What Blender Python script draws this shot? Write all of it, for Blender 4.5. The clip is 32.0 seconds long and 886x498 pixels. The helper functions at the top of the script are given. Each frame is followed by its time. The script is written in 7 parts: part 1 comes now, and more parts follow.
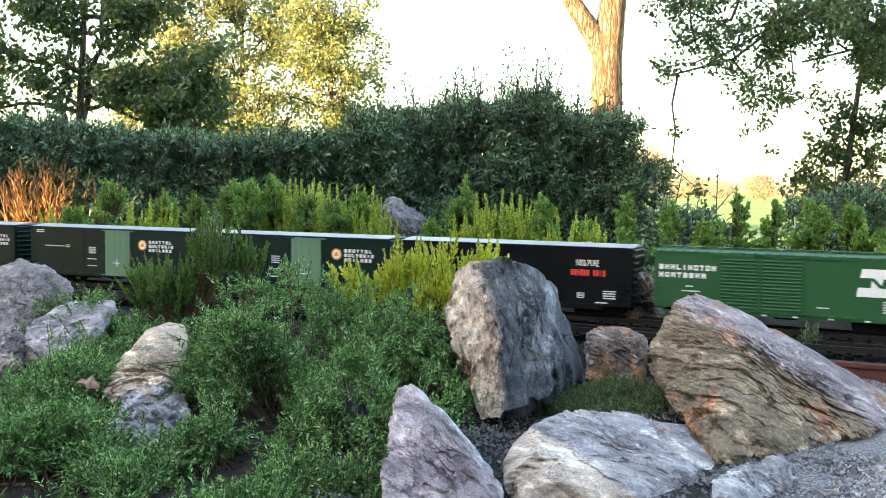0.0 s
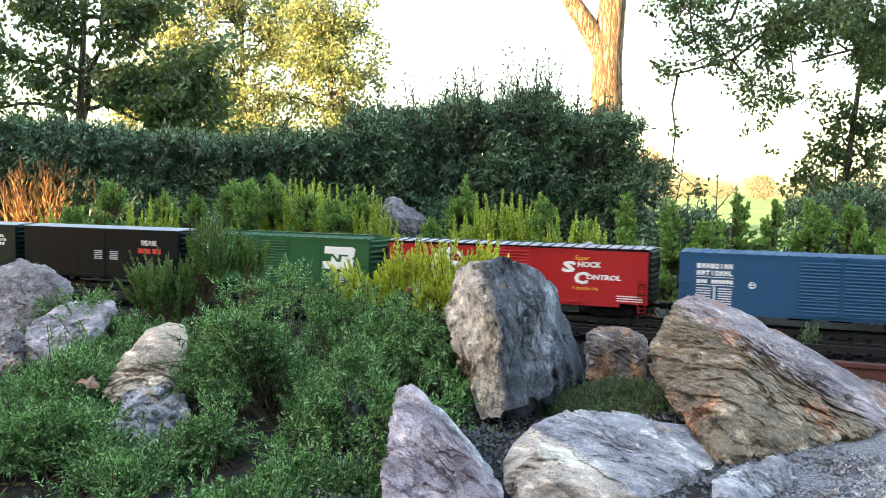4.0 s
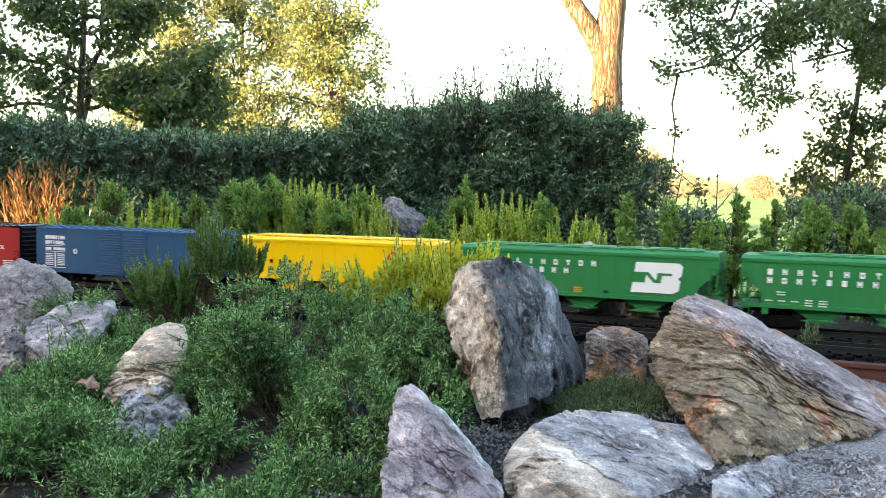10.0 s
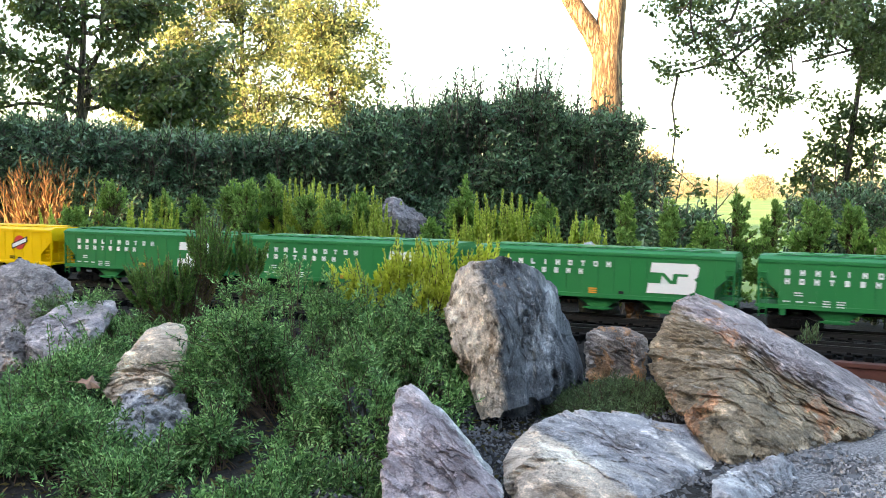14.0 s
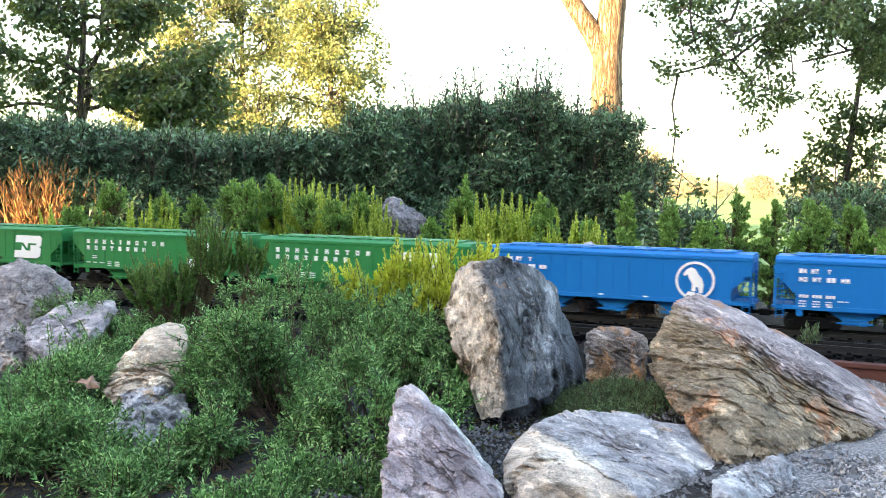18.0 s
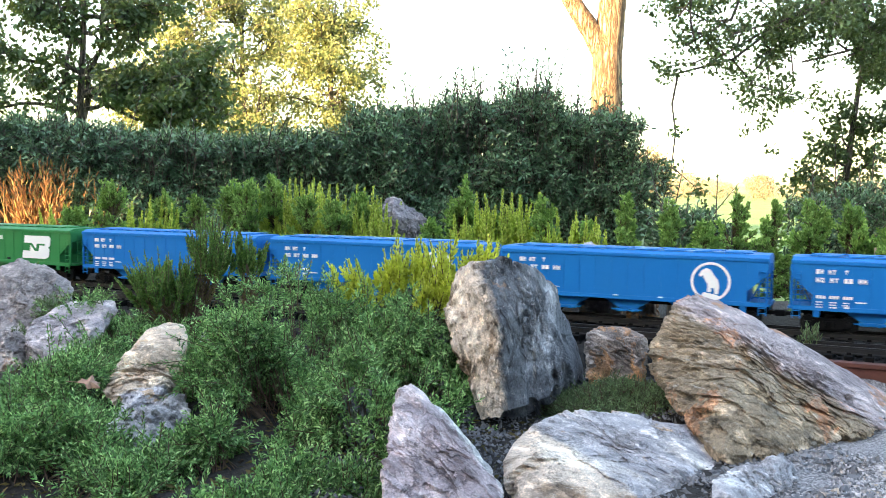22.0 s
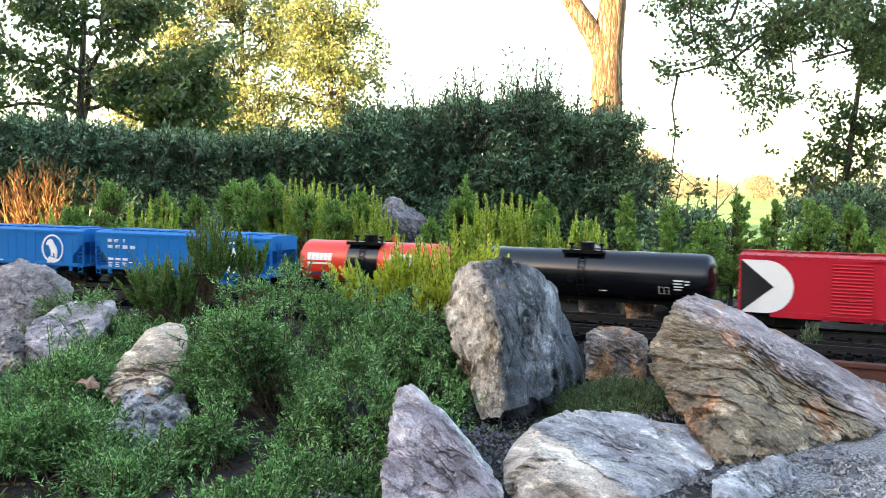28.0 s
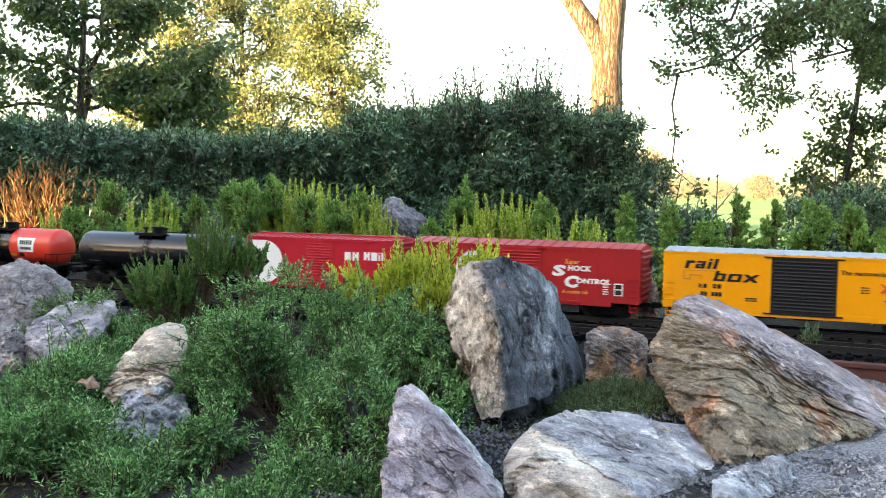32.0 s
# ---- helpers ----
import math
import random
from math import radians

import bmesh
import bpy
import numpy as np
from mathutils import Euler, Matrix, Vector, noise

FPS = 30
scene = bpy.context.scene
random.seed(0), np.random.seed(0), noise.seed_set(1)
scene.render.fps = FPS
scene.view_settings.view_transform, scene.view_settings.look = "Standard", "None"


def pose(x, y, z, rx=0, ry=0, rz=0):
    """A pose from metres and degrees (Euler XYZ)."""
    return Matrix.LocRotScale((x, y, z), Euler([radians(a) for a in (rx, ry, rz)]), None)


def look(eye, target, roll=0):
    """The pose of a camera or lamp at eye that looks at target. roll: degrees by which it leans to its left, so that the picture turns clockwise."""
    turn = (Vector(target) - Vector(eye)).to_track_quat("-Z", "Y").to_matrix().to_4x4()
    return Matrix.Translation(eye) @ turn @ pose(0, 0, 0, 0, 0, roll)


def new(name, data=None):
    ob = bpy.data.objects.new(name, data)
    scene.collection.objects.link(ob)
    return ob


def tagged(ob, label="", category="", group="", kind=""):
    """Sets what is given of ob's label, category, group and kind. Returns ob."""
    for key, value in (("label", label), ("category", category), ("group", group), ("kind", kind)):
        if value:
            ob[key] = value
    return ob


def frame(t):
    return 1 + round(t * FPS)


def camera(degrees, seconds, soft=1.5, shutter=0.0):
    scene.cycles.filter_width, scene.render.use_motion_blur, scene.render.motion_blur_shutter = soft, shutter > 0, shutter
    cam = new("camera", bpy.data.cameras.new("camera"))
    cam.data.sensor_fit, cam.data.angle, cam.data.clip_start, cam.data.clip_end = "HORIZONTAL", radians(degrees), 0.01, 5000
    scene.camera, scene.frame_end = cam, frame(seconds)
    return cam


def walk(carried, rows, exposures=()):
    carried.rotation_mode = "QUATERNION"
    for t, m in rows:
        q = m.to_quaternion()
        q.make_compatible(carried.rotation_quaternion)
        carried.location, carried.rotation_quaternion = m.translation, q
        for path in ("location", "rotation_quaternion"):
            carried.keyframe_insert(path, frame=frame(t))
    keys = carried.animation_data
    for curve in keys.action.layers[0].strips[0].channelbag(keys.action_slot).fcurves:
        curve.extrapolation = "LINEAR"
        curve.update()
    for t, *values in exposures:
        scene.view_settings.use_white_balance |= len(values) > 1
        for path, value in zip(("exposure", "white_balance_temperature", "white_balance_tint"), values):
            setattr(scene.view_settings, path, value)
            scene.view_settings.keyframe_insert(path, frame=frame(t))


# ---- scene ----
# camera: it stands still on a low support beside the garden railway
EYE = (0.0, 0.0, 1.10)
cam = camera(50, 32.0, soft=0.55, shutter=0.5)
STILL = look(EYE, (0.0, 1.0, 1.0369), 0.79)
walk(cam, [(0, STILL), (32, STILL)], [(t, 3.0 + e, 7300, 14) for t, e in
                                  ((0, 0), (9, 0), (12, -0.1), (14, -0.05), (17, 0.18), (19, 0.3), (21, 0.3), (23, 0.24), (25, 0.18), (28, 0.06), (32, 0))])

# light: low evening sun from the west side, the garden in shade, bright hazy sky
SUN_ELEV = radians(11.0)
SUN_DIR = Vector((-0.85, -0.53, 0.0)).normalized()
world = bpy.data.worlds.new("sky")
scene.world = world
world.use_nodes = True
wn = world.node_tree.nodes
wl = world.node_tree.links
sky = wn.new("ShaderNodeTexSky")
sky.sky_type = "NISHITA"
sky.sun_disc = False
sky.sun_elevation = SUN_ELEV
sky.sun_rotation = math.atan2(SUN_DIR.x, SUN_DIR.y)
sky.dust_density = 1.8
sky.air_density = 1.0
sky.ozone_density = 1.0
wn["Background"].inputs["Strength"].default_value = 0.15
wl.new(sky.outputs["Color"], wn["Background"].inputs["Color"])
sun = new("sun", bpy.data.lights.new("sun", "SUN"))
sun.data.energy = 5.0
sun.data.angle = radians(0.6)
sun.data.color = (1.0, 0.74, 0.42)
to_sun = Vector((SUN_DIR.x * math.cos(SUN_ELEV), SUN_DIR.y * math.cos(SUN_ELEV), math.sin(SUN_ELEV)))
sun.rotation_mode = "QUATERNION"
sun.rotation_quaternion = to_sun.to_track_quat("Z", "Y")
sun.location = to_sun * 60


# ---------------------------------------------------------------- helpers
rng = np.random.default_rng(7)


def smooth_noise(p, seed=0):
    """Value noise on an array of points (n, 3), from -1 to 1."""
    p = np.asarray(p, float)
    i = np.floor(p).astype(np.int64)
    f = p - i
    f = f * f * f * (f * (f * 6 - 15) + 10)
    out = 0.0
    for dx in (0, 1):
        for dy in (0, 1):
            for dz in (0, 1):
                h = ((i[:, 0] + dx) * 73856093) ^ ((i[:, 1] + dy) * 19349663) ^ ((i[:, 2] + dz) * 83492791) ^ (seed * 2654435 + 911)
                h = (h ^ (h >> 13)) * 1274126177
                h = (h ^ (h >> 16)) & 0xFFFF
                w = (f[:, 0] if dx else 1 - f[:, 0]) * (f[:, 1] if dy else 1 - f[:, 1]) * (f[:, 2] if dz else 1 - f[:, 2])
                out = out + w * (h / 32767.5 - 1)
    return out


def fbm(p, octaves=4, seed=0, gain=0.5):
    p = np.asarray(p, float)
    return sum(gain ** k * smooth_noise(p * 2 ** k + 17.3 * k, seed + k) for k in range(octaves))


def norm_rows(a):
    return a / np.maximum(np.linalg.norm(a, axis=1, keepdims=True), 1e-9)


def mesh_data(name, verts, faces, smooth=False):
    me = bpy.data.meshes.new(name)
    me.from_pydata(np.asarray(verts).tolist(), [], faces if isinstance(faces, list) else faces.tolist())
    if smooth:
        me.polygons.foreach_set("use_smooth", [True] * len(me.polygons))
    me.update()
    return me


def add(name, me, material, parent=None, label="", m=None):
    ob = new(name, me)
    if material is not None and not me.materials:
        me.materials.append(material)
    if parent is not None:
        ob.parent = parent
    if m is not None:
        ob.matrix_basis = m
    if label:
        ob["label"] = label
    return ob


def part(name, bm, material, parent, label="", smooth=False, m=None):
    """Links a bmesh as one mesh under a thing or a part."""
    me = bpy.data.meshes.new(name)
    bm.normal_update()
    bm.to_mesh(me)
    bm.free()
    if smooth:
        me.polygons.foreach_set("use_smooth", [True] * len(me.polygons))
    return add(name, me, material, parent, label, m)


def box(bm, x0, x1, y0, y1, z0, z1, bevel=0.0):
    vs = [bm.verts.new((x, y, z)) for x in (x0, x1) for y in (y0, y1) for z in (z0, z1)]
    fs = [bm.faces.new([vs[i] for i in f]) for f in ((0, 1, 3, 2), (4, 6, 7, 5), (0, 4, 5, 1), (2, 3, 7, 6), (0, 2, 6, 4), (1, 5, 7, 3))]
    if bevel:
        edges = list({e for f in fs for e in f.edges})
        bmesh.ops.bevel(bm, geom=edges, offset=bevel, segments=2, affect="EDGES", profile=0.6)
    return vs


def bar(bm, a, b, r, sides=6, r2=None):
    """A round bar from a to b."""
    a, b = Vector(a), Vector(b)
    d = b - a
    m = Matrix.Translation((a + b) / 2) @ d.to_track_quat("Z", "Y").to_matrix().to_4x4()
    bmesh.ops.create_cone(bm, cap_ends=True, segments=sides, radius1=r, radius2=r if r2 is None else r2, depth=d.length, matrix=m)


def prism(bm, outline, y0, y1):
    """Extrudes an outline of (x, z) from y0 to y1."""
    a = [bm.verts.new((x, y0, z)) for x, z in outline]
    b = [bm.verts.new((x, y1, z)) for x, z in outline]
    n = len(outline)
    bm.faces.new(a)
    bm.faces.new(b[::-1])
    for i in range(n):
        bm.faces.new((a[i], b[i], b[(i + 1) % n], a[(i + 1) % n]))
    bmesh.ops.recalc_face_normals(bm, faces=bm.faces)


# ---------------------------------------------------------------- materials
def nodes_of(name):
    m = bpy.data.materials.new(name)
    m.use_nodes = True
    nt = m.node_tree
    return m, nt.nodes, nt.links, nt.nodes["Principled BSDF"]


def ramp_node(n, stops):
    r = n.new("ShaderNodeValToRGB")
    el = r.color_ramp.elements
    while len(el) < len(stops):
        el.new(0.5)
    for e, (pos, col) in zip(el, stops):
        e.position = pos
        e.color = (*col, 1)
    return r


def noise_node(n, l, coord, scale, detail=5.0, rough=0.55, distort=0.0):
    t = n.new("ShaderNodeTexNoise")
    t.inputs["Scale"].default_value = scale
    t.inputs["Detail"].default_value = detail
    t.inputs["Roughness"].default_value = rough
    t.inputs["Distortion"].default_value = distort
    if coord is not None:
        l.new(coord, t.inputs["Vector"])
    return t


def mix_colour(n, l, fac, a, b, mode="MIX"):
    x = n.new("ShaderNodeMix")
    x.data_type = "RGBA"
    x.blend_type = mode
    for val, sock in ((fac, x.inputs[0]), (a, x.inputs[6]), (b, x.inputs[7])):
        if isinstance(val, (int, float)):
            sock.default_value = val
        elif isinstance(val, tuple):
            sock.default_value = (*val, 1)
        else:
            l.new(val, sock)
    return x.outputs[2]


def bump_into(n, l, bsdf, height, strength, distance):
    b = n.new("ShaderNodeBump")
    b.inputs["Strength"].default_value = strength
    b.inputs["Distance"].default_value = distance
    l.new(height, b.inputs["Height"])
    l.new(b.outputs[0], bsdf.inputs["Normal"])
    return b


def worn(name, colour, dirt=(0.08, 0.07, 0.06), rough=0.45, metal=0.0, amount=0.25, scale=40.0, bump=0.15, spec=0.5, grain=0.12):
    """Painted or plain surface with fine grain, stains and small relief."""
    m, n, l, b = nodes_of(name)
    tc = n.new("ShaderNodeTexCoord").outputs["Object"]
    big = noise_node(n, l, tc, scale * 0.25, 4)
    fine = noise_node(n, l, tc, scale * 6, 3)
    f1 = ramp_node(n, [(0.45, (0, 0, 0)), (0.75, (amount, amount, amount))])
    l.new(big.outputs[0], f1.inputs[0])
    c = mix_colour(n, l, f1.outputs[0], colour, dirt)
    f2 = ramp_node(n, [(0.3, (1 - grain,) * 3), (0.7, (1 + grain * 0.5,) * 3)])
    l.new(fine.outputs[0], f2.inputs[0])
    c = mix_colour(n, l, 1.0, c, f2.outputs[0], "MULTIPLY")
    l.new(c, b.inputs["Base Color"])
    r = ramp_node(n, [(0.3, (rough * 0.85,) * 3), (0.75, (min(1, rough * 1.3),) * 3)])
    l.new(big.outputs[0], r.inputs[0])
    l.new(r.outputs[0], b.inputs["Roughness"])
    b.inputs["Metallic"].default_value = metal
    b.inputs["Specular IOR Level"].default_value = spec
    if bump:
        bump_into(n, l, b, fine.outputs[0], bump, 0.001)
    return m


def stone(name, dark, mid, light, stain, strata=(0.3, 0.2, 1.0), layer=14.0, stain_from=0.56, vein=0.5, lichen=0.25, patch=4.0, zone=None):
    """Layered schist: tone patches, thin streaks along the strata, rusty stains, cracks, flecks of quartz and fine
    grain.
    zone: (direction, distance, dark, mid, light), a second set of tones used beyond a plane through the rock."""
    m, n, l, b = nodes_of(name)
    tc = n.new("ShaderNodeTexCoord").outputs["Object"]
    turned = Vector(strata).to_track_quat("Z", "Y").to_euler()

    def along(z):
        mp = n.new("ShaderNodeMapping")
        mp.vector_type = "TEXTURE"
        mp.inputs["Rotation"].default_value = turned
        mp.inputs["Scale"].default_value = (1.0, 1.0, z)
        l.new(tc, mp.inputs["Vector"])
        return mp.outputs[0]

    def times(c, noise, stops, amount):
        r = ramp_node(n, stops)
        l.new(noise, r.inputs[0])
        return mix_colour(n, l, amount, c, r.outputs[0], "MULTIPLY")
    beds, thin = along(0.5), along(0.28)
    zones = noise_node(n, l, beds, patch * 2.2, 8, 0.62, 0.4)
    bands = noise_node(n, l, beds, layer * 1.6, 9, 0.68, 0.25)
    streak = noise_node(n, l, thin, layer * 1.5, 8, 0.7, 0.15)
    blot = noise_node(n, l, tc, 42.0, 10, 0.72, 0.2)
    grain = noise_node(n, l, tc, 480.0, 3, 0.7)
    stains = noise_node(n, l, tc, patch * 2.0, 10, 0.7, 0.5)
    tone = mix_colour(n, l, 0.45, zones.outputs[0], bands.outputs[0])
    r = ramp_node(n, [(0.40, dark), (0.46, mid), (0.53, mid), (0.60, light)])
    l.new(tone, r.inputs[0])
    c = r.outputs[0]
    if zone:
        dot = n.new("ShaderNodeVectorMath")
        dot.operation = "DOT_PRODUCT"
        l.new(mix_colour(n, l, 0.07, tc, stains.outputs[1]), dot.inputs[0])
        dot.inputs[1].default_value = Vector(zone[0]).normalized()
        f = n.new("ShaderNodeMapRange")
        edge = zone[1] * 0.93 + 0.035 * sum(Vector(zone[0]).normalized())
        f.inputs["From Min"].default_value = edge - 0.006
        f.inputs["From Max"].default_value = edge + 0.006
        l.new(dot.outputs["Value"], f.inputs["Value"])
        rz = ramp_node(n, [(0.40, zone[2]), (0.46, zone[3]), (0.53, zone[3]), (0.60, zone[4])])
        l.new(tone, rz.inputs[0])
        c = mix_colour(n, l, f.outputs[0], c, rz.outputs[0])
    st = ramp_node(n, [(stain_from, (0, 0, 0)), (stain_from + 0.035, (0.8, 0.8, 0.8))])
    l.new(stains.outputs[0], st.inputs[0])
    sc = mix_colour(n, l, blot.outputs[0], tuple(q * 0.55 for q in stain), tuple(min(0.75, q * 1.5) for q in stain))
    c = mix_colour(n, l, st.outputs[0], c, sc)
    c = times(c, streak.outputs[0], [(0.36, (0.45, 0.43, 0.42)), (0.44, (0.95, 0.94, 0.94)), (0.54, (1.05, 1.04, 1.03)), (0.63, (1.7, 1.66, 1.6))], 0.5)
    c = times(c, blot.outputs[0], [(0.36, (0.38, 0.37, 0.37)), (0.43, (0.96, 0.96, 0.96)), (0.54, (1.15, 1.14, 1.13)), (0.62, (1.9, 1.85, 1.78))], 0.8)
    c = times(c, grain.outputs[0], [(0.34, (0.55, 0.55, 0.56)), (0.47, (1.0, 1.0, 1.0)), (0.66, (1.7, 1.69, 1.66))], 0.42)
    # small broken faces, each of its own tone and tilt
    chip = n.new("ShaderNodeTexVoronoi")
    chip.inputs["Scale"].default_value = 46.0
    l.new(mix_colour(n, l, 0.10, mix_colour(n, l, 0.5, tc, beds), blot.outputs[1]), chip.inputs["Vector"])
    sepc = n.new("ShaderNodeSeparateColor")
    l.new(chip.outputs["Color"], sepc.inputs[0])
    c = times(c, sepc.outputs[0], [(0.0, (0.62, 0.61, 0.61)), (0.5, (1, 1, 1)), (1.0, (1.35, 1.33, 1.3))], 0.5)
    # cracks along the layers
    vo = n.new("ShaderNodeTexVoronoi")
    vo.feature = "DISTANCE_TO_EDGE"
    vo.inputs["Scale"].default_value = layer * 1.3
    l.new(mix_colour(n, l, 0.12, beds, blot.outputs[1]), vo.inputs["Vector"])
    cr = ramp_node(n, [(0.0, (0.12, 0.10, 0.09)), (0.014, (1, 1, 1))])
    l.new(vo.outputs["Distance"], cr.inputs[0])
    c = mix_colour(n, l, 0.6, c, cr.outputs[0], "MULTIPLY")
    # flecks of quartz, and lichen
    fleck = noise_node(n, l, thin, 34.0, 5, 0.8)
    fr = ramp_node(n, [(0.60, (0, 0, 0)), (0.65, (vein, vein, vein))])
    l.new(fleck.outputs[0], fr.inputs[0])
    c = mix_colour(n, l, fr.outputs[0], c, (0.66, 0.63, 0.58))
    li = noise_node(n, l, tc, 70.0, 8, 0.75)
    lr = ramp_node(n, [(0.60, (0, 0, 0)), (0.63, (lichen,) * 3)])
    l.new(li.outputs[0], lr.inputs[0])
    c = mix_colour(n, l, lr.outputs[0], c, (0.6, 0.59, 0.55))
    l.new(c, b.inputs["Base Color"])
    rr = ramp_node(n, [(0.3, (0.45, 0.45, 0.45)), (0.7, (0.85, 0.85, 0.85))])
    l.new(bands.outputs[0], rr.inputs[0])
    l.new(rr.outputs[0], b.inputs["Roughness"])
    b.inputs["Specular IOR Level"].default_value = 0.25
    h = mix_colour(n, l, 0.72, streak.outputs[0], blot.outputs[0])
    h = mix_colour(n, l, 0.12, h, grain.outputs[0])
    h = mix_colour(n, l, 0.2, h, cr.outputs[0])
    h = mix_colour(n, l, 0.3, h, mix_colour(n, l, 0.5, chip.outputs["Distance"], sepc.outputs[1]))
    bump_into(n, l, b, h, 1.0, 0.012)
    return m


def leafy(name, dark, light, tip=None, trans=0.3, rough=0.5, spec=0.4, glow=(0.5, 0.6, 0.1)):
    """Leaf: each one varies in tone; some light passes through."""
    m, n, l, b = nodes_of(name)
    geo = n.new("ShaderNodeNewGeometry")
    r = ramp_node(n, [(0.0, dark), (0.7, light), (1.0, tip or light)])
    l.new(geo.outputs["Random Per Island"], r.inputs[0])
    tc = n.new("ShaderNodeTexCoord").outputs["Object"]
    big = noise_node(n, l, tc, 6.0, 3)
    br = ramp_node(n, [(0.3, (0.6, 0.62, 0.6)), (0.7, (1.25, 1.25, 1.2))])
    l.new(big.outputs[0], br.inputs[0])
    c = mix_colour(n, l, 1.0, r.outputs[0], br.outputs[0], "MULTIPLY")
    l.new(c, b.inputs["Base Color"])
    b.inputs["Roughness"].default_value = rough
    b.inputs["Specular IOR Level"].default_value = spec
    t = n.new("ShaderNodeBsdfTranslucent")
    tcol = mix_colour(n, l, 0.5, c, glow)
    l.new(tcol, t.inputs["Color"])
    mx = n.new("ShaderNodeMixShader")
    mx.inputs[0].default_value = trans
    l.new(b.outputs[0], mx.inputs[1])
    l.new(t.outputs[0], mx.inputs[2])
    l.new(mx.outputs[0], n["Material Output"].inputs["Surface"])
    return m


def bark(name, dark, light, scale=9.0, deep=0.02):
    m, n, l, b = nodes_of(name)
    tc = n.new("ShaderNodeTexCoord").outputs["Object"]
    mp = n.new("ShaderNodeMapping")
    mp.inputs["Scale"].default_value = (1, 1, 0.16)
    l.new(tc, mp.inputs["Vector"])
    v = n.new("ShaderNodeTexVoronoi")
    v.feature = "DISTANCE_TO_EDGE"
    v.inputs["Scale"].default_value = scale * 2.2
    d = noise_node(n, l, mp.outputs[0], scale * 2, 6, 0.6, 0.5)
    l.new(mix_colour(n, l, 0.12, mp.outputs[0], d.outputs[1]), v.inputs["Vector"])
    h = ramp_node(n, [(0.0, (0, 0, 0)), (0.22, (1, 1, 1))])
    l.new(v.outputs["Distance"], h.inputs[0])
    c = mix_colour(n, l, h.outputs[0], dark, light)
    r = ramp_node(n, [(0.3, (0.6, 0.6, 0.6)), (0.7, (1.2, 1.2, 1.2))])
    l.new(d.outputs[0], r.inputs[0])
    l.new(mix_colour(n, l, 1.0, c, r.outputs[0], "MULTIPLY"), b.inputs["Base Color"])
    b.inputs["Roughness"].default_value = 0.9
    bump_into(n, l, b, mix_colour(n, l, 0.3, h.outputs[0], d.outputs[0]), 1.0, deep)
    return m


def ground_material():
    """Garden soil with litter near the railway, lawn and then fields further away."""
    m, n, l, b = nodes_of("ground")
    pos = n.new("ShaderNodeNewGeometry").outputs["Position"]
    sep = n.new("ShaderNodeSeparateXYZ")
    l.new(pos, sep.inputs[0])
    fine = noise_node(n, l, pos, 60.0, 6, 0.7)
    mid = noise_node(n, l, pos, 7.0, 5)
    soil = ramp_node(n, [(0.3, (0.004, 0.0035, 0.003)), (0.5, (0.012, 0.0095, 0.008)), (0.7, (0.035, 0.029, 0.025))])
    l.new(fine.outputs[0], soil.inputs[0])
    far = noise_node(n, l, pos, 0.12, 4)
    grass = ramp_node(n, [(0.35, (0.06, 0.15, 0.025)), (0.5, (0.10, 0.20, 0.035)), (0.65, (0.18, 0.24, 0.05))])
    l.new(far.outputs[0], grass.inputs[0])
    gm = ramp_node(n, [(0.3, (0.75, 0.75, 0.75)), (0.7, (1.2, 1.2, 1.2))])
    l.new(mid.outputs[0], gm.inputs[0])
    gcol = mix_colour(n, l, 1.0, grass.outputs[0], gm.outputs[0], "MULTIPLY")
    edge = n.new("ShaderNodeMapRange")
    edge.inputs["From Min"].default_value = 5.2
    edge.inputs["From Max"].default_value = 7.0
    l.new(sep.outputs["Y"], edge.inputs["Value"])
    c = mix_colour(n, l, edge.outputs[0], soil.outputs[0], gcol)
    # stone dust under the gravel at the corner of the rockery
    dust = ramp_node(n, [(0.38, (0.05, 0.048, 0.05)), (0.5, (0.22, 0.21, 0.215)), (0.62, (0.46, 0.44, 0.44))])
    l.new(noise_node(n, l, pos, 330.0, 4, 0.75).outputs[0], dust.inputs[0])
    here = n.new("ShaderNodeMath")
    here.operation = "MULTIPLY_ADD"
    l.new(mid.outputs[0], here.inputs[0])
    here.inputs[1].default_value = 0.12
    l.new(sep.outputs["X"], here.inputs[2])
    bed = n.new("ShaderNodeMapRange")
    bed.inputs["From Min"].default_value = 0.40
    bed.inputs["From Max"].default_value = 0.44
    l.new(here.outputs[0], bed.inputs["Value"])
    ahead = n.new("ShaderNodeMapRange")
    ahead.inputs["From Min"].default_value = 1.52
    ahead.inputs["From Max"].default_value = 1.46
    l.new(sep.outputs["Y"], ahead.inputs["Value"])
    both = n.new("ShaderNodeMath")
    both.operation = "MULTIPLY"
    l.new(bed.outputs[0], both.inputs[0])
    l.new(ahead.outputs[0], both.inputs[1])
    c = mix_colour(n, l, both.outputs[0], c, dust.outputs[0])
    l.new(c, b.inputs["Base Color"])
    b.inputs["Roughness"].default_value = 0.95
    bump_into(n, l, b, fine.outputs[0], 0.8, 0.01)
    return m


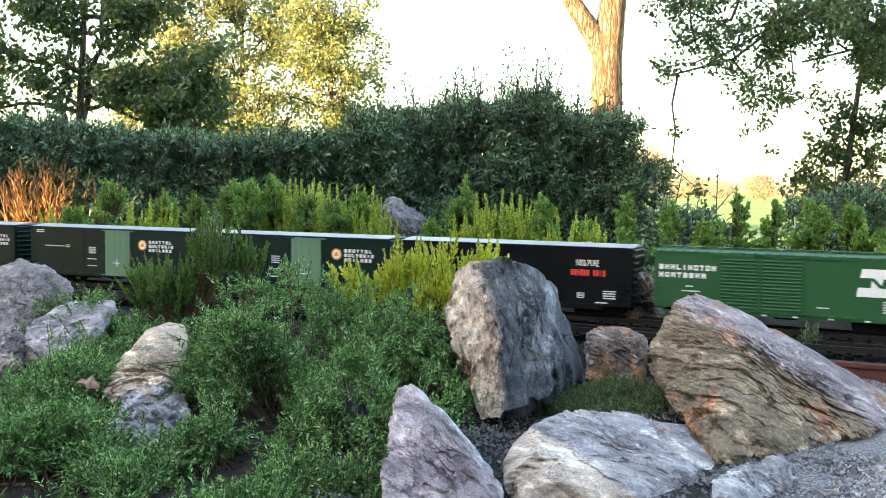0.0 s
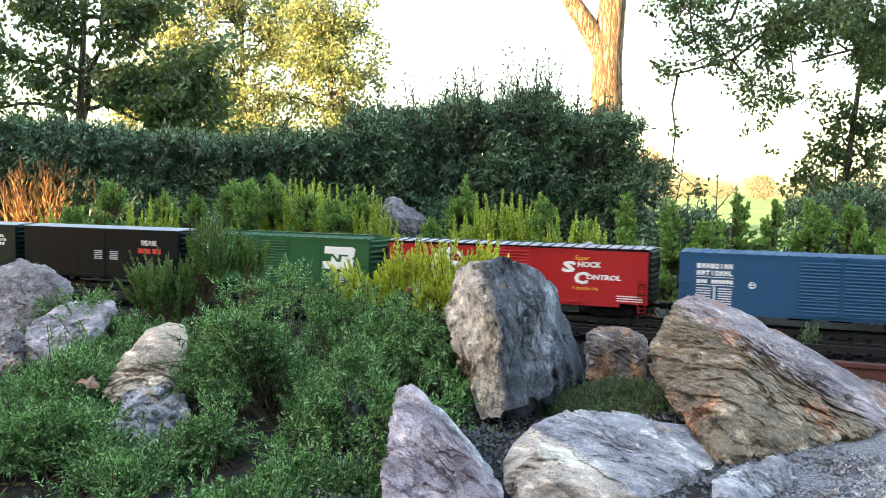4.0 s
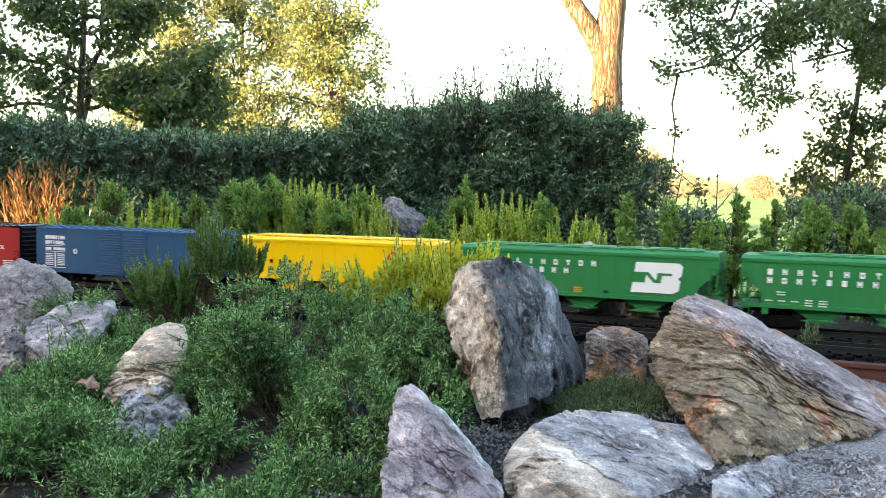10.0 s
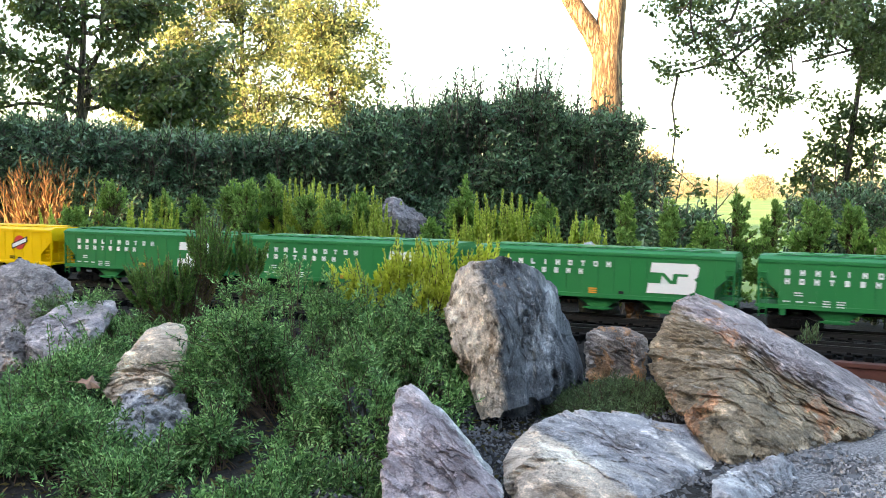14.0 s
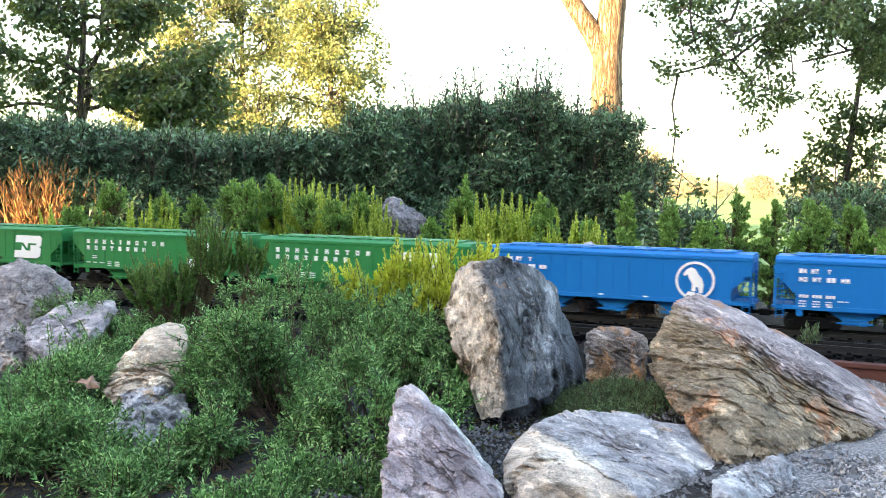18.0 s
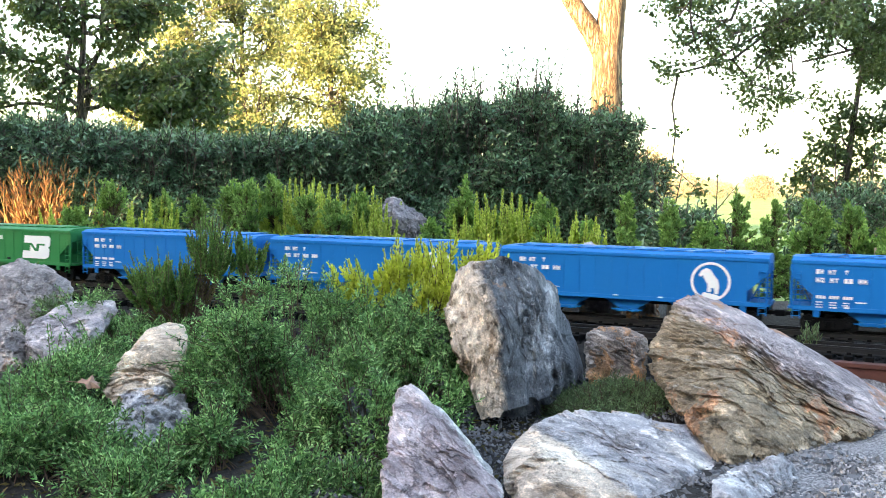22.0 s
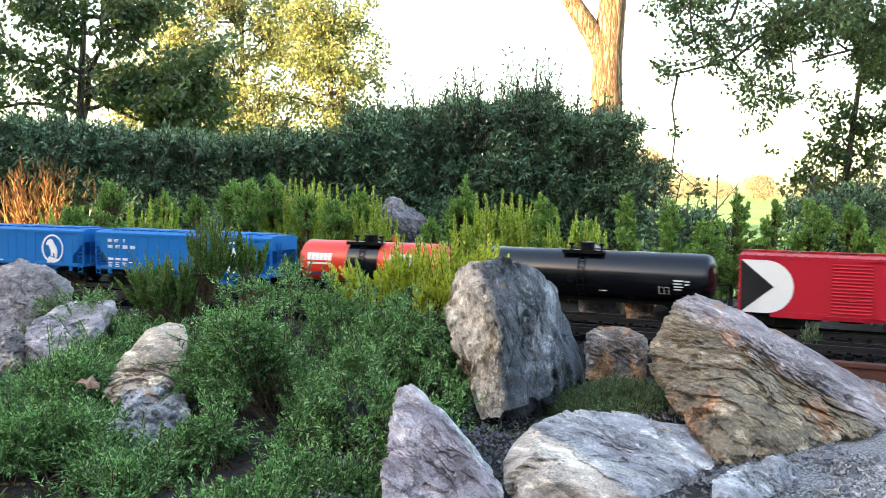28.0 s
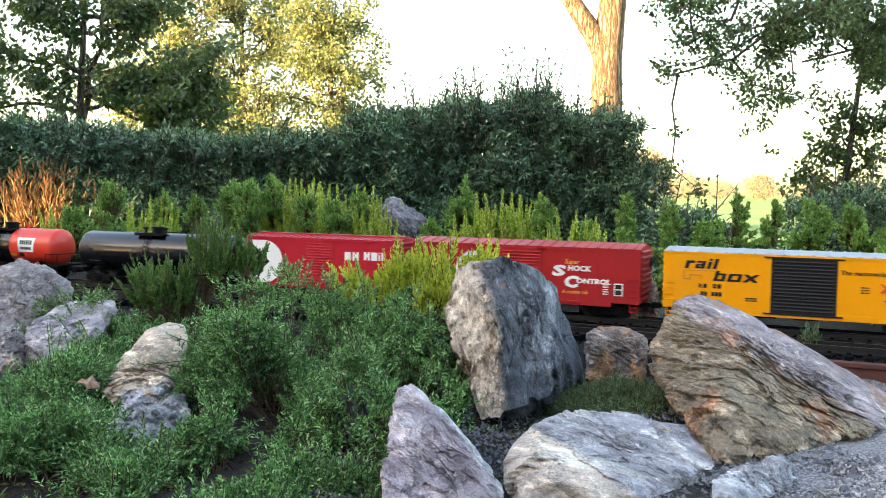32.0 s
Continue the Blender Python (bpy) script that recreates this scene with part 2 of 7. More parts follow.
M = {
    "ground": ground_material(),
    "black_plastic": worn("black_plastic", (0.003, 0.003, 0.0035), (0.010, 0.009, 0.0085), 0.6, spec=0.12),
    "tie": worn("tie", (0.0028, 0.0026, 0.0026), (0.011, 0.010, 0.009), 0.7, amount=0.5, scale=60, spec=0.10),
    "rail": worn("rail", (0.035, 0.034, 0.034), (0.02, 0.017, 0.016), 0.4, 0.6, 0.9, 60),
    "wheel": worn("wheel", (0.012, 0.012, 0.012), (0.015, 0.013, 0.011), 0.5, 0.1, 0.5, spec=0.2),
    "rust": worn("rust", (0.10, 0.030, 0.019), (0.045, 0.018, 0.013), 0.85, 0.0, 0.8, 50, 0.5),
    "white": worn("white", (0.78, 0.78, 0.76), (0.4, 0.4, 0.38), 0.5, amount=0.15, bump=0.03, grain=0.035),
    "black": worn("black", (0.015, 0.015, 0.016), (0.05, 0.05, 0.05), 0.45, amount=0.2, bump=0.03, grain=0.035, spec=0.18),
    "soft_orange": worn("soft_orange", (0.75, 0.33, 0.03), rough=0.5, amount=0.1, bump=0.03, grain=0.035),
    "dark_orange": worn("dark_orange", (0.55, 0.20, 0.01), rough=0.5, amount=0.1),
    "mark_red": worn("mark_red", (0.65, 0.045, 0.025), rough=0.5, amount=0.1, bump=0.03, grain=0.035),
    "mark_blue": worn("mark_blue", (0.03, 0.08, 0.35), rough=0.5, amount=0.1, bump=0.03, grain=0.035),
    "dark_green": worn("dark_green", (0.004, 0.017, 0.014), (0.012, 0.02, 0.018), 0.35, amount=0.3, bump=0.03, grain=0.035, spec=0.18),
    "door_green": worn("door_green", (0.10, 0.21, 0.13), (0.15, 0.24, 0.16), 0.5, bump=0.03, grain=0.035),
    "black_car": worn("black_car", (0.0035, 0.005, 0.006), (0.009, 0.010, 0.011), 0.4, amount=0.3, bump=0.03, grain=0.035, spec=0.14),
    "roof_silver": worn("roof_silver", (0.33, 0.35, 0.37), (0.2, 0.2, 0.21), 0.4, 0.3, 0.4, bump=0.03, grain=0.035),
    "box_green": worn("box_green", (0.022, 0.095, 0.035), (0.04, 0.08, 0.04), 0.42, amount=0.3, bump=0.03, grain=0.035, spec=0.18),
    "red": worn("red", (0.36, 0.018, 0.02), (0.25, 0.02, 0.02), 0.42, amount=0.3, bump=0.03, grain=0.035, spec=0.18),
    "cp_red": worn("cp_red", (0.46, 0.016, 0.03), (0.3, 0.02, 0.03), 0.4, amount=0.25, bump=0.03, grain=0.035, spec=0.18),
    "slate_blue": worn("slate_blue", (0.018, 0.075, 0.155), (0.04, 0.09, 0.15), 0.45, amount=0.3, bump=0.03, grain=0.035, spec=0.18),
    "yellow": worn("yellow", (0.86, 0.53, 0.003), (0.7, 0.42, 0.01), 0.42, amount=0.3, bump=0.03, grain=0.035, spec=0.2),
    "hopper_green": worn("hopper_green", (0.018, 0.19, 0.055), (0.04, 0.17, 0.06), 0.42, amount=0.3, bump=0.03, grain=0.035, spec=0.18),
    "sky_blue": worn("sky_blue", (0.0015, 0.145, 0.42), (0.006, 0.145, 0.38), 0.4, amount=0.3, bump=0.03, grain=0.035, spec=0.12),
    "tank_red": worn("tank_red", (0.72, 0.045, 0.022), (0.5, 0.05, 0.03), 0.32, amount=0.25, bump=0.03, grain=0.035),
    "tank_black": worn("tank_black", (0.004, 0.005, 0.008), (0.009, 0.010, 0.014), 0.24, amount=0.3, bump=0.02, grain=0.035, spec=0.5),
    "box_orange": worn("box_orange", (0.84, 0.33, 0.004), (0.66, 0.28, 0.01), 0.42, amount=0.3, bump=0.03, grain=0.035, spec=0.2),
    "gravel": worn("gravel", (0.33, 0.32, 0.31), (0.14, 0.13, 0.12), 0.9, amount=0.9, scale=90, bump=0.4),
    "plain_wall": worn("plain_wall", (0.22, 0.2, 0.18), (0.15, 0.14, 0.12), 0.9, scale=2),
    "pale_wood": worn("pale_wood", (0.34, 0.28, 0.21), (0.2, 0.15, 0.11), 0.8, scale=60),
    "stalk": worn("stalk", (0.09, 0.055, 0.035), (0.04, 0.025, 0.018), 0.85),
    "dead_leaf": worn("dead_leaf", (0.33, 0.19, 0.13), (0.2, 0.1, 0.06), 0.8),
    "bark": bark("bark", (0.10, 0.055, 0.03), (0.37, 0.24, 0.135), 10.0, 0.03),
    "bark_dark": bark("bark_dark", (0.03, 0.025, 0.02), (0.12, 0.10, 0.08)),
    "cover_leaf": leafy("cover_leaf", (0.012, 0.042, 0.018), (0.165, 0.375, 0.13), (0.46, 0.70, 0.30), 0.14, 0.5, 0.25, (0.4, 0.6, 0.12)),
    "heath_leaf": leafy("heath_leaf", (0.035, 0.10, 0.025), (0.11, 0.24, 0.06), (0.24, 0.38, 0.11), 0.15, 0.6, 0.3),
    "gold_heath": leafy("gold_heath", (0.38, 0.44, 0.04), (0.68, 0.72, 0.09), (0.88, 0.86, 0.20), 0.35, 0.6, 0.3),
    "lime_heath": leafy("lime_heath", (0.26, 0.38, 0.05), (0.50, 0.62, 0.11), (0.74, 0.80, 0.22), 0.35, 0.6, 0.3),
    "conifer_leaf": leafy("conifer_leaf", (0.07, 0.19, 0.04), (0.21, 0.41, 0.11), (0.42, 0.62, 0.20), 0.25, 0.6, 0.3),
    "inner_leaf": leafy("inner_leaf", (0.05, 0.045, 0.02), (0.10, 0.075, 0.03), (0.14, 0.10, 0.05), 0.1, 0.7, 0.2),
    "pink_weed": leafy("pink_weed", (0.06, 0.05, 0.035), (0.17, 0.11, 0.09), (0.30, 0.19, 0.17), 0.1, 0.7, 0.2),
    "hedge_leaf": leafy("hedge_leaf", (0.020, 0.058, 0.030), (0.075, 0.165, 0.09), (0.17, 0.29, 0.17), 0.10, 0.36, 0.55, (0.2, 0.35, 0.06)),
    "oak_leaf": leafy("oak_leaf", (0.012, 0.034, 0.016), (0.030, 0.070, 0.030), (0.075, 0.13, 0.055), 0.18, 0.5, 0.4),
    # the low sun's yellow is put into this leaf colour, besides the lamp
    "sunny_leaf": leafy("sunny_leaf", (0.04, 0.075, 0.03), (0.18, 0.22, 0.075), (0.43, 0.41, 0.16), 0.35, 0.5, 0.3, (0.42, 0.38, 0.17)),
    # pale brownish leaf colour stands in for the haze of distance
    "far_hazed_leaf": leafy("far_hazed_leaf", (0.16, 0.14, 0.09), (0.25, 0.21, 0.13), (0.32, 0.27, 0.17), 0.15, glow=(0.4, 0.3, 0.15)),
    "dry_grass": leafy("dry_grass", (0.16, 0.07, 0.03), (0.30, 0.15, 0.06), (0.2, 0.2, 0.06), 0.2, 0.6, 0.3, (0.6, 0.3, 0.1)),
    "thyme_leaf": leafy("thyme_leaf", (0.035, 0.05, 0.03), (0.13, 0.22, 0.10), (0.26, 0.40, 0.22), 0.15),
}


# ---------------------------------------------------------------- the railway's line and the lie of the land
RAIL_TOP = 0.85
TRACK_AT = np.array((0.781, 1.710))          # a point on the centre line
AHEAD = np.array((-0.9164, 0.4003))          # the way the train goes
BEYOND = np.array((0.4003, 0.9164))          # across the track, away from the camera
HEADING = math.degrees(math.atan2(AHEAD[1], AHEAD[0]))


def on_track(s, offset=0.0):
    """The point s metres along the track, offset metres beyond its centre line."""
    return TRACK_AT + AHEAD * s + BEYOND * offset


def height(x, y):
    """The ground's height."""
    x, y = np.asarray(x, float), np.asarray(y, float)
    u = (TRACK_AT[0] - x) * BEYOND[0] + (TRACK_AT[1] - y) * BEYOND[1]
    z = np.interp(u, [-300, -60, -20, -5.5, -2.2, -0.9, -0.4, -0.12, 0.238, 0.262, 0.42, 0.9, 1.3, 1.7, 3.0, 30],
                  [0.0, 0.0, 0.0, 0.25, 0.55, 0.80, 0.83, 0.824, 0.824, 0.790, 0.784, 0.765, 0.70, 0.62, 0.55, 0.5])
    far = np.clip((np.hypot(x, y) - 9) / 25, 0, 1)
    near = np.clip(1.2 - np.hypot(x, y - 1.5) / 8, 0, 1)
    off_bed = np.clip(np.maximum(-0.15 - u, u - 0.3) / 0.12, 0, 1)
    p = np.c_[x.ravel() * 6, y.ravel() * 6, 0 * x.ravel()]
    lumps = fbm(p, 4, 3).reshape(x.shape)
    return z * (1 - far) + near * off_bed * 0.014 * lumps


def ground_sheet():
    """One sheet, fine near the railway and coarse out to the horizon."""
    def steps(fine, reach, step):
        a = list(np.arange(-fine, fine + 1e-6, step))
        d = step
        while a[-1] < reach:
            d *= 1.35
            a.append(a[-1] + d)
        d = step
        while a[0] > -reach:
            d *= 1.35
            a.insert(0, a[0] - d)
        return np.array(a)
    xs, ys = steps(3.2, 2200, 0.05), steps(3.2, 2200, 0.05) + 1.6
    gx, gy = np.meshgrid(xs, ys)
    p = np.c_[gx.ravel(), gy.ravel(), np.zeros(gx.size)]
    p[:, 2] = height(p[:, 0], p[:, 1])
    nx, ny = len(xs), len(ys)
    i = (np.arange(ny - 1)[:, None] * nx + np.arange(nx - 1)[None]).ravel()
    ob = add("ground", mesh_data("ground", p, np.c_[i, i + 1, i + nx + 1, i + nx], True), M["ground"])
    tagged(ob, "garden soil rising to a railway bed, fields beyond", "ground", kind="structure")


ground_sheet()


def shade_walls():
    """Plain walls added out of sight to the west: they keep the low sun off the garden."""
    across = Vector((-SUN_DIR.y, SUN_DIR.x, 0))
    away = 13.0
    # the raised second piece leaves a gap for sun on the dry grass
    for i, (e0, e1, low, top) in enumerate(((-9.0, 5.38, 0.0, 7.0), (5.38, 5.82, 4.05, 6.0), (5.82, 9.3, 0.0, 6.0), (9.3, 13.6, 0.0, 10.5))):
        bm = bmesh.new()
        box(bm, -0.15, 0.15, e0, e1, low - 0.2, top, 0.02)
        m = Matrix(((SUN_DIR.x, -across.x, 0, SUN_DIR.x * away), (SUN_DIR.y, -across.y, 0, SUN_DIR.y * away), (0, 0, 1, 0), (0, 0, 0, 1)))
        w = part(f"added_wall_west_{i + 1}", bm, M["plain_wall"], None, m=m)
        tagged(w, "unseen plain wall added in the west to shade the garden", "wall", kind="structure")
    # unseen wall added behind the camera to cut frontal light and reflections
    bm = bmesh.new()
    box(bm, -9.0, 13.0, -5.3, -5.0, 0.2, 3.4, 0.02)
    tagged(part("added_wall_south", bm, M["plain_wall"], None), "unseen plain wall added in the south to dim frontal light", "wall", kind="structure")


shade_walls()


# ---------------------------------------------------------------- tracks
def railway_track(offset, label, s0=-11.0, s1=14.0, n0=-1.0, n1=3.4):
    """Ties and two rails on the bed; single ties where the camera is near."""
    base = new("railway_track")
    base.matrix_basis = pose(*on_track(0, offset), RAIL_TOP, 0, 0, HEADING)
    tagged(base, label, "railway track", "garden railway tracks")
    for y in (-0.0235, 0.0235):
        bm = bmesh.new()
        prof = [(-0.0045, -0.0125), (0.0045, -0.0125), (0.0045, -0.0112), (0.0009, -0.0095), (0.0009, -0.003), (0.0022, -0.0022), (0.0022, -0.0004), (0.0017, 0.0), (-0.0017, 0.0), (-0.0022, -0.0004), (-0.0022, -0.0022), (-0.0009, -0.003), (-0.0009, -0.0095), (-0.0045, -0.0112)]
        a = [bm.verts.new((s0, y + q, z)) for q, z in prof]
        b = [bm.verts.new((s1, y + q, z)) for q, z in prof]
        for i in range(len(prof)):
            bm.faces.new((a[i], a[(i + 1) % len(prof)], b[(i + 1) % len(prof)], b[i]))
        part("rail", bm, M["rail"], base, "worn brown metal rail")
    bm = bmesh.new()
    box(bm, -0.0065, 0.0065, -0.046, 0.046, -0.0255, -0.0125, 0.0012)
    for y in (-0.0235, 0.0235):
        for q in (-0.007, 0.0052):
            box(bm, -0.0035, 0.0035, y + q, y + q + 0.0018, -0.0125, -0.0085)
    first = part("tie", bm, M["tie"], base)
    me = first.data
    k = 0
    s = n0
    while s < n1:
        o = first if k == 0 else add("tie", me, None, base)
        o.matrix_basis = pose(s + rng.normal(0, 0.0008), 0, rng.normal(0, 0.0004), 0, 0, rng.normal(0, 0.8))
        s += 0.0305
        k += 1
    vs, fs = [], []
    for s in [*np.arange(s0, n0 - 0.01, 0.0305), *np.arange(n1 + 0.02, s1, 0.0305)]:
        o = len(vs)
        for x in (-0.0065, 0.0065):
            for y in (-0.046, 0.046):
                for z in (-0.0255, -0.0125):
                    vs.append((s + x, y, z))
        fs += [[o + i for i in f] for f in ((0, 1, 3, 2), (4, 6, 7, 5), (0, 4, 5, 1), (2, 3, 7, 6), (1, 5, 7, 3))]
    tagged(add("far_ties", mesh_data("far_ties", vs, fs), M["tie"], base), kind="stuff")
    return base


railway_track(0.0, "dark garden railway track carrying the freight train")
railway_track(-0.165, "empty dark garden railway track beside the other one")


def edging_beam():
    """Rusty beam that holds the bed's edge beside the empty track."""
    base = new("edging_beam")
    base.matrix_basis = pose(*on_track(-0.12, -0.245), RAIL_TOP - 0.012, 0, 0, HEADING)
    bm = bmesh.new()
    box(bm, -1.2, 0.35, -0.006, 0.006, -0.062, -0.012, 0.002)
    part("web", bm, M["rust"], base)
    bm = bmesh.new()
    box(bm, -1.2, 0.35, -0.012, 0.010, -0.0115, -0.004, 0.0015)
    part("flange", bm, M["rust"], base)
    tagged(base, "rusty red steel edging beam beside the track", "beam")


edging_beam()


# ---------------------------------------------------------------- the freight train (about 1:29)
SPEED = 0.2732                 # metres a second, steady
WHEEL_R = 0.0148
cars = []                      # (car, seconds at which its front passes the mark, its length)
wheelsets = []


def wheelset_mesh():
    bm = bmesh.new()
    bar(bm, (0, -0.03, 0), (0, 0.03, 0), 0.0022, 8)
    for s in (-1, 1):
        bar(bm, (0, s * 0.0205, 0), (0, s * 0.0262, 0), WHEEL_R, 20)
        bar(bm, (0, s * 0.0195, 0), (0, s * 0.0205, 0), WHEEL_R + 0.0016, 20)
        bar(bm, (0, s * 0.0262, 0), (0, s * 0.0275, 0), 0.0055, 10)
        for k in range(3):
            a = k * math.tau / 3
            bar(bm, (0.009 * math.cos(a), s * 0.0262, 0.009 * math.sin(a)), (0.009 * math.cos(a), s * 0.0268, 0.009 * math.sin(a)), 0.0018, 6)
    me = bpy.data.meshes.new("wheelset")
    bm.to_mesh(me)
    bm.free()
    me.materials.append(M["wheel"])
    return me


def truck_mesh():
    """Two cast side frames, a bolster and springs."""
    bm = bmesh.new()
    out = [(-0.041, 0.012), (-0.041, 0.019), (-0.030, 0.021), (-0.016, 0.027), (0.016, 0.027), (0.030, 0.021), (0.041, 0.019), (0.041, 0.012), (0.028, 0.011), (0.014, 0.005), (-0.014, 0.005), (-0.028, 0.011)]
    for s in (-1, 1):
        prism(bm, out, s * 0.031, s * 0.036)
        for k in range(3):
            bar(bm, (-0.007 + 0.007 * k, s * 0.0385, 0.009), (-0.007 + 0.007 * k, s * 0.0385, 0.021), 0.0026, 6)
        for x in (-0.034, 0.034):
            bar(bm, (x, s * 0.031, WHEEL_R), (x, s * 0.0395, WHEEL_R), 0.0055, 10)
    box(bm, -0.009, 0.009, -0.031, 0.031, 0.012, 0.026)
    me = bpy.data.meshes.new("truck")
    bm.to_mesh(me)
    bm.free()
    me.materials.append(M["black_plastic"])
    return me


WHEELSET, TRUCK = wheelset_mesh(), truck_mesh()


def coupler_mesh():
    bm = bmesh.new()
    box(bm, -0.004, 0.030, -0.004, 0.004, -0.0035, 0.0035, 0.001)
    box(bm, 0.026, 0.040, -0.008, 0.005, -0.006, 0.006, 0.002)
    box(bm, 0.033, 0.041, 0.004, 0.008, -0.006, 0.006, 0.001)
    me = bpy.data.meshes.new("coupler")
    bm.to_mesh(me)
    bm.free()
    me.materials.append(M["black_plastic"])
    return me


COUPLER = coupler_mesh()


def start_car(name, label, front, seconds, category):
    """The Empty under the car's middle; seconds is its length in time at the train's pace."""
    car = new(name)
    tagged(car, label, category, "cars of the freight train")
    length = seconds * SPEED
    cars.append((car, front, length))
    return car, length


def running_gear(car, length, inset=0.072):
    for x in (length / 2 - inset, inset - length / 2):
        tr = add("truck", TRUCK, None, car, m=pose(x, 0, 0))
        for dx in (-0.034, 0.034):
            ws = add("wheelset", WHEELSET, None, tr, m=pose(dx, 0, WHEEL_R))
            wheelsets.append((ws, dx))
    for s in (1, -1):
        add("coupler", COUPLER, None, car, m=pose(s * (length / 2 - 0.012), 0, 0.027, 0, 0, 0 if s > 0 else 180))


def side(length, a, z, y):
    """A place on the side towards the camera: a metres from the car's front end."""
    return Vector((length / 2 - a, y, z))


def plate(car, length, y, outline, material, name, label="", thick=0.0005):
    """A thin painted mark with the outline (a, z), on the side at y."""
    bm = bmesh.new()
    prism(bm, [(length / 2 - a, z) for a, z in outline], y - 0.0002, y + 0.0006 + thick)
    return part(name, bm, material, car, label)


def strips(car, length, y, rects, material, name="lettering", label=""):
    """Blocks (a0, a1, z0, z1) in one mark."""
    bm = bmesh.new()
    for a0, a1, z0, z1 in rects:
        box(bm, length / 2 - a1, length / 2 - a0, y - 0.0002, y + 0.0011, z0, z1)
    return part(name, bm, material, car, label)


def slanted(car, length, y, rects, material, z, lean=0.28, label="black slanted lettering drawn as blocks"):
    """Blocks (a0, a1, z0, z1) that lean over to the back, one mark."""
    bm = bmesh.new()
    for k, (a0, a1, z0, z1) in enumerate(rects):
        lift = 0.0011 + 0.00006 * k
        prism(bm, [(length / 2 - a - lean * (zz - z), zz) for a, zz in ((a0, z0), (a1, z0), (a1, z1), (a0, z1))], y - 0.0002, y + lift)
    return part("lettering", bm, material, car, label)


def letter_blocks(car, length, y, a, z, h, pattern, material, pitch=None, label="", name="lettering"):
    """Unlettered blocks in the rhythm of a word: one block for every sign of the pattern."""
    w = (pitch or h * 0.86)
    for k, ch in enumerate(pattern):
        if ch == " ":
            continue
        r = []
        q = a + k * w
        g = w * 0.8 if pitch is None else min(w * 0.8, h * 0.8)
        if ch == "o":
            r += [(q, q + g, z, z + h * 0.3), (q, q + g, z + h * 0.7, z + h), (q, q + g * 0.3, z + h * 0.3, z + h * 0.7), (q + g * 0.7, q + g, z + h * 0.3, z + h * 0.7)]
        elif ch == "n":
            r += [(q, q + g * 0.34, z, z + h), (q + g * 0.66, q + g, z, z + h), (q + g * 0.34, q + g * 0.66, z + h * 0.35, z + h * 0.75)]
        elif ch == "t":
            r += [(q, q + g, z + h * 0.68, z + h), (q + g * 0.34, q + g * 0.66, z, z + h * 0.68)]
        elif ch == "l":
            r += [(q, q + g * 0.36, z, z + h), (q + g * 0.36, q + g, z, z + h * 0.3)]
        elif ch == "i":
            r += [(q + g * 0.32, q + g * 0.68, z, z + h)]
        else:
            r += [(q, q + g, z, z + h)]
        strips(car, length, y, r, material, name, label)


def words(car, length, y, a, z, h, text, material, label="", shear=0.0, name="lettering", stretch=1.0, heavy=0.02):
    """Real lettering, in the built-in font, as thin mesh letters."""
    cu = bpy.data.curves.new("text", "FONT")
    cu.body, cu.size, cu.extrude, cu.shear, cu.resolution_u = text, h * 1.42, 0.0002, shear, 2
    cu.offset = h * heavy
    tmp = bpy.data.objects.new("text", cu)
    me = bpy.data.meshes.new_from_object(tmp)
    bpy.data.objects.remove(tmp)
    me.transform(Matrix(((-stretch, 0, 0, 0), (0, 0, 1, 0), (0, 1, 0, 0), (0, 0, 0, 1))))
    ob = add(name, me, material, car, label)
    ob.location = side(length, a, z, y + 0.0011)
    return ob


def ring(outer, inner, a, z, segs=40, squash=1.0):
    """Rings as (a, z) outlines: disc when inner is 0."""
    return [(a + squash * outer * math.cos(k * math.tau / segs), z + outer * math.sin(k * math.tau / segs)) for k in range(segs)]


def ring_mark(car, length, y, a, z, outer, inner, material, name="emblem", label=""):
    bm = bmesh.new()
    n = 40
    rows = []
    for r, yy in ((outer, y - 0.0002), (outer, y + 0.0011), (inner, y + 0.0011), (inner, y - 0.0002)):
        rows.append([bm.verts.new((length / 2 - a - r * math.cos(k * math.tau / n), yy, z + r * math.sin(k * math.tau / n))) for k in range(n)])
    for i in range(3):
        for k in range(n):
            bm.faces.new((rows[i][k], rows[i][(k + 1) % n], rows[i + 1][(k + 1) % n], rows[i + 1][k]))
    bmesh.ops.recalc_face_normals(bm, faces=bm.faces)
    return part(name, bm, material, car, label)


def ladder(car, x, y, z0, z1, w, rungs, material, across=False):
    bm = bmesh.new()
    pts = [(x - w / 2, y), (x + w / 2, y)] if not across else [(x, y - w / 2), (x, y + w / 2)]
    for q in pts:
        bar(bm, (*q, z0), (*q, z1), 0.0009, 5)
    for k in range(rungs):
        z = z0 + (z1 - z0) * (k + 0.5) / rungs
        bar(bm, (*pts[0], z), (*pts[1], z), 0.0008, 5)
    return part("ladder", bm, material, car)


def grab_irons(car, x, y, zs, w, material):
    for z in zs:
        bm = bmesh.new()
        bar(bm, (x - w / 2, y + 0.003, z), (x + w / 2, y + 0.003, z), 0.0009, 5)
        for q in (-w / 2, w / 2):
            bar(bm, (x + q, y - 0.001, z), (x + q, y + 0.003, z), 0.0009, 5)
        part("grab_iron", bm, material, car)


def step(car, x, y, z, material, w=0.013, drop=0.016):
    bm = bmesh.new()
    for q in (-w / 2, w / 2):
        bar(bm, (x + q, y, z), (x + q, y, z - drop), 0.0009, 5)
    for k in (0.5, 1.0):
        bar(bm, (x - w / 2, y, z - drop * k), (x + w / 2, y, z - drop * k), 0.0009, 5)
    part("step", bm, material, car)


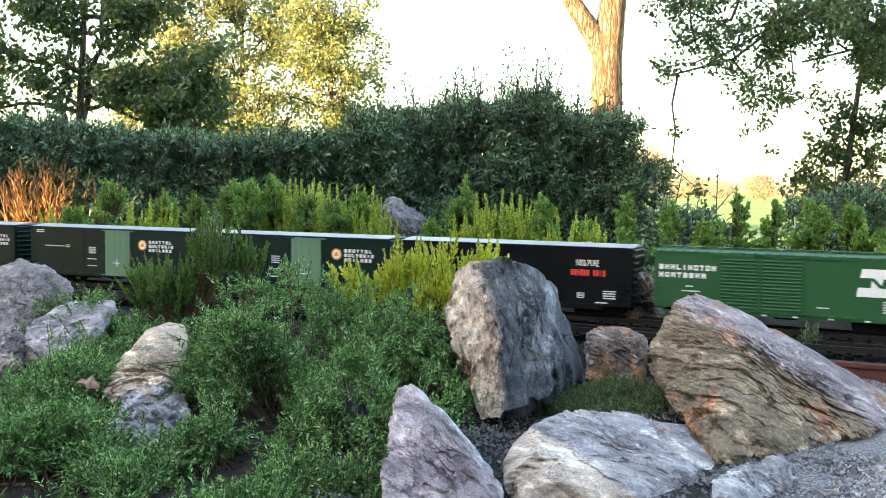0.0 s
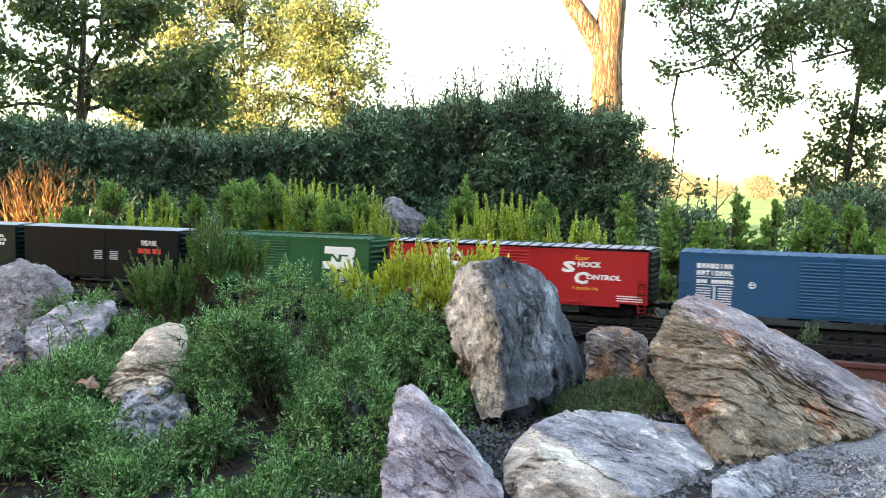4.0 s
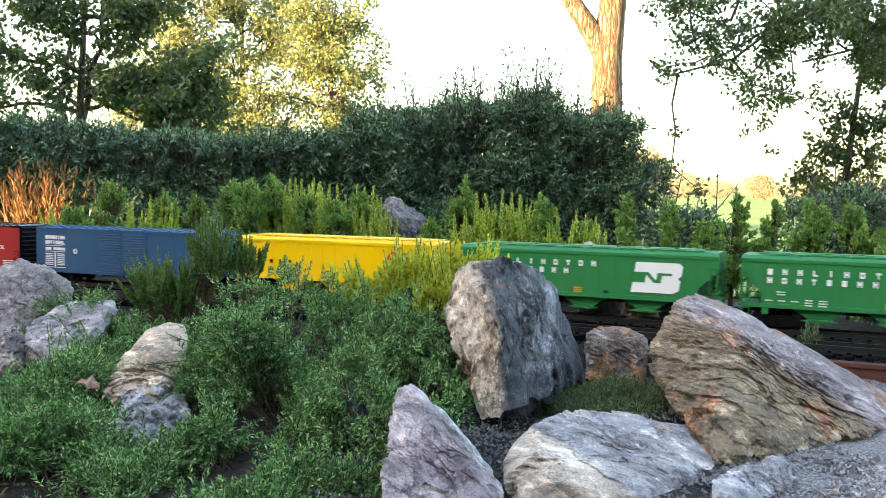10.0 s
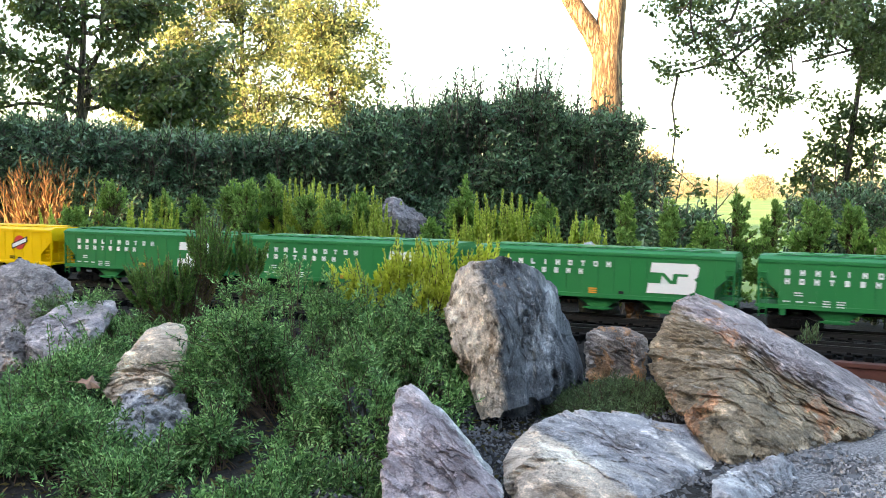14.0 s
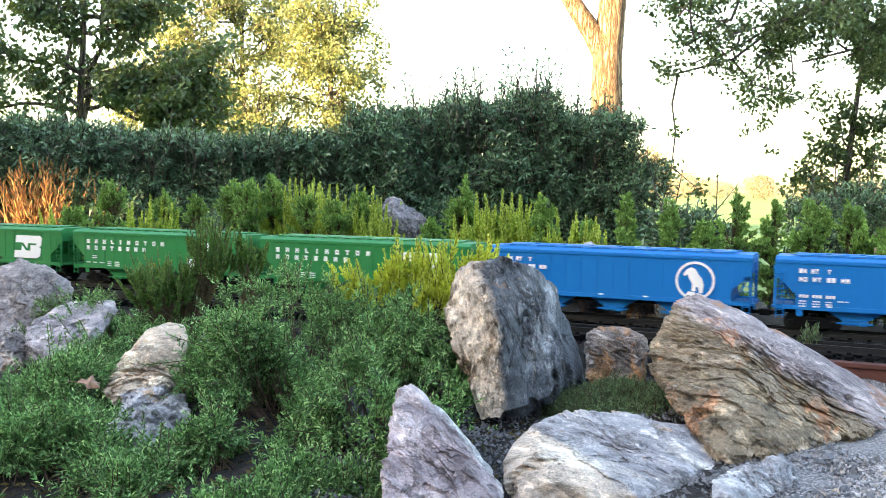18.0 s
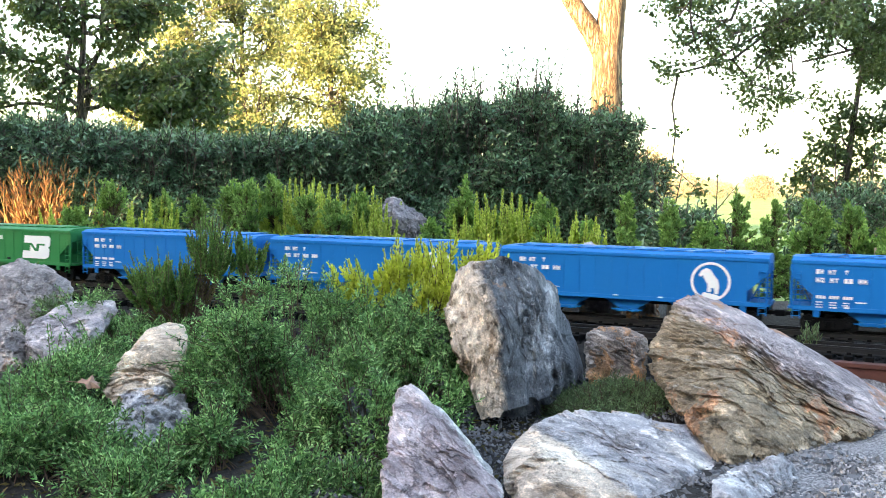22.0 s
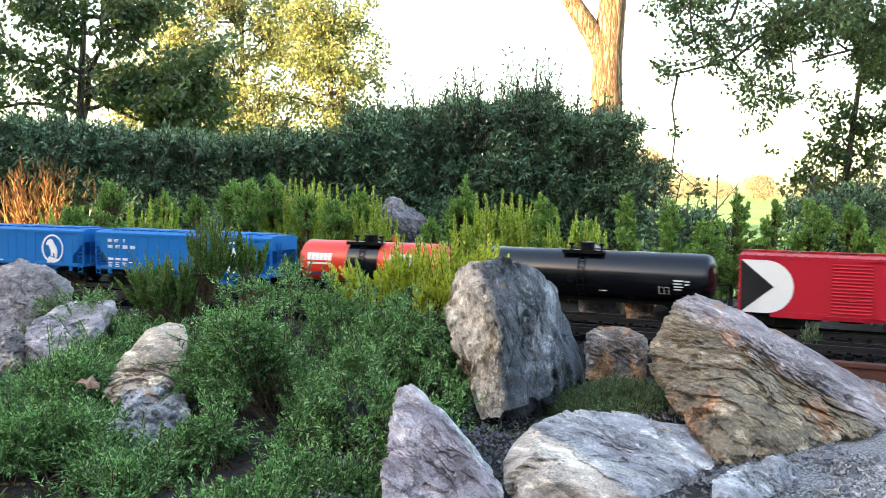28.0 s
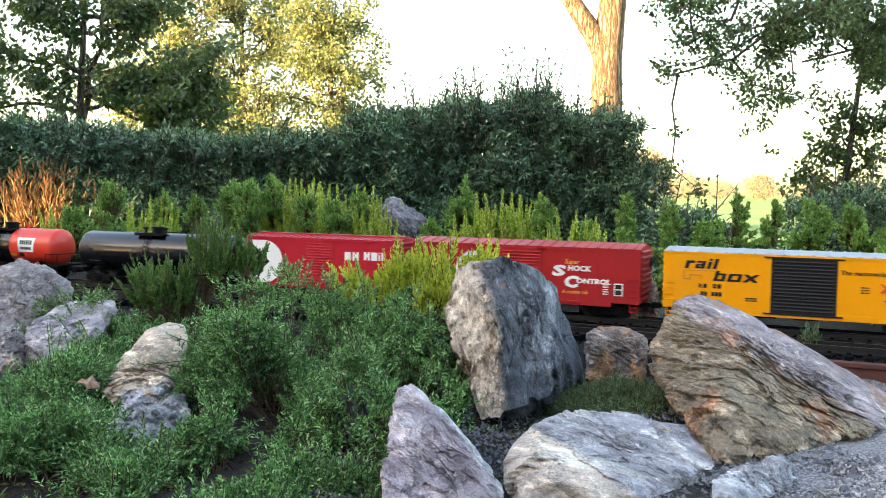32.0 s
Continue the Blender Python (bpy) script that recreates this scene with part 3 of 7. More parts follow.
def rib_mesh(paint, length, r):
    """A rounded rib along x, shared by all alike."""
    key = (paint.name, round(length, 4), r)
    if key not in ribs_made:
        bm = bmesh.new()
        bar(bm, (-length / 2, 0, 0), (length / 2, 0, 0), r, 8)
        me = bpy.data.meshes.new("rib")
        bm.to_mesh(me)
        bm.free()
        me.materials.append(paint)
        ribs_made[key] = me
    return ribs_made[key]


ribs_made = {}


def boxcar(label, front, seconds, paint, roof, doors, ends=None, eave=0.138, ribs=0, roof_ribs=14, width=0.104, floor=0.031, catwalk=False, trim=None, ladders=4, ribbed_roof=True, front_irons=True, rise=0.0085, rib_paint=None):
    car, length = start_car("boxcar", label, front, seconds, "boxcar")
    h, w, ends = length / 2, width / 2, ends or paint
    bm = bmesh.new()
    box(bm, -h, h, -w, w, floor, eave, 0.0012)
    part("body", bm, paint, car)
    # pressed ends with rounded ribs
    for s in (-1, 1):
        bm = bmesh.new()
        box(bm, *sorted((s * (h - 0.001), s * (h + 0.0012))), -w, w, floor + 0.002, eave - 0.001, 0.0005)
        end = part("end", bm, ends, car)
        rib = rib_mesh(ends, 2 * w - 0.014, 0.0034)
        n = 9
        for k in range(n):
            z = floor + 0.009 + (eave - floor - 0.016) * k / (n - 1)
            add("end_rib", rib, None, end, m=pose(s * (h + 0.0012), 0, z, 0, 0, 90))
        if s < 0 or front_irons:
            grab_irons(car, s * (h - 0.012), w, [floor + 0.016 + 0.011 * k for k in range(ladders)], 0.015, paint)
        step(car, s * (h - 0.012), w - 0.001, floor + 0.001, paint)
        step(car, s * (h - 0.012), -w + 0.001, floor + 0.001, paint)
    # side sill
    for y in (-w - 0.0006, w - 0.0006):
        bm = bmesh.new()
        box(bm, -h + 0.055, h - 0.055, y, y + 0.0012, floor - 0.007, floor + 0.004, 0.0004)
        part("side_sill", bm, paint, car)
    # vertical side posts or seams
    for y in (-w, w):
        for k in range(ribs):
            x = -h + length * (k + 0.5) / ribs
            if any(h - a1 - 0.004 < x < h - a0 + 0.004 for a0, a1, *_ in doors):
                continue
            bm = bmesh.new()
            box(bm, x - 0.0011, x + 0.0011, y - 0.0009, y + 0.0009, floor + 0.002, eave - 0.004)
            part("side_post", bm, trim or paint, car)
        bm = bmesh.new()
        box(bm, -h + 0.001, h - 0.001, y - 0.0014, y + 0.0014, eave - 0.005, eave - 0.0005, 0.0005)
        part("eave_trim", bm, trim or paint, car)
    # roof: shallow gable with cross ribs
    bm = bmesh.new()
    peak = eave + rise
    for y0, z0, y1, z1 in ((-w - 0.0015, eave - 0.0005, 0, peak), (0, peak, w + 0.0015, eave - 0.0005)):
        vs = [bm.verts.new(c) for c in ((-h - 0.001, y0, z0), (h + 0.001, y0, z0), (h + 0.001, y1, z1), (-h - 0.001, y1, z1))]
        bm.faces.new(vs)
    vs = [bm.verts.new(c) for c in ((-h - 0.001, -w - 0.0015, eave - 0.0008), (h + 0.001, -w - 0.0015, eave - 0.0008), (h + 0.001, w + 0.0015, eave - 0.0008), (-h - 0.001, w + 0.0015, eave - 0.0008))]
    bm.faces.new(vs[::-1])
    for s in (-1, 1):
        vs = [bm.verts.new(c) for c in ((s * (h + 0.001), -w - 0.0015, eave - 0.0007), (s * (h + 0.001), w + 0.0015, eave - 0.0007), (s * (h + 0.001), 0, peak))]
        bm.faces.new(vs if s > 0 else vs[::-1])
    part("roof", bm, roof, car)
    if ribbed_roof:
        for k in range(roof_ribs):
            x = -h + length * (k + 0.5) / roof_ribs
            bm = bmesh.new()
            for s in (-1, 1):
                bar(bm, (x, s * (w + 0.0012), eave + 0.0002), (x, 0, peak + 0.0002), 0.0016, 6)
            part("roof_rib", bm, rib_paint or roof, car)
    if catwalk:
        bm = bmesh.new()
        for y in (-0.008, -0.0025, 0.003):
            box(bm, -h - 0.004, h + 0.004, y, y + 0.0048, peak + 0.0015, peak + 0.003)
        part("roof_walk", bm, roof, car)
    for a0, a1, style, dpaint in doors:
        for y in (-1, 1):
            door(car, length, a0, a1, style, dpaint, w, y, floor, eave)
    bm = bmesh.new()
    box(bm, -h + 0.006, h - 0.006, -0.007, 0.007, floor - 0.010, floor)
    for k in range(7):
        x = -h + length * (k + 1) / 8
        box(bm, x - 0.0015, x + 0.0015, -w + 0.006, w - 0.006, floor - 0.006, floor)
    box(bm, -0.02, 0.02, 0.012, 0.03, floor - 0.013, floor, 0.003)
    bar(bm, (0.05, 0.02, floor - 0.008), (0.09, 0.02, floor - 0.008), 0.006, 10)
    part("underframe", bm, M["black_plastic"], car)
    bm = bmesh.new()
    bar(bm, (-h - 0.006, -0.02, eave - 0.03), (-h - 0.0075, -0.02, eave - 0.03), 0.010, 14)
    bar(bm, (-h, -0.02, eave - 0.03), (-h - 0.006, -0.02, eave - 0.03), 0.0015, 6)
    part("brake_wheel", bm, M["black_plastic"], car)
    running_gear(car, length)
    return car, length, w


def door(car, length, a0, a1, style, paint, w, s, floor, eave):
    """A sliding door: flat panel, louvred ribs or a framed plug door."""
    x0, x1 = length / 2 - a1, length / 2 - a0
    y = s * w
    z0, z1 = floor + 0.001, eave - 0.007
    bm = bmesh.new()
    thick = 0.0005 if style == "plain" else 0.0016
    box(bm, x0, x1, *sorted((y - s * 0.0005, y + s * thick)), z0, z1, 0.0002)
    out = y + s * thick
    if style == "ribbed":
        pass
    elif style == "grid":
        for k in range(4):
            x = x0 + (x1 - x0) * (k + 0.5) / 4
            bar(bm, (x, out, z0 + 0.002), (x, out, z1 - 0.002), 0.0011, 5)
        for k in range(3):
            z = z0 + (z1 - z0) * (0.16 + 0.34 * k)
            box(bm, x0 + 0.002, x1 - 0.002, *sorted((out, out + s * 0.0008)), z - 0.001, z + 0.001)
    else:
        for x in (x0 + 0.0012, x1 - 0.0012):
            box(bm, x - 0.0012, x + 0.0012, *sorted((out, out + s * 0.0005)), z0, z1)
    dr = part("door", bm, paint, car)
    if style == "ribbed":
        rib = rib_mesh(paint, x1 - x0 - 0.008, 0.0019)
        for k in range(15):
            add("door_rib", rib, None, dr, m=pose((x0 + x1) / 2, out, z0 + 0.006 + (z1 - z0 - 0.012) * k / 14))
    for low in (z1, z0 - 0.003):
        bm = bmesh.new()
        box(bm, x0 - 0.012, x1 + 0.012, *sorted((y, y + s * 0.0026)), low, low + 0.003)
        part("door_track", bm, paint, dr)
    if style in ("ribbed", "grid"):
        bm = bmesh.new()
        bar(bm, ((x0 + x1) / 2 - 0.01, out + s * 0.0026, floor + 0.03), ((x0 + x1) / 2 + 0.012, out + s * 0.0026, floor + 0.03), 0.0009, 5)
        bar(bm, ((x0 + x1) / 2, out + s * 0.002, floor + 0.022), ((x0 + x1) / 2, out + s * 0.002, floor + 0.04), 0.0009, 5)
        part("door_handle", bm, M["white"] if style == "grid" else paint, dr)


def small_data(car, length, y, spots, material, label="small unreadable lettering"):
    """Short rows of tiny bars: (a, z, width, rows)."""
    r = []
    for a, z, wd, rows in spots:
        for k in range(rows):
            zz = z - k * 0.0046
            q = a
            while q < a + wd:
                e = min(a + wd, q + rng.uniform(0.003, 0.007))
                r.append((q, e, zz, zz + 0.0022))
                q = e + 0.0014
    tagged(strips(car, length, y, r, material, "small_print", label), kind="stuff")


def bc_boxcar(front, seconds):
    car, length, w = boxcar("dark green boxcar with a silver roof and a pale green door", front, seconds, M["dark_green"], M["roof_silver"],
                            [(0.176, 0.246, "plain", M["dark_green"]), (0.249, 0.326, "grid", M["door_green"])], eave=0.141, ribs=0, ribbed_roof=False, floor=0.026, rise=0.005)
    ring_mark(car, length, w, 0.366, 0.103, 0.0125, 0.0095, M["soft_orange"], "emblem", "orange ring emblem")
    plate(car, length, w, ring(0.0094, 0, 0.366, 0.103), M["white"], "emblem_disc", "cream disc of the emblem")
    plate(car, length, w, [(0.360, 0.099), (0.372, 0.099), (0.369, 0.108), (0.363, 0.108)], M["soft_orange"], "emblem_figure", thick=0.0009)
    letter_blocks(car, length, w, 0.386, 0.1075, 0.0075, "xnottxl", M["white"], 0.0102, "white lettering drawn as blocks")
    letter_blocks(car, length, w, 0.386, 0.0975, 0.0075, "xoltmnix", M["white"], 0.0095, "white lettering drawn as blocks")
    letter_blocks(car, length, w, 0.386, 0.0875, 0.0075, "nxilnxx", M["white"], 0.0102, "white lettering drawn as blocks")
    small_data(car, length, w, [(0.048, 0.091, 0.065, 1), (0.12, 0.094, 0.012, 2), (0.196, 0.091, 0.022, 4), (0.19, 0.062, 0.03, 1), (0.19, 0.045, 0.03, 1), (0.275, 0.083, 0.022, 3), (0.02, 0.13, 0.026, 2)], M["white"])


def juice_boxcar(front, seconds):
    car, length, w = boxcar("black boxcar with a silver roof and red and white lettering", front, seconds, M["black_car"], M["roof_silver"],
                            [(0.18, 0.27, "plain", M["black_car"])], eave=0.141, ribbed_roof=False, floor=0.024, rise=0.005)
    words(car, length, w, 0.383, 0.1025, 0.0125, "100% PURE", M["white"], "white lettering", stretch=0.56)
    letter_blocks(car, length, w, 0.374, 0.083, 0.0120, "xxnxxx xxix", M["mark_red"], 0.0064, "red lettering drawn as blocks")
    strips(car, length, w, [(0.388, 0.401, 0.0385, 0.0400), (0.388, 0.401, 0.0475, 0.049), (0.388, 0.3895, 0.04, 0.0475), (0.3995, 0.401, 0.04, 0.0475), (0.391, 0.398, 0.043, 0.045)], M["white"], "stencil")
    small_data(car, length, w, [(0.440, 0.053, 0.024, 4), (0.425, 0.030, 0.025, 1), (0.235, 0.083, 0.025, 5), (0.285, 0.083, 0.025, 5)], M["white"])


def bn_mark(car, length, y, a, z, sc, paint):
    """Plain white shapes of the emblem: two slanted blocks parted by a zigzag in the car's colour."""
    s = 0.16

    def tr(pts):
        return [(a + sc * (p + s * q), z + sc * q) for p, q in pts]
    plate(car, length, y, tr([(0, 0), (1.36, 0), (1.54, 0.1), (1.54, 0.42), (1.44, 0.5), (0.25, 0.5), (0.25, 0.33), (0.0, 0.33)]), M["white"], "emblem", "white slanted emblem block")
    plate(car, length, y, tr([(0.0, 0.68), (0.25, 0.68), (0.25, 0.5), (1.44, 0.5), (1.54, 0.58), (1.54, 0.9), (1.4, 1.0), (0.0, 1.0)]), M["white"], "emblem", "white slanted emblem block")
    for pts in ([(0.20, 0.33), (0.40, 0.33), (0.40, 0.68), (0.20, 0.68)], [(0.30, 0.68), (0.46, 0.68), (0.86, 0.33), (0.70, 0.33)], [(0.76, 0.33), (0.92, 0.33), (0.92, 0.66), (0.76, 0.66)], [(0.84, 0.58), (1.24, 0.58), (1.24, 0.66), (0.84, 0.66)]):
        plate(car, length, y, tr(pts), paint, "emblem_line", thick=0.0009)


def bn_boxcar(front, seconds):
    car, length, w = boxcar("green boxcar with ribbed double doors and white lettering", front, seconds, M["box_green"], M["box_green"],
                            [(0.118, 0.190, "ribbed", M["box_green"]), (0.192, 0.266, "ribbed", M["box_green"]), (0.268, 0.348, "plain", M["box_green"])], eave=0.139, roof_ribs=22, catwalk=True, rise=0.004)
    letter_blocks(car, length, w, 0.007, 0.1035, 0.0098, "xnnlinoton", M["white"], 0.0108, "white lettering drawn as blocks")
    letter_blocks(car, length, w, 0.007, 0.0885, 0.0098, "nontxxnn", M["white"], 0.0113, "white lettering drawn as blocks")
    bn_mark(car, length, w, 0.354, 0.070, 0.0495, M["box_green"])
    small_data(car, length, w, [(0.058, 0.072, 0.014, 1), (0.05, 0.063, 0.035, 1), (0.14, 0.078, 0.03, 3), (0.215, 0.076, 0.03, 3), (0.29, 0.045, 0.02, 1), (0.398, 0.061, 0.012, 5), (0.416, 0.061, 0.012, 5), (0.434, 0.06, 0.012, 1)], M["white"])
    for a in (0.196, 0.25, 0.31, 0.37):
        strips(car, length, w, [(a, a + 0.009, 0.025, 0.028)], M["white"], "stripe")


def cross_mark(car, length, y, a, z, r, field):
    """White ring and cross on a field, a pale band with lettering blocks over it."""
    ring_mark(car, length, y, a, z, r, r * 0.84, M["white"], "emblem_ring", "white ring emblem")
    c = r * 0.30
    plate(car, length, y, [(a - c, z - r * 0.9), (a + c, z - r * 0.9), (a + c, z + r * 0.9), (a - c, z + r * 0.9)], M["white"], "emblem_cross", "white cross of the emblem")
    plate(car, length, y, [(a - r * 0.92, z - c), (a + r * 0.92, z - c), (a + r * 0.92, z + c), (a - r * 0.92, z + c)], M["white"], "emblem_cross", "white cross of the emblem", 0.0007)
    letter_blocks(car, length, y + 0.0006, a - r * 0.86, z - r * 0.16, r * 0.34, "xnntn lx", field, r * 0.222, "red lettering drawn as blocks")


def shock_words(car, length, w, a, z):
    words(car, length, w, a + 0.022, z + 0.034, 0.0090, "Super", M["soft_orange"], "orange script lettering", 0.25)
    words(car, length, w, a - 0.003, z + 0.010, 0.0200, "S", M["white"], "white lettering", 0.1, stretch=1.9, heavy=0.07)
    words(car, length, w, a + 0.0285, z + 0.0205, 0.0100, "HOCK", M["white"], "white lettering", 0.1, stretch=1.12, heavy=0.06)
    words(car, length, w, a + 0.0215, z - 0.012, 0.0215, "C", M["white"], "white lettering", 0.1, stretch=1.3, heavy=0.07)
    words(car, length, w, a + 0.0465, z - 0.0035, 0.0092, "ONTROL", M["white"], "white lettering", 0.1, stretch=1.28, heavy=0.06)
    words(car, length, w, a + 0.018, z - 0.025, 0.0072, "A smoother ride", M["soft_orange"], "orange script lettering", 0.25, stretch=0.76)


def sf_boxcar(front, seconds):
    car, length, w = boxcar("red boxcar with black ends and a white cross emblem", front, seconds, M["red"], M["roof_silver"],
                            [(0.231, 0.321, "ribbed", M["red"]), (0.323, 0.42, "plain", M["red"])], ends=M["black_car"], eave=0.139, roof_ribs=24, trim=M["black_car"], rise=0.0035, rib_paint=M["black_car"])
    cross_mark(car, length, w, 0.141, 0.0885, 0.0405, M["red"])
    letter_blocks(car, length, w, 0.024, 0.0635, 0.0105, "nt xf", M["white"], 0.0112, "white lettering drawn as blocks")
    small_data(car, length, w, [(0.024, 0.056, 0.022, 1), (0.05, 0.056, 0.024, 1), (0.024, 0.048, 0.014, 3), (0.054, 0.048, 0.016, 3), (0.08, 0.053, 0.024, 2), (0.262, 0.052, 0.03, 1), (0.275, 0.045, 0.006, 3), (0.50, 0.045, 0.05, 3)], M["white"])
    shock_words(car, length, w, 0.391, 0.080)
    for a in (0.004, length - 0.019):
        strips(car, length, w, [(a, a + 0.0015, 0.033, 0.072), (a + 0.0125, a + 0.014, 0.033, 0.072), (a, a + 0.014, 0.05, 0.052), (a, a + 0.014, 0.070, 0.072)], M["black_car"], "corner_frame")
    ring_mark(car, length, w, 0.212, 0.040, 0.004, 0.0022, M["white"], "stencil")
    ring_mark(car, length, w, 0.372, 0.044, 0.004, 0.0022, M["white"], "stencil")


def cn_boxcar(front, seconds):
    car, length, w = boxcar("slate blue boxcar with ribbed doors and white lettering", front, seconds, M["slate_blue"], M["slate_blue"],
                            [(0.209, 0.283, "ribbed", M["slate_blue"]), (0.285, 0.360, "ribbed", M["slate_blue"]), (0.363, 0.445, "plain", M["slate_blue"])], eave=0.138, roof_ribs=22, rise=0.004)
    letter_blocks(car, length, w, 0.031, 0.1085, 0.0092, "xnnxoinn", M["white"], 0.0083, "white lettering drawn as blocks")
    letter_blocks(car, length, w, 0.031, 0.0955, 0.0092, "nntionnl", M["white"], 0.0083, "white lettering drawn as blocks")
    strips(car, length, w, [(0.031, 0.098, 0.0915, 0.0927), (0.031, 0.098, 0.0765, 0.0777), (0.031, 0.098, 0.036, 0.0372), (0.062, 0.065, 0.038, 0.075)], M["white"], "stripe")
    letter_blocks(car, length, w, 0.031, 0.0805, 0.0070, "xnx xxxxxx", M["white"], 0.0067, "small unreadable lettering")
    small_data(car, length, w, [(0.031, 0.070, 0.026, 7), (0.071, 0.070, 0.024, 7), (0.127, 0.08, 0.01, 2)], M["white"])
    ring_mark(car, length, w, 0.131, 0.080, 0.0066, 0.0050, M["white"], "stencil")


def hopper(label, front, seconds, paint, marks):
    """Covered hopper: chamfered roof, posted sides, sloped end sheets, bays and outlets below."""
    car, length = start_car("hopper_car", label, front, seconds, "hopper car")
    h, w = length / 2, 0.053
    top, sill = 0.131, 0.045
    cut = 0.038
    out = [(-h, top), (h, top), (h, top - 0.028), (h - cut, 0.068), (h - cut, sill), (-h + cut, sill), (-h + cut, 0.068), (-h, top - 0.028)]
    bm = bmesh.new()
    prism(bm, out, -w, w)
    part("body", bm, paint, car)
    bm = bmesh.new()
    vs = []
    for x in (-h + 0.001, h - 0.001):
        vs.append([bm.verts.new((x, y, z)) for y, z in ((-w - 0.001, top), (-w + 0.012, top + 0.0055), (w - 0.012, top + 0.0055), (w + 0.001, top))])
    for k in range(3):
        bm.faces.new((vs[0][k], vs[1][k], vs[1][k + 1], vs[0][k + 1]))
    bm.faces.new(vs[0])
    bm.faces.new(vs[1][::-1])
    bm.faces.new((vs[0][3], vs[1][3], vs[1][0], vs[0][0]))
    bmesh.ops.recalc_face_normals(bm, faces=bm.faces)
    part("roof", bm, paint, car)
    # roof walks along both edges and the loading hatches
    for y in (-0.031, 0.031):
        bm = bmesh.new()
        box(bm, -h + 0.03, h - 0.03, y - 0.0075, y + 0.0075, top + 0.0072, top + 0.0088)
        for k in range(16):
            x = -h + 0.045 + (length - 0.09) * k / 15
            box(bm, x - 0.001, x + 0.001, y - 0.0085, y + 0.0085, top + 0.0045, top + 0.0073)
        part("roof_walk", bm, paint, car)
    for k in range(8):
        x = -h + 0.06 + (length - 0.12) * k / 7
        bm = bmesh.new()
        box(bm, x - 0.024, x + 0.024, -0.013, 0.013, top + 0.005, top + 0.0095, 0.0015)
        part("hatch", bm, paint, car)
    # side posts
    n = 15
    for s in (-1, 1):
        for k in range(n):
            x = -h + cut + (length - 2 * cut) * k / (n - 1)
            bm = bmesh.new()
            box(bm, x - 0.0012, x + 0.0012, *sorted((s * w, s * (w + 0.0011))), sill + 0.004, top - 0.006, 0.0003)
            part("side_post", bm, paint, car)
        bm = bmesh.new()
        box(bm, -h, h, *sorted((s * (w - 0.001), s * (w + 0.0022))), top - 0.0065, top - 0.0005, 0.0006)
        part("top_chord", bm, paint, car)
        bm = bmesh.new()
        box(bm, -h + 0.002, h - 0.002, *sorted((s * (w - 0.003), s * (w + 0.0018))), sill - 0.004, sill + 0.004, 0.0006)
        part("side_sill", bm, paint, car)
    # end frames: posts, platform, ladders
    for e in (-1, 1):
        bm = bmesh.new()
        for s in (-1, 1):
            box(bm, *sorted((e * (h - 0.0005), e * (h - 0.004))), *sorted((s * w, s * (w - 0.004))), sill, top - 0.028)
        box(bm, *sorted((e * (h + 0.004), e * (h - cut))), -w + 0.004, w - 0.004, sill - 0.003, sill + 0.001)
        box(bm, *sorted((e * h, e * (h - cut))), -0.006, 0.006, sill - 0.014, sill - 0.003)
        part("end_frame", bm, paint, car)
        for s in (-0.6, 0.6):
            bm = bmesh.new()
            bar(bm, (e * (h - cut + 0.001), s * w, sill), (e * (h - 0.012), s * w, top - 0.04), 0.0012, 5)
            part("brace", bm, paint, car)
        for s in (-1, 1):
            ladder(car, e * (h - 0.010), s * (w + 0.002), sill - 0.020, top - 0.020, 0.013, 9, paint)
            bm = bmesh.new()
            box(bm, *sorted((e * (h - cut - 0.001), e * (h - cut - 0.012))), *sorted((s * w, s * (w - 0.003))), sill - 0.016, sill - 0.003, 0.001)
            part("jacking_pad", bm, paint, car)
        ladder(car, e * (h + 0.002), w * 0.45, sill, top - 0.01, 0.016, 9, paint, across=True)
    # three bays with outlets
    span = length - 2 * cut - 0.13
    for k in range(3):
        x = (k - 1) * span / 2.55
        bm = bmesh.new()
        prism(bm, [(x - 0.056, sill), (x + 0.056, sill), (x + 0.017, 0.022), (x - 0.017, 0.022)], -w + 0.014, w - 0.014)
        bay = part("bay", bm, paint, car)
        bm = bmesh.new()
        box(bm, x - 0.021, x + 0.021, -w + 0.008, w - 0.008, 0.0165, 0.0225, 0.001)
        bar(bm, (x - 0.03, w - 0.008, 0.020), (x + 0.03, w - 0.008, 0.020), 0.0016, 6)
        bar(bm, (x - 0.012, w - 0.012, 0.0195), (x - 0.012, w - 0.001, 0.0195), 0.003, 8)
        part("outlet", bm, paint, bay)
    bm = bmesh.new()
    box(bm, -h + 0.002, h - 0.002, -0.008, 0.008, 0.030, 0.0445)
    part("centre_sill", bm, M["black_plastic"], car)
    running_gear(car, length, 0.066)
    marks(car, length, w + 0.0011)
    return car


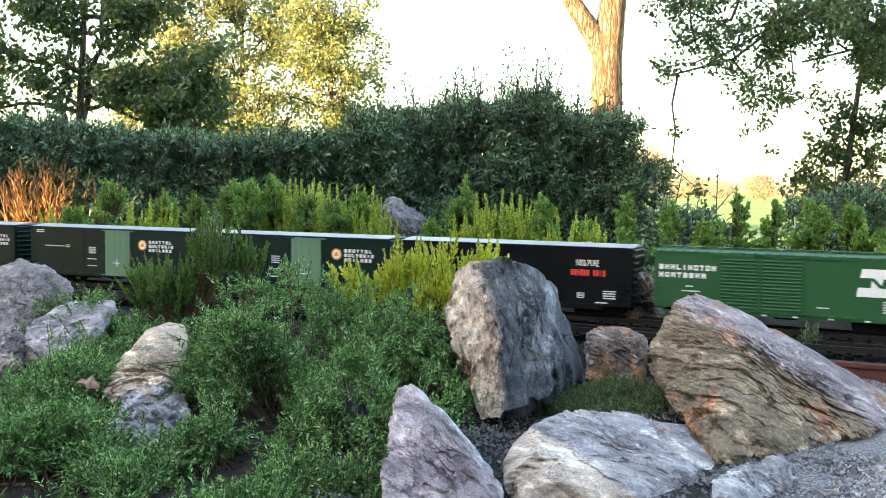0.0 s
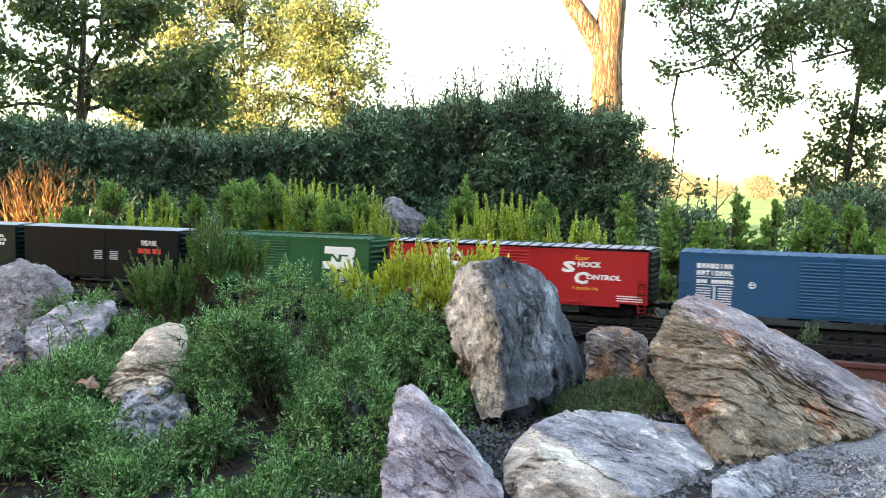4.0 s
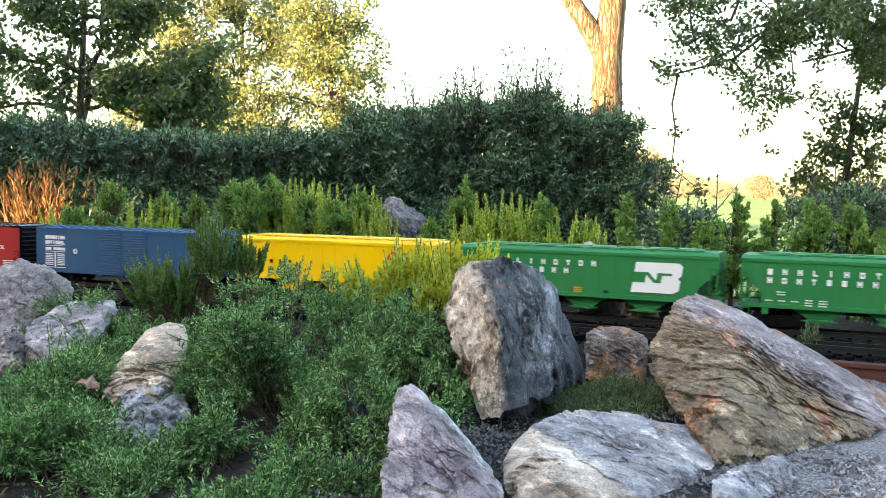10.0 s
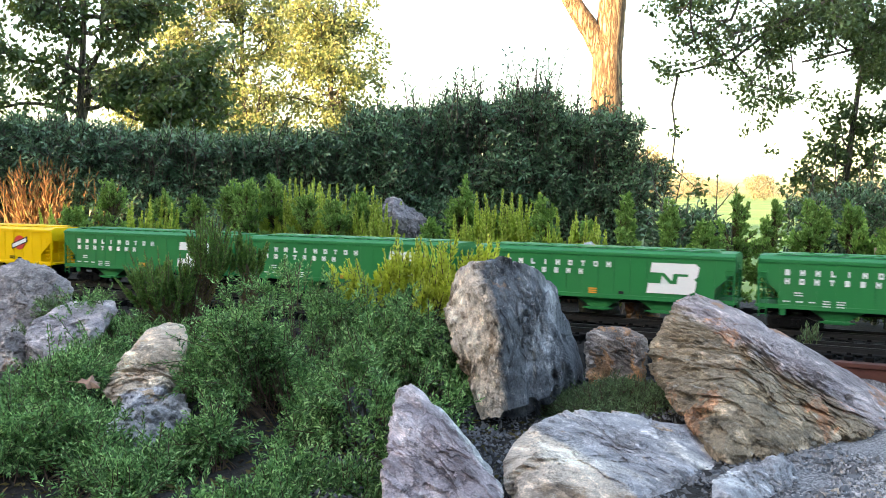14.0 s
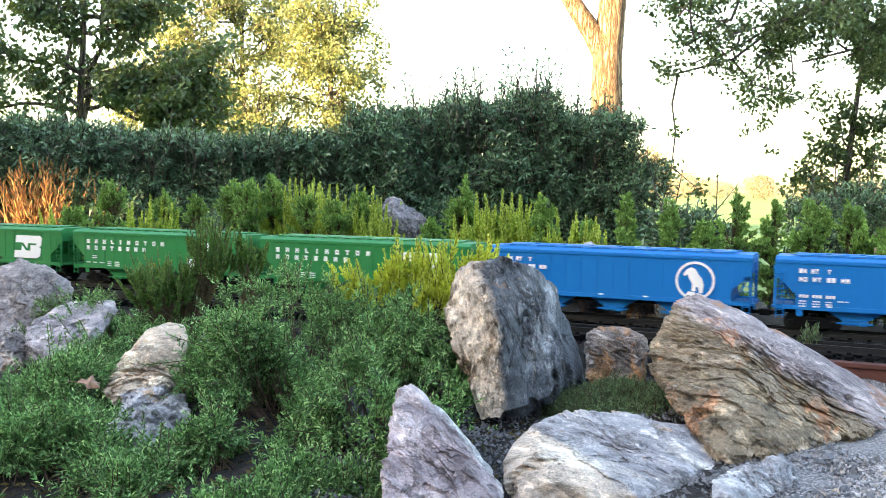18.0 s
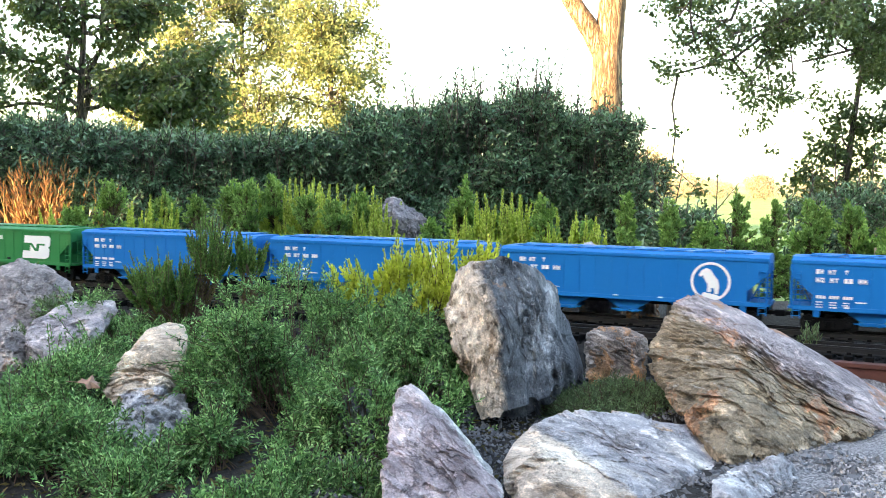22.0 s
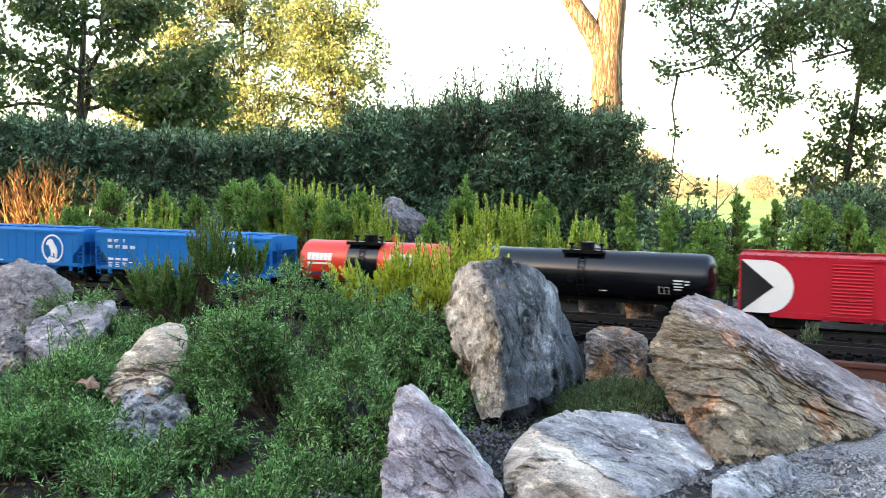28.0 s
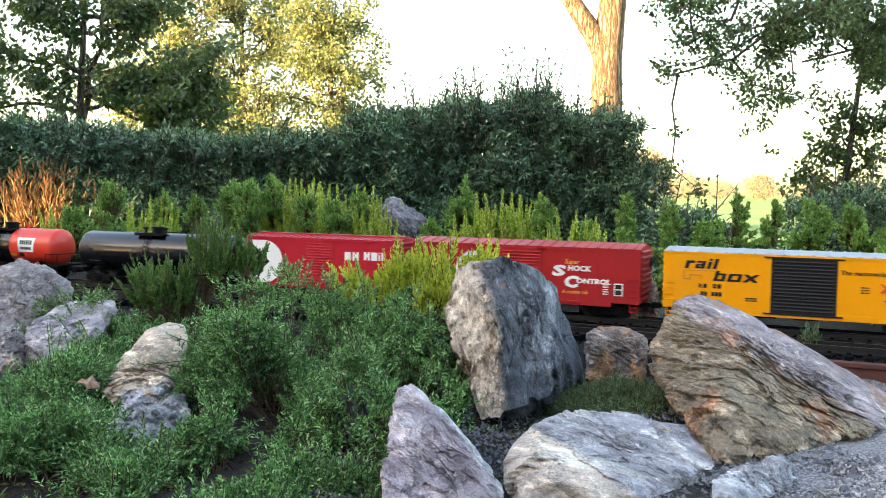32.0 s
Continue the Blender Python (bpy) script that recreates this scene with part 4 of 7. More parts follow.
def cnw_marks(car, length, y):
    for a in (0.092, 0.1165, 0.142):
        letter_blocks(car, length, y, a, 0.0775, 0.0082, "n", M["black"], 0.0105, "black lettering drawn as a block")
        letter_blocks(car, length, y, a - 0.004, 0.0605, 0.0078, "xx", M["black"], 0.0062, "small unreadable lettering")
    small_data(car, length, y, [(0.088, 0.054, 0.010, 2), (0.112, 0.054, 0.012, 2), (0.138, 0.054, 0.006, 1), (0.168, 0.066, 0.008, 3), (0.24, 0.062, 0.012, 3), (0.375, 0.058, 0.018, 2)], M["black"])
    plate(car, length, y, ring(0.0185, 0, 0.409, 0.0955), M["mark_red"], "emblem_disc", "red disc of the emblem")
    plate(car, length, y, [(0.383, 0.078), (0.436, 0.0975), (0.436, 0.1125), (0.383, 0.093)], M["black"], "emblem_band", "slanted black band", 0.0008)
    plate(car, length, y, [(0.3855, 0.0815), (0.4335, 0.0990), (0.4335, 0.1085), (0.3855, 0.0910)], M["white"], "emblem_band", "slanted white band", 0.0011)
    strips(car, length, y, [(0.403, 0.416, 0.052, 0.0585)], M["black"], "stencil")


def bnh_marks(car, length, y):
    for k, ch in enumerate("xnnlinoton"):
        letter_blocks(car, length, y, 0.047 + k * 0.0258, 0.1025, 0.0105, ch, M["white"], 0.0125, "white lettering drawn as a block")
    for k, ch in enumerate("nontxxnn"):
        letter_blocks(car, length, y, 0.047 + k * 0.0252, 0.0865, 0.0105, ch, M["white"], 0.0125, "white lettering drawn as a block")
    small_data(car, length, y, [(0.064, 0.070, 0.014, 2), (0.045, 0.054, 0.012, 1), (0.067, 0.054, 0.012, 1), (0.089, 0.054, 0.012, 1), (0.113, 0.057, 0.012, 3), (0.136, 0.057, 0.014, 3)], M["white"])
    strips(car, length, y, [(0.244, 0.261, 0.050 + 0.004 * k, 0.0525 + 0.004 * k) for k in range(3)], M["soft_orange"], "stencil")
    strips(car, length, y, [(0.304, 0.314, 0.051, 0.0565)], M["black"], "stencil")
    bn_mark(car, length, y, 0.358, 0.0565, 0.0585, M["hopper_green"])


def gn_marks(car, length, y):
    letter_blocks(car, length, y, 0.042, 0.1075, 0.0082, "xn nt  t", M["white"], 0.0068, "white lettering drawn as blocks")
    letter_blocks(car, length, y, 0.042, 0.0925, 0.0082, "no nt hx nn", M["white"], 0.0078, "white lettering drawn as blocks")
    letter_blocks(car, length, y, 0.043, 0.0635, 0.0055, "xxx xxx xxx", M["white"], 0.0056, "small unreadable lettering")
    small_data(car, length, y, [(0.043, 0.056, 0.012, 3), (0.066, 0.056, 0.012, 3), (0.088, 0.056, 0.01, 2), (0.108, 0.058, 0.018, 1)], M["white"])
    for a in (0.09, 0.235, 0.322, 0.40):
        strips(car, length, y, [(a, a + 0.009, 0.0475, 0.0502)], M["white"], "stripe")
    a, z, r = 0.419, 0.0840, 0.0365
    ring_mark(car, length, y, a, z, r, r * 0.875, M["white"], "emblem_ring", "white ring emblem")
    # the plain white shape within the ring
    plate(car, length, y, [(a - 0.022, z + 0.012), (a - 0.016, z + 0.021), (a - 0.008, z + 0.025), (a + 0.0, z + 0.022), (a + 0.006, z + 0.012), (a + 0.013, z + 0.004), (a + 0.016, z - 0.008), (a + 0.014, z - 0.023), (a + 0.008, z - 0.023), (a + 0.006, z - 0.012), (a + 0.001, z - 0.012), (a + 0.002, z - 0.02), (a - 0.006, z - 0.02), (a - 0.005, z - 0.006), (a - 0.012, z + 0.006), (a - 0.014, z + 0.012), (a - 0.019, z + 0.008)], M["white"], "emblem_figure", "plain white figure of the emblem")
    plate(car, length, y, [(a - 0.018, z - 0.029), (a - 0.012, z - 0.0205), (a + 0.006, z - 0.0235), (a + 0.017, z - 0.0265), (a + 0.012, z - 0.0305), (a - 0.008, z - 0.0335)], M["white"], "emblem_base")


def tank_car(label, front, seconds, paint, radius, z, band=None):
    car, length = start_car("tank_car", label, front, seconds, "tank car")
    h = length / 2
    bm = bmesh.new()
    n, prof = 40, []
    cap = radius * 0.42
    for k in range(9):
        a = math.pi / 2 * k / 8
        prof.append((-h + cap - cap * math.cos(a), max(1e-4, radius * math.sin(a))))
    prof += [(h - cap + cap * math.cos(a), max(1e-4, radius * math.sin(a))) for a in [math.pi / 2 * k / 8 for k in range(8, -1, -1)]]
    rows = [[bm.verts.new((x, r * math.cos(t * math.tau / n), z + r * math.sin(t * math.tau / n))) for t in range(n)] for x, r in prof]
    for i in range(len(rows) - 1):
        for t in range(n):
            bm.faces.new((rows[i][t], rows[i][(t + 1) % n], rows[i + 1][(t + 1) % n], rows[i + 1][t]))
    bmesh.ops.recalc_face_normals(bm, faces=bm.faces)
    part("tank", bm, paint, car, smooth=True)
    if band:
        bm = bmesh.new()
        rows = [[bm.verts.new((x, (radius + 0.0004) * math.cos(t * math.tau / n), z + (radius + 0.0004) * math.sin(t * math.tau / n))) for t in range(n)] for x in (h - band[0], h - band[1])]
        for t in range(n):
            bm.faces.new((rows[0][t], rows[0][(t + 1) % n], rows[1][(t + 1) % n], rows[1][t]))
        part("band", bm, M["tank_black"], car, "black painted band", smooth=True)
    x0 = h - (sum(band) / 2 if band else length * 0.47)
    # platform, dome fittings and ladder amidships
    bm = bmesh.new()
    box(bm, x0 - 0.042, x0 + 0.042, -0.036, 0.036, z + radius - 0.004, z + radius - 0.0015)
    for s in (-1, 1):
        box(bm, x0 - 0.042, x0 + 0.042, *sorted((s * 0.036, s * 0.038)), z + radius - 0.0065, z + radius + 0.0005)
    part("platform", bm, M["black_plastic"], car)
    bm = bmesh.new()
    bar(bm, (x0, 0, z + radius - 0.003), (x0, 0, z + radius + 0.012), 0.015, 18)
    bar(bm, (x0, 0, z + radius + 0.012), (x0, 0, z + radius + 0.0145), 0.0165, 18)
    part("dome", bm, M["black_plastic"], car)
    for dx in (-0.032, 0.03):
        bm = bmesh.new()
        bar(bm, (x0 + dx, 0.01, z + radius - 0.002), (x0 + dx, 0.01, z + radius + 0.012), 0.003, 8)
        box(bm, x0 + dx - 0.005, x0 + dx + 0.005, 0.005, 0.015, z + radius + 0.009, z + radius + 0.013, 0.001)
        part("valve", bm, M["black_plastic"], car)
    bm = bmesh.new()
    for q in (-0.006, 0.006):
        last = None
        for k in range(8):
            a = math.radians(75 - 20 * k)
            p = (x0 + q, (radius + 0.004) * math.cos(a), z + (radius + 0.004) * math.sin(a))
            if last:
                bar(bm, last, p, 0.0009, 5)
            last = p
    for k in range(11):
        a = math.radians(70 - 13 * k)
        bar(bm, (x0 - 0.006, (radius + 0.004) * math.cos(a), z + (radius + 0.004) * math.sin(a)), (x0 + 0.006, (radius + 0.004) * math.cos(a), z + (radius + 0.004) * math.sin(a)), 0.0008, 5)
    part("ladder", bm, M["black_plastic"], car)
    bm = bmesh.new()
    box(bm, -h - 0.012, h + 0.012, -0.011, 0.011, 0.029, 0.041, 0.001)
    for e in (-1, 1):
        box(bm, *sorted((e * (h + 0.014), e * (h - 0.03))), -0.046, 0.046, 0.037, 0.041)
    part("underframe", bm, M["black_plastic"], car)
    for e in (-1, 1):
        bm = bmesh.new()
        prism(bm, [(e * (h - 0.075), 0.036), (e * (h - 0.055), 0.036), (e * (h - 0.06), z - radius * 0.8), (e * (h - 0.07), z - radius * 0.8)], -0.04, 0.04)
        part("saddle", bm, M["black_plastic"], car)
        bm = bmesh.new()
        for y in (-0.045, 0.045):
            for q in (0.012, -0.028):
                bar(bm, (e * (h + q), y, 0.041), (e * (h + q), y, 0.068), 0.0009, 5)
            bar(bm, (e * (h + 0.012), y, 0.068), (e * (h - 0.028), y, 0.068), 0.0009, 5)
        bar(bm, (e * (h + 0.012), -0.045, 0.068), (e * (h + 0.012), 0.045, 0.068), 0.0009, 5)
        part("railing", bm, M["black_plastic"], car)
        step(car, e * (h + 0.006), 0.045, 0.039, M["black_plastic"])
    running_gear(car, length, 0.068)
    for o in car.children:
        if o.name.startswith("coupler"):
            o.location.x *= (h + 0.012) / h
    return car, length


def on_tank(car, length, radius, z, a0, a1, deg0, deg1, material, name, label="", lift=0.0005, slant=0.0):
    """A painted patch that follows the tank's curve."""
    bm = bmesh.new()
    n = 8
    rows = []
    for k in range(n + 1):
        q = k / n
        a = math.radians(deg0 + (deg1 - deg0) * q)
        y, zz = (radius + lift) * math.cos(a), z + (radius + lift) * math.sin(a)
        rows.append((bm.verts.new((length / 2 - a0 - slant * q, y, zz)), bm.verts.new((length / 2 - a1 + slant * q, y, zz))))
    for k in range(n):
        bm.faces.new((rows[k][0], rows[k][1], rows[k + 1][1], rows[k + 1][0]))
    bmesh.ops.recalc_face_normals(bm, faces=bm.faces)
    return part(name, bm, material, car, label, smooth=True)


def red_tank(front, seconds):
    r, z = 0.0465, 0.0845
    car, L = tank_car("glossy red tank car with a black band amidships", front, seconds, M["tank_red"], r, z, (0.132, 0.209))
    for k in range(6):
        on_tank(car, L, r, z, 0.033 + k * 0.0105, 0.0422 + k * 0.0105, 4, 24, M["white"], "lettering", "white lettering drawn as a block")
    on_tank(car, L, r, z, 0.033, 0.095, -7, -2, M["white"], "lettering", "white lettering drawn as a block")
    on_tank(car, L, r, z, 0.243, 0.294, -17, 30, M["white"], "sign", "white trapezoid sign on the tank", 0.0006, -0.005)
    for k in range(6):
        on_tank(car, L, r, z, 0.2475 + k * 0.0072, 0.2530 + k * 0.0072, 7, 21, M["black"], "sign_lettering", "black lettering drawn as a block", 0.0009)
    for k in range(8):
        on_tank(car, L, r, z, 0.2500 + k * 0.0048, 0.2536 + k * 0.0048, -9, 0, M["black"], "sign_lettering", "black lettering drawn as a block", 0.0009)
    on_tank(car, L, r, z, 0.212, 0.232, -34, -24, M["soft_orange"], "sign", "orange warning patch")
    on_tank(car, L, r, z, 0.242, 0.259, -34, -20, M["black"], "sign", "black data patch")
    on_tank(car, L, r, z, 0.035, 0.105, -36, -31, M["mark_blue"], "lettering", "small unreadable lettering")
    b = bmesh.new()
    bar(b, (L / 2 - 0.229, 0, z + r - 0.003), (L / 2 - 0.229, 0, z + r + 0.012), 0.004, 10)
    part("valve", b, M["tank_red"], car, "red valve")
    plate(car, L, 0.0465, [(0.304, 0.042), (0.311, 0.049), (0.318, 0.042), (0.311, 0.035)], M["mark_red"], "placard", "red diamond placard")


def black_tank(front, seconds):
    r, z = 0.0485, 0.0835
    car, L = tank_car("glossy black tank car", front, seconds, M["tank_black"], r, z)
    for a0, a1, d0, d1 in ((0.044, 0.076, -31, -29), (0.411, 0.429, -4, -1), (0.411, 0.427, -11, -8), (0.411, 0.429, -18, -15), (0.411, 0.425, -25, -22), (0.432, 0.441, -5, -2), (0.432, 0.440, -12, -9), (0.265, 0.28, -38, -35)):
        on_tank(car, L, r, z, a0, a1, d0, d1, M["white"], "lettering", "small unreadable lettering")
    for a0, a1, d0, d1 in ((0.382, 0.402, -37, -36), (0.382, 0.402, -19, -18), (0.382, 0.3830, -36, -19), (0.392, 0.3930, -36, -19), (0.401, 0.402, -36, -19)):
        on_tank(car, L, r, z, a0, a1, d0, d1, M["white"], "stencil")
    plate(car, L, 0.0465, [(0.438, 0.042), (0.445, 0.049), (0.452, 0.042), (0.445, 0.035)], M["mark_red"], "placard", "red diamond placard")


def cp_boxcar(front, seconds):
    car, length, w = boxcar("bright red boxcar with a black and white emblem", front, seconds, M["cp_red"], M["cp_red"],
                            [(0.154, 0.228, "ribbed", M["cp_red"]), (0.230, 0.308, "plain", M["cp_red"])], eave=0.137, roof_ribs=22, catwalk=True, ladders=7, front_irons=False, rise=0.004)
    z0, z1 = 0.031, 0.128
    zm, r = (z0 + z1) / 2, (z1 - z0) / 2
    half = [(0.003, z0), (0.045, z0)] + [(0.045 + 0.049 * math.cos(t), zm + r * math.sin(t)) for t in np.linspace(-1.5, 1.5, 24)] + [(0.045, z1), (0.003, z1)]
    plate(car, length, w, half, M["white"], "emblem_disc", "white half disc emblem")
    plate(car, length, w, [(0.002, z0), (0.060, zm), (0.002, z1)], M["black"], "emblem_triangle", "black triangle of the emblem", 0.0009)
    letter_blocks(car, length, w, 0.256, 0.0905, 0.0185, "xn", M["white"], 0.0198, "white lettering drawn as blocks")
    letter_blocks(car, length, w, 0.304, 0.0925, 0.0175, "nx", M["white"], 0.0178, "white lettering drawn as blocks")
    strips(car, length, w, [(0.3395, 0.3425, 0.0925, 0.106), (0.3395, 0.3425, 0.1075, 0.1105)], M["white"], "lettering", "white lettering drawn as blocks")
    strips(car, length, w, [(0.3465, 0.3505, 0.0925, 0.111)], M["white"], "lettering", "white lettering drawn as blocks")
    letter_blocks(car, length, w, 0.252, 0.0545, 0.0052, "xx xxxxx", M["white"], 0.0050, "small unreadable lettering")
    small_data(car, length, w, [(0.252, 0.048, 0.03, 4), (0.32, 0.053, 0.01, 4), (0.337, 0.053, 0.01, 4), (0.353, 0.053, 0.01, 3)], M["black"])
    strips(car, length, w, [(0.295, 0.312, 0.035, 0.0555)], M["white"], "stencil", "white framed data patch")
    strips(car, length, w + 0.0005, [(0.297, 0.310, 0.037, 0.0535)], M["black"], "stencil")


def sf_ribbed_boxcar(front, seconds):
    car, length, w = boxcar("red boxcar with side posts and a white cross emblem", front, seconds, M["red"], M["red"],
                            [(0.198, 0.284, "ribbed", M["red"]), (0.286, 0.36, "plain", M["red"])], eave=0.139, ribs=14, roof_ribs=20, ladders=4)
    cross_mark(car, length, w, 0.138, 0.0835, 0.0400, M["red"])
    letter_blocks(car, length, w, 0.036, 0.0665, 0.0088, "nt  xf", M["white"], 0.0078, "white lettering drawn as blocks")
    small_data(car, length, w, [(0.036, 0.059, 0.016, 1), (0.06, 0.059, 0.014, 1), (0.086, 0.062, 0.007, 2), (0.036, 0.05, 0.014, 3), (0.06, 0.05, 0.014, 3)], M["white"])
    shock_words(car, length, w, 0.311, 0.0715)
    strips(car, length, w, [(0.434, 0.451, 0.046, 0.0705)], M["white"], "stencil", "white framed data patch")
    strips(car, length, w + 0.0005, [(0.436, 0.449, 0.048, 0.0575), (0.436, 0.449, 0.0595, 0.0685)], M["black"], "stencil")
    small_data(car, length, w, [(0.412, 0.066, 0.01, 5)], M["white"])


def rail_boxcar(front, seconds):
    car, length, w = boxcar("orange-yellow boxcar with a black ribbed door and silver roof", front, seconds, M["box_orange"], M["roof_silver"],
                            [(0.194, 0.306, "ribbed", M["black"])], eave=0.139, ribs=16, roof_ribs=20, rise=0.0065)
    z = 0.1075
    for rects in ([(0.038, 0.0455, z, z + 0.0145), (0.0455, 0.054, z + 0.0100, z + 0.0145)],
                  [(0.057, 0.074, z + 0.0108, z + 0.0145), (0.057, 0.067, z, z + 0.0036), (0.057, 0.063, z, z + 0.0085), (0.063, 0.068, z + 0.0055, z + 0.0085), (0.0675, 0.0745, z, z + 0.0145)],
                  [(0.0785, 0.0855, z, z + 0.0135), (0.0785, 0.0855, z + 0.0155, z + 0.0190)], [(0.0895, 0.0965, z, z + 0.0190)]):
        slanted(car, length, w, rects, M["black"], z)
    z = 0.0855
    for rects in ([(0.091, 0.098, z, z + 0.0195), (0.098, 0.107, z, z + 0.0036), (0.098, 0.107, z + 0.0110, z + 0.0146), (0.1045, 0.1115, z, z + 0.0146)],
                  [(0.116, 0.140, z, z + 0.0036), (0.116, 0.140, z + 0.0110, z + 0.0146), (0.116, 0.1230, z, z + 0.0146), (0.133, 0.140, z, z + 0.0146)]):
        slanted(car, length, w, rects, M["black"], z)
    for q in (-1, 1):
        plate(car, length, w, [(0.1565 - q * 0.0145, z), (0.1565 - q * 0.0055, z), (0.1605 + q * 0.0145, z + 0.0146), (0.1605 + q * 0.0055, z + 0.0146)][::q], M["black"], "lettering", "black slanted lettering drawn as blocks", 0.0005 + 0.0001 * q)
    strips(car, length, w, [(0.040, 0.095, 0.1030, 0.1045), (0.036, 0.038, 0.086, 0.1035), (0.036, 0.05, 0.086, 0.088), (0.048, 0.05, 0.086, 0.096), (0.048, 0.07, 0.094, 0.096), (0.068, 0.07, 0.088, 0.096)], M["dark_orange"], "stripe")
    letter_blocks(car, length, w, 0.065, 0.0715, 0.0078, "nx ox", M["black"], 0.0086, "black lettering drawn as blocks")
    letter_blocks(car, length, w, 0.069, 0.0570, 0.0075, "xx xxx", M["black"], 0.0066, "small unreadable lettering")
    words(car, length, w, 0.311, 0.1075, 0.0080, "The nationwide boxcar", M["black"], "black lettering", stretch=1.05)
    small_data(car, length, w, [(0.345, 0.085, 0.014, 3), (0.15, 0.055, 0.02, 2)], M["black"])
    a, z = 0.395, 0.082
    plate(car, length, w, [(a - 0.02, z - 0.004), (a - 0.006, z - 0.004), (a - 0.006, z - 0.018), (a + 0.006, z - 0.018), (a + 0.006, z - 0.004), (a + 0.02, z - 0.004), (a + 0.012, z + 0.004), (a + 0.02, z + 0.014), (a + 0.006, z + 0.006), (a, z + 0.02), (a - 0.006, z + 0.006), (a - 0.02, z + 0.014), (a - 0.012, z + 0.004)], M["mark_red"], "emblem", "red and blue star emblem")
    plate(car, length, w, [(a - 0.014, z - 0.019), (a - 0.007, z - 0.019), (a + 0.014, z - 0.006), (a + 0.007, z - 0.006)], M["mark_blue"], "emblem_band", "", 0.0009)


def train():
    bc_boxcar(-9.28, 1.74)
    bc_boxcar(-7.32, 1.84)
    bc_boxcar(-5.33, 1.80)
    juice_boxcar(-3.40, 1.81)
    bn_boxcar(-1.42, 1.72)
    sf_boxcar(0.48, 2.05)
    cn_boxcar(2.75, 2.07)
    hopper("yellow covered hopper car with a red disc emblem", 5.04, 1.905, M["yellow"], cnw_marks)
    for k in range(4):
        hopper("green covered hopper car with white block lettering", 7.10 + 2.055 * k, 1.912, M["hopper_green"], bnh_marks)
    for k in range(4):
        hopper("bright blue covered hopper car with a white ring emblem", 15.32 + 2.052 * k, 1.912, M["sky_blue"], gn_marks)
    red_tank(23.60, 1.33)
    black_tank(25.20, 1.78)
    cp_boxcar(27.15, 1.40)
    sf_ribbed_boxcar(28.70, 1.77)
    rail_boxcar(30.64, 1.85)


train()


def motions():
    """The train rolls on at a steady pace; the wheels turn with it."""
    for car, front, length in cars:
        rows = []
        for k in range(9):
            t = 4.0 * k
            s = SPEED * (t - front) - 0.004 - length / 2
            rows.append((t, pose(*on_track(s), RAIL_TOP, 0, 0, HEADING)))
        walk(car, rows)
    turn = math.degrees(SPEED / WHEEL_R)
    for ws, dx in wheelsets:
        walk(ws, [(k / 15, pose(dx, 0, WHEEL_R, 0, turn * k / 15)) for k in range(481)])


# ---------------------------------------------------------------- boulders
def hull_planes(c):
    """Outward planes (normal, distance) of the hull of the corners c, about their middle."""
    c = c - c.mean(0)
    n = len(c)
    out = {}
    for i in range(n):
        for j in range(i + 1, n):
            for k in range(j + 1, n):
                v = np.cross(c[j] - c[i], c[k] - c[i])
                q = np.linalg.norm(v)
                if q < 1e-9:
                    continue
                v = v / q
                d = c @ v - c[i] @ v
                if d.max() < 1e-7:
                    pass
                elif d.min() > -1e-7:
                    v = -v
                else:
                    continue
                out[tuple(np.round(v, 4))] = (v, float(c[i] @ v))
    a = list(out.values())
    return np.array([q[0] for q in a]), np.array([q[1] for q in a])


def unit_ball(sub):
    bm = bmesh.new()
    bmesh.ops.create_icosphere(bm, subdivisions=sub, radius=1.0)
    bm.verts.ensure_lookup_table()
    v = np.array([q.co[:] for q in bm.verts])
    f = np.array([[q.index for q in p.verts] for p in bm.faces])
    bm.free()
    return norm_rows(v), f


BALLS = {k: unit_ball(k) for k in (5, 6, 7, 8)}


def nearest(p, seeds):
    """Index of the nearest seed to each point, and how much further the second nearest lies."""
    best = np.empty(len(p), int)
    gap = np.empty(len(p))
    for i in range(0, len(p), 20000):
        q = p[i:i + 20000]
        d = (q ** 2).sum(1)[:, None] - 2 * q @ seeds.T + (seeds ** 2).sum(1)[None]
        best[i:i + 20000] = d.argmin(1)
        two = np.sqrt(np.maximum(np.partition(d, 1, axis=1)[:, :2], 0))
        gap[i:i + 20000] = two[:, 1] - two[:, 0]
    return best, gap


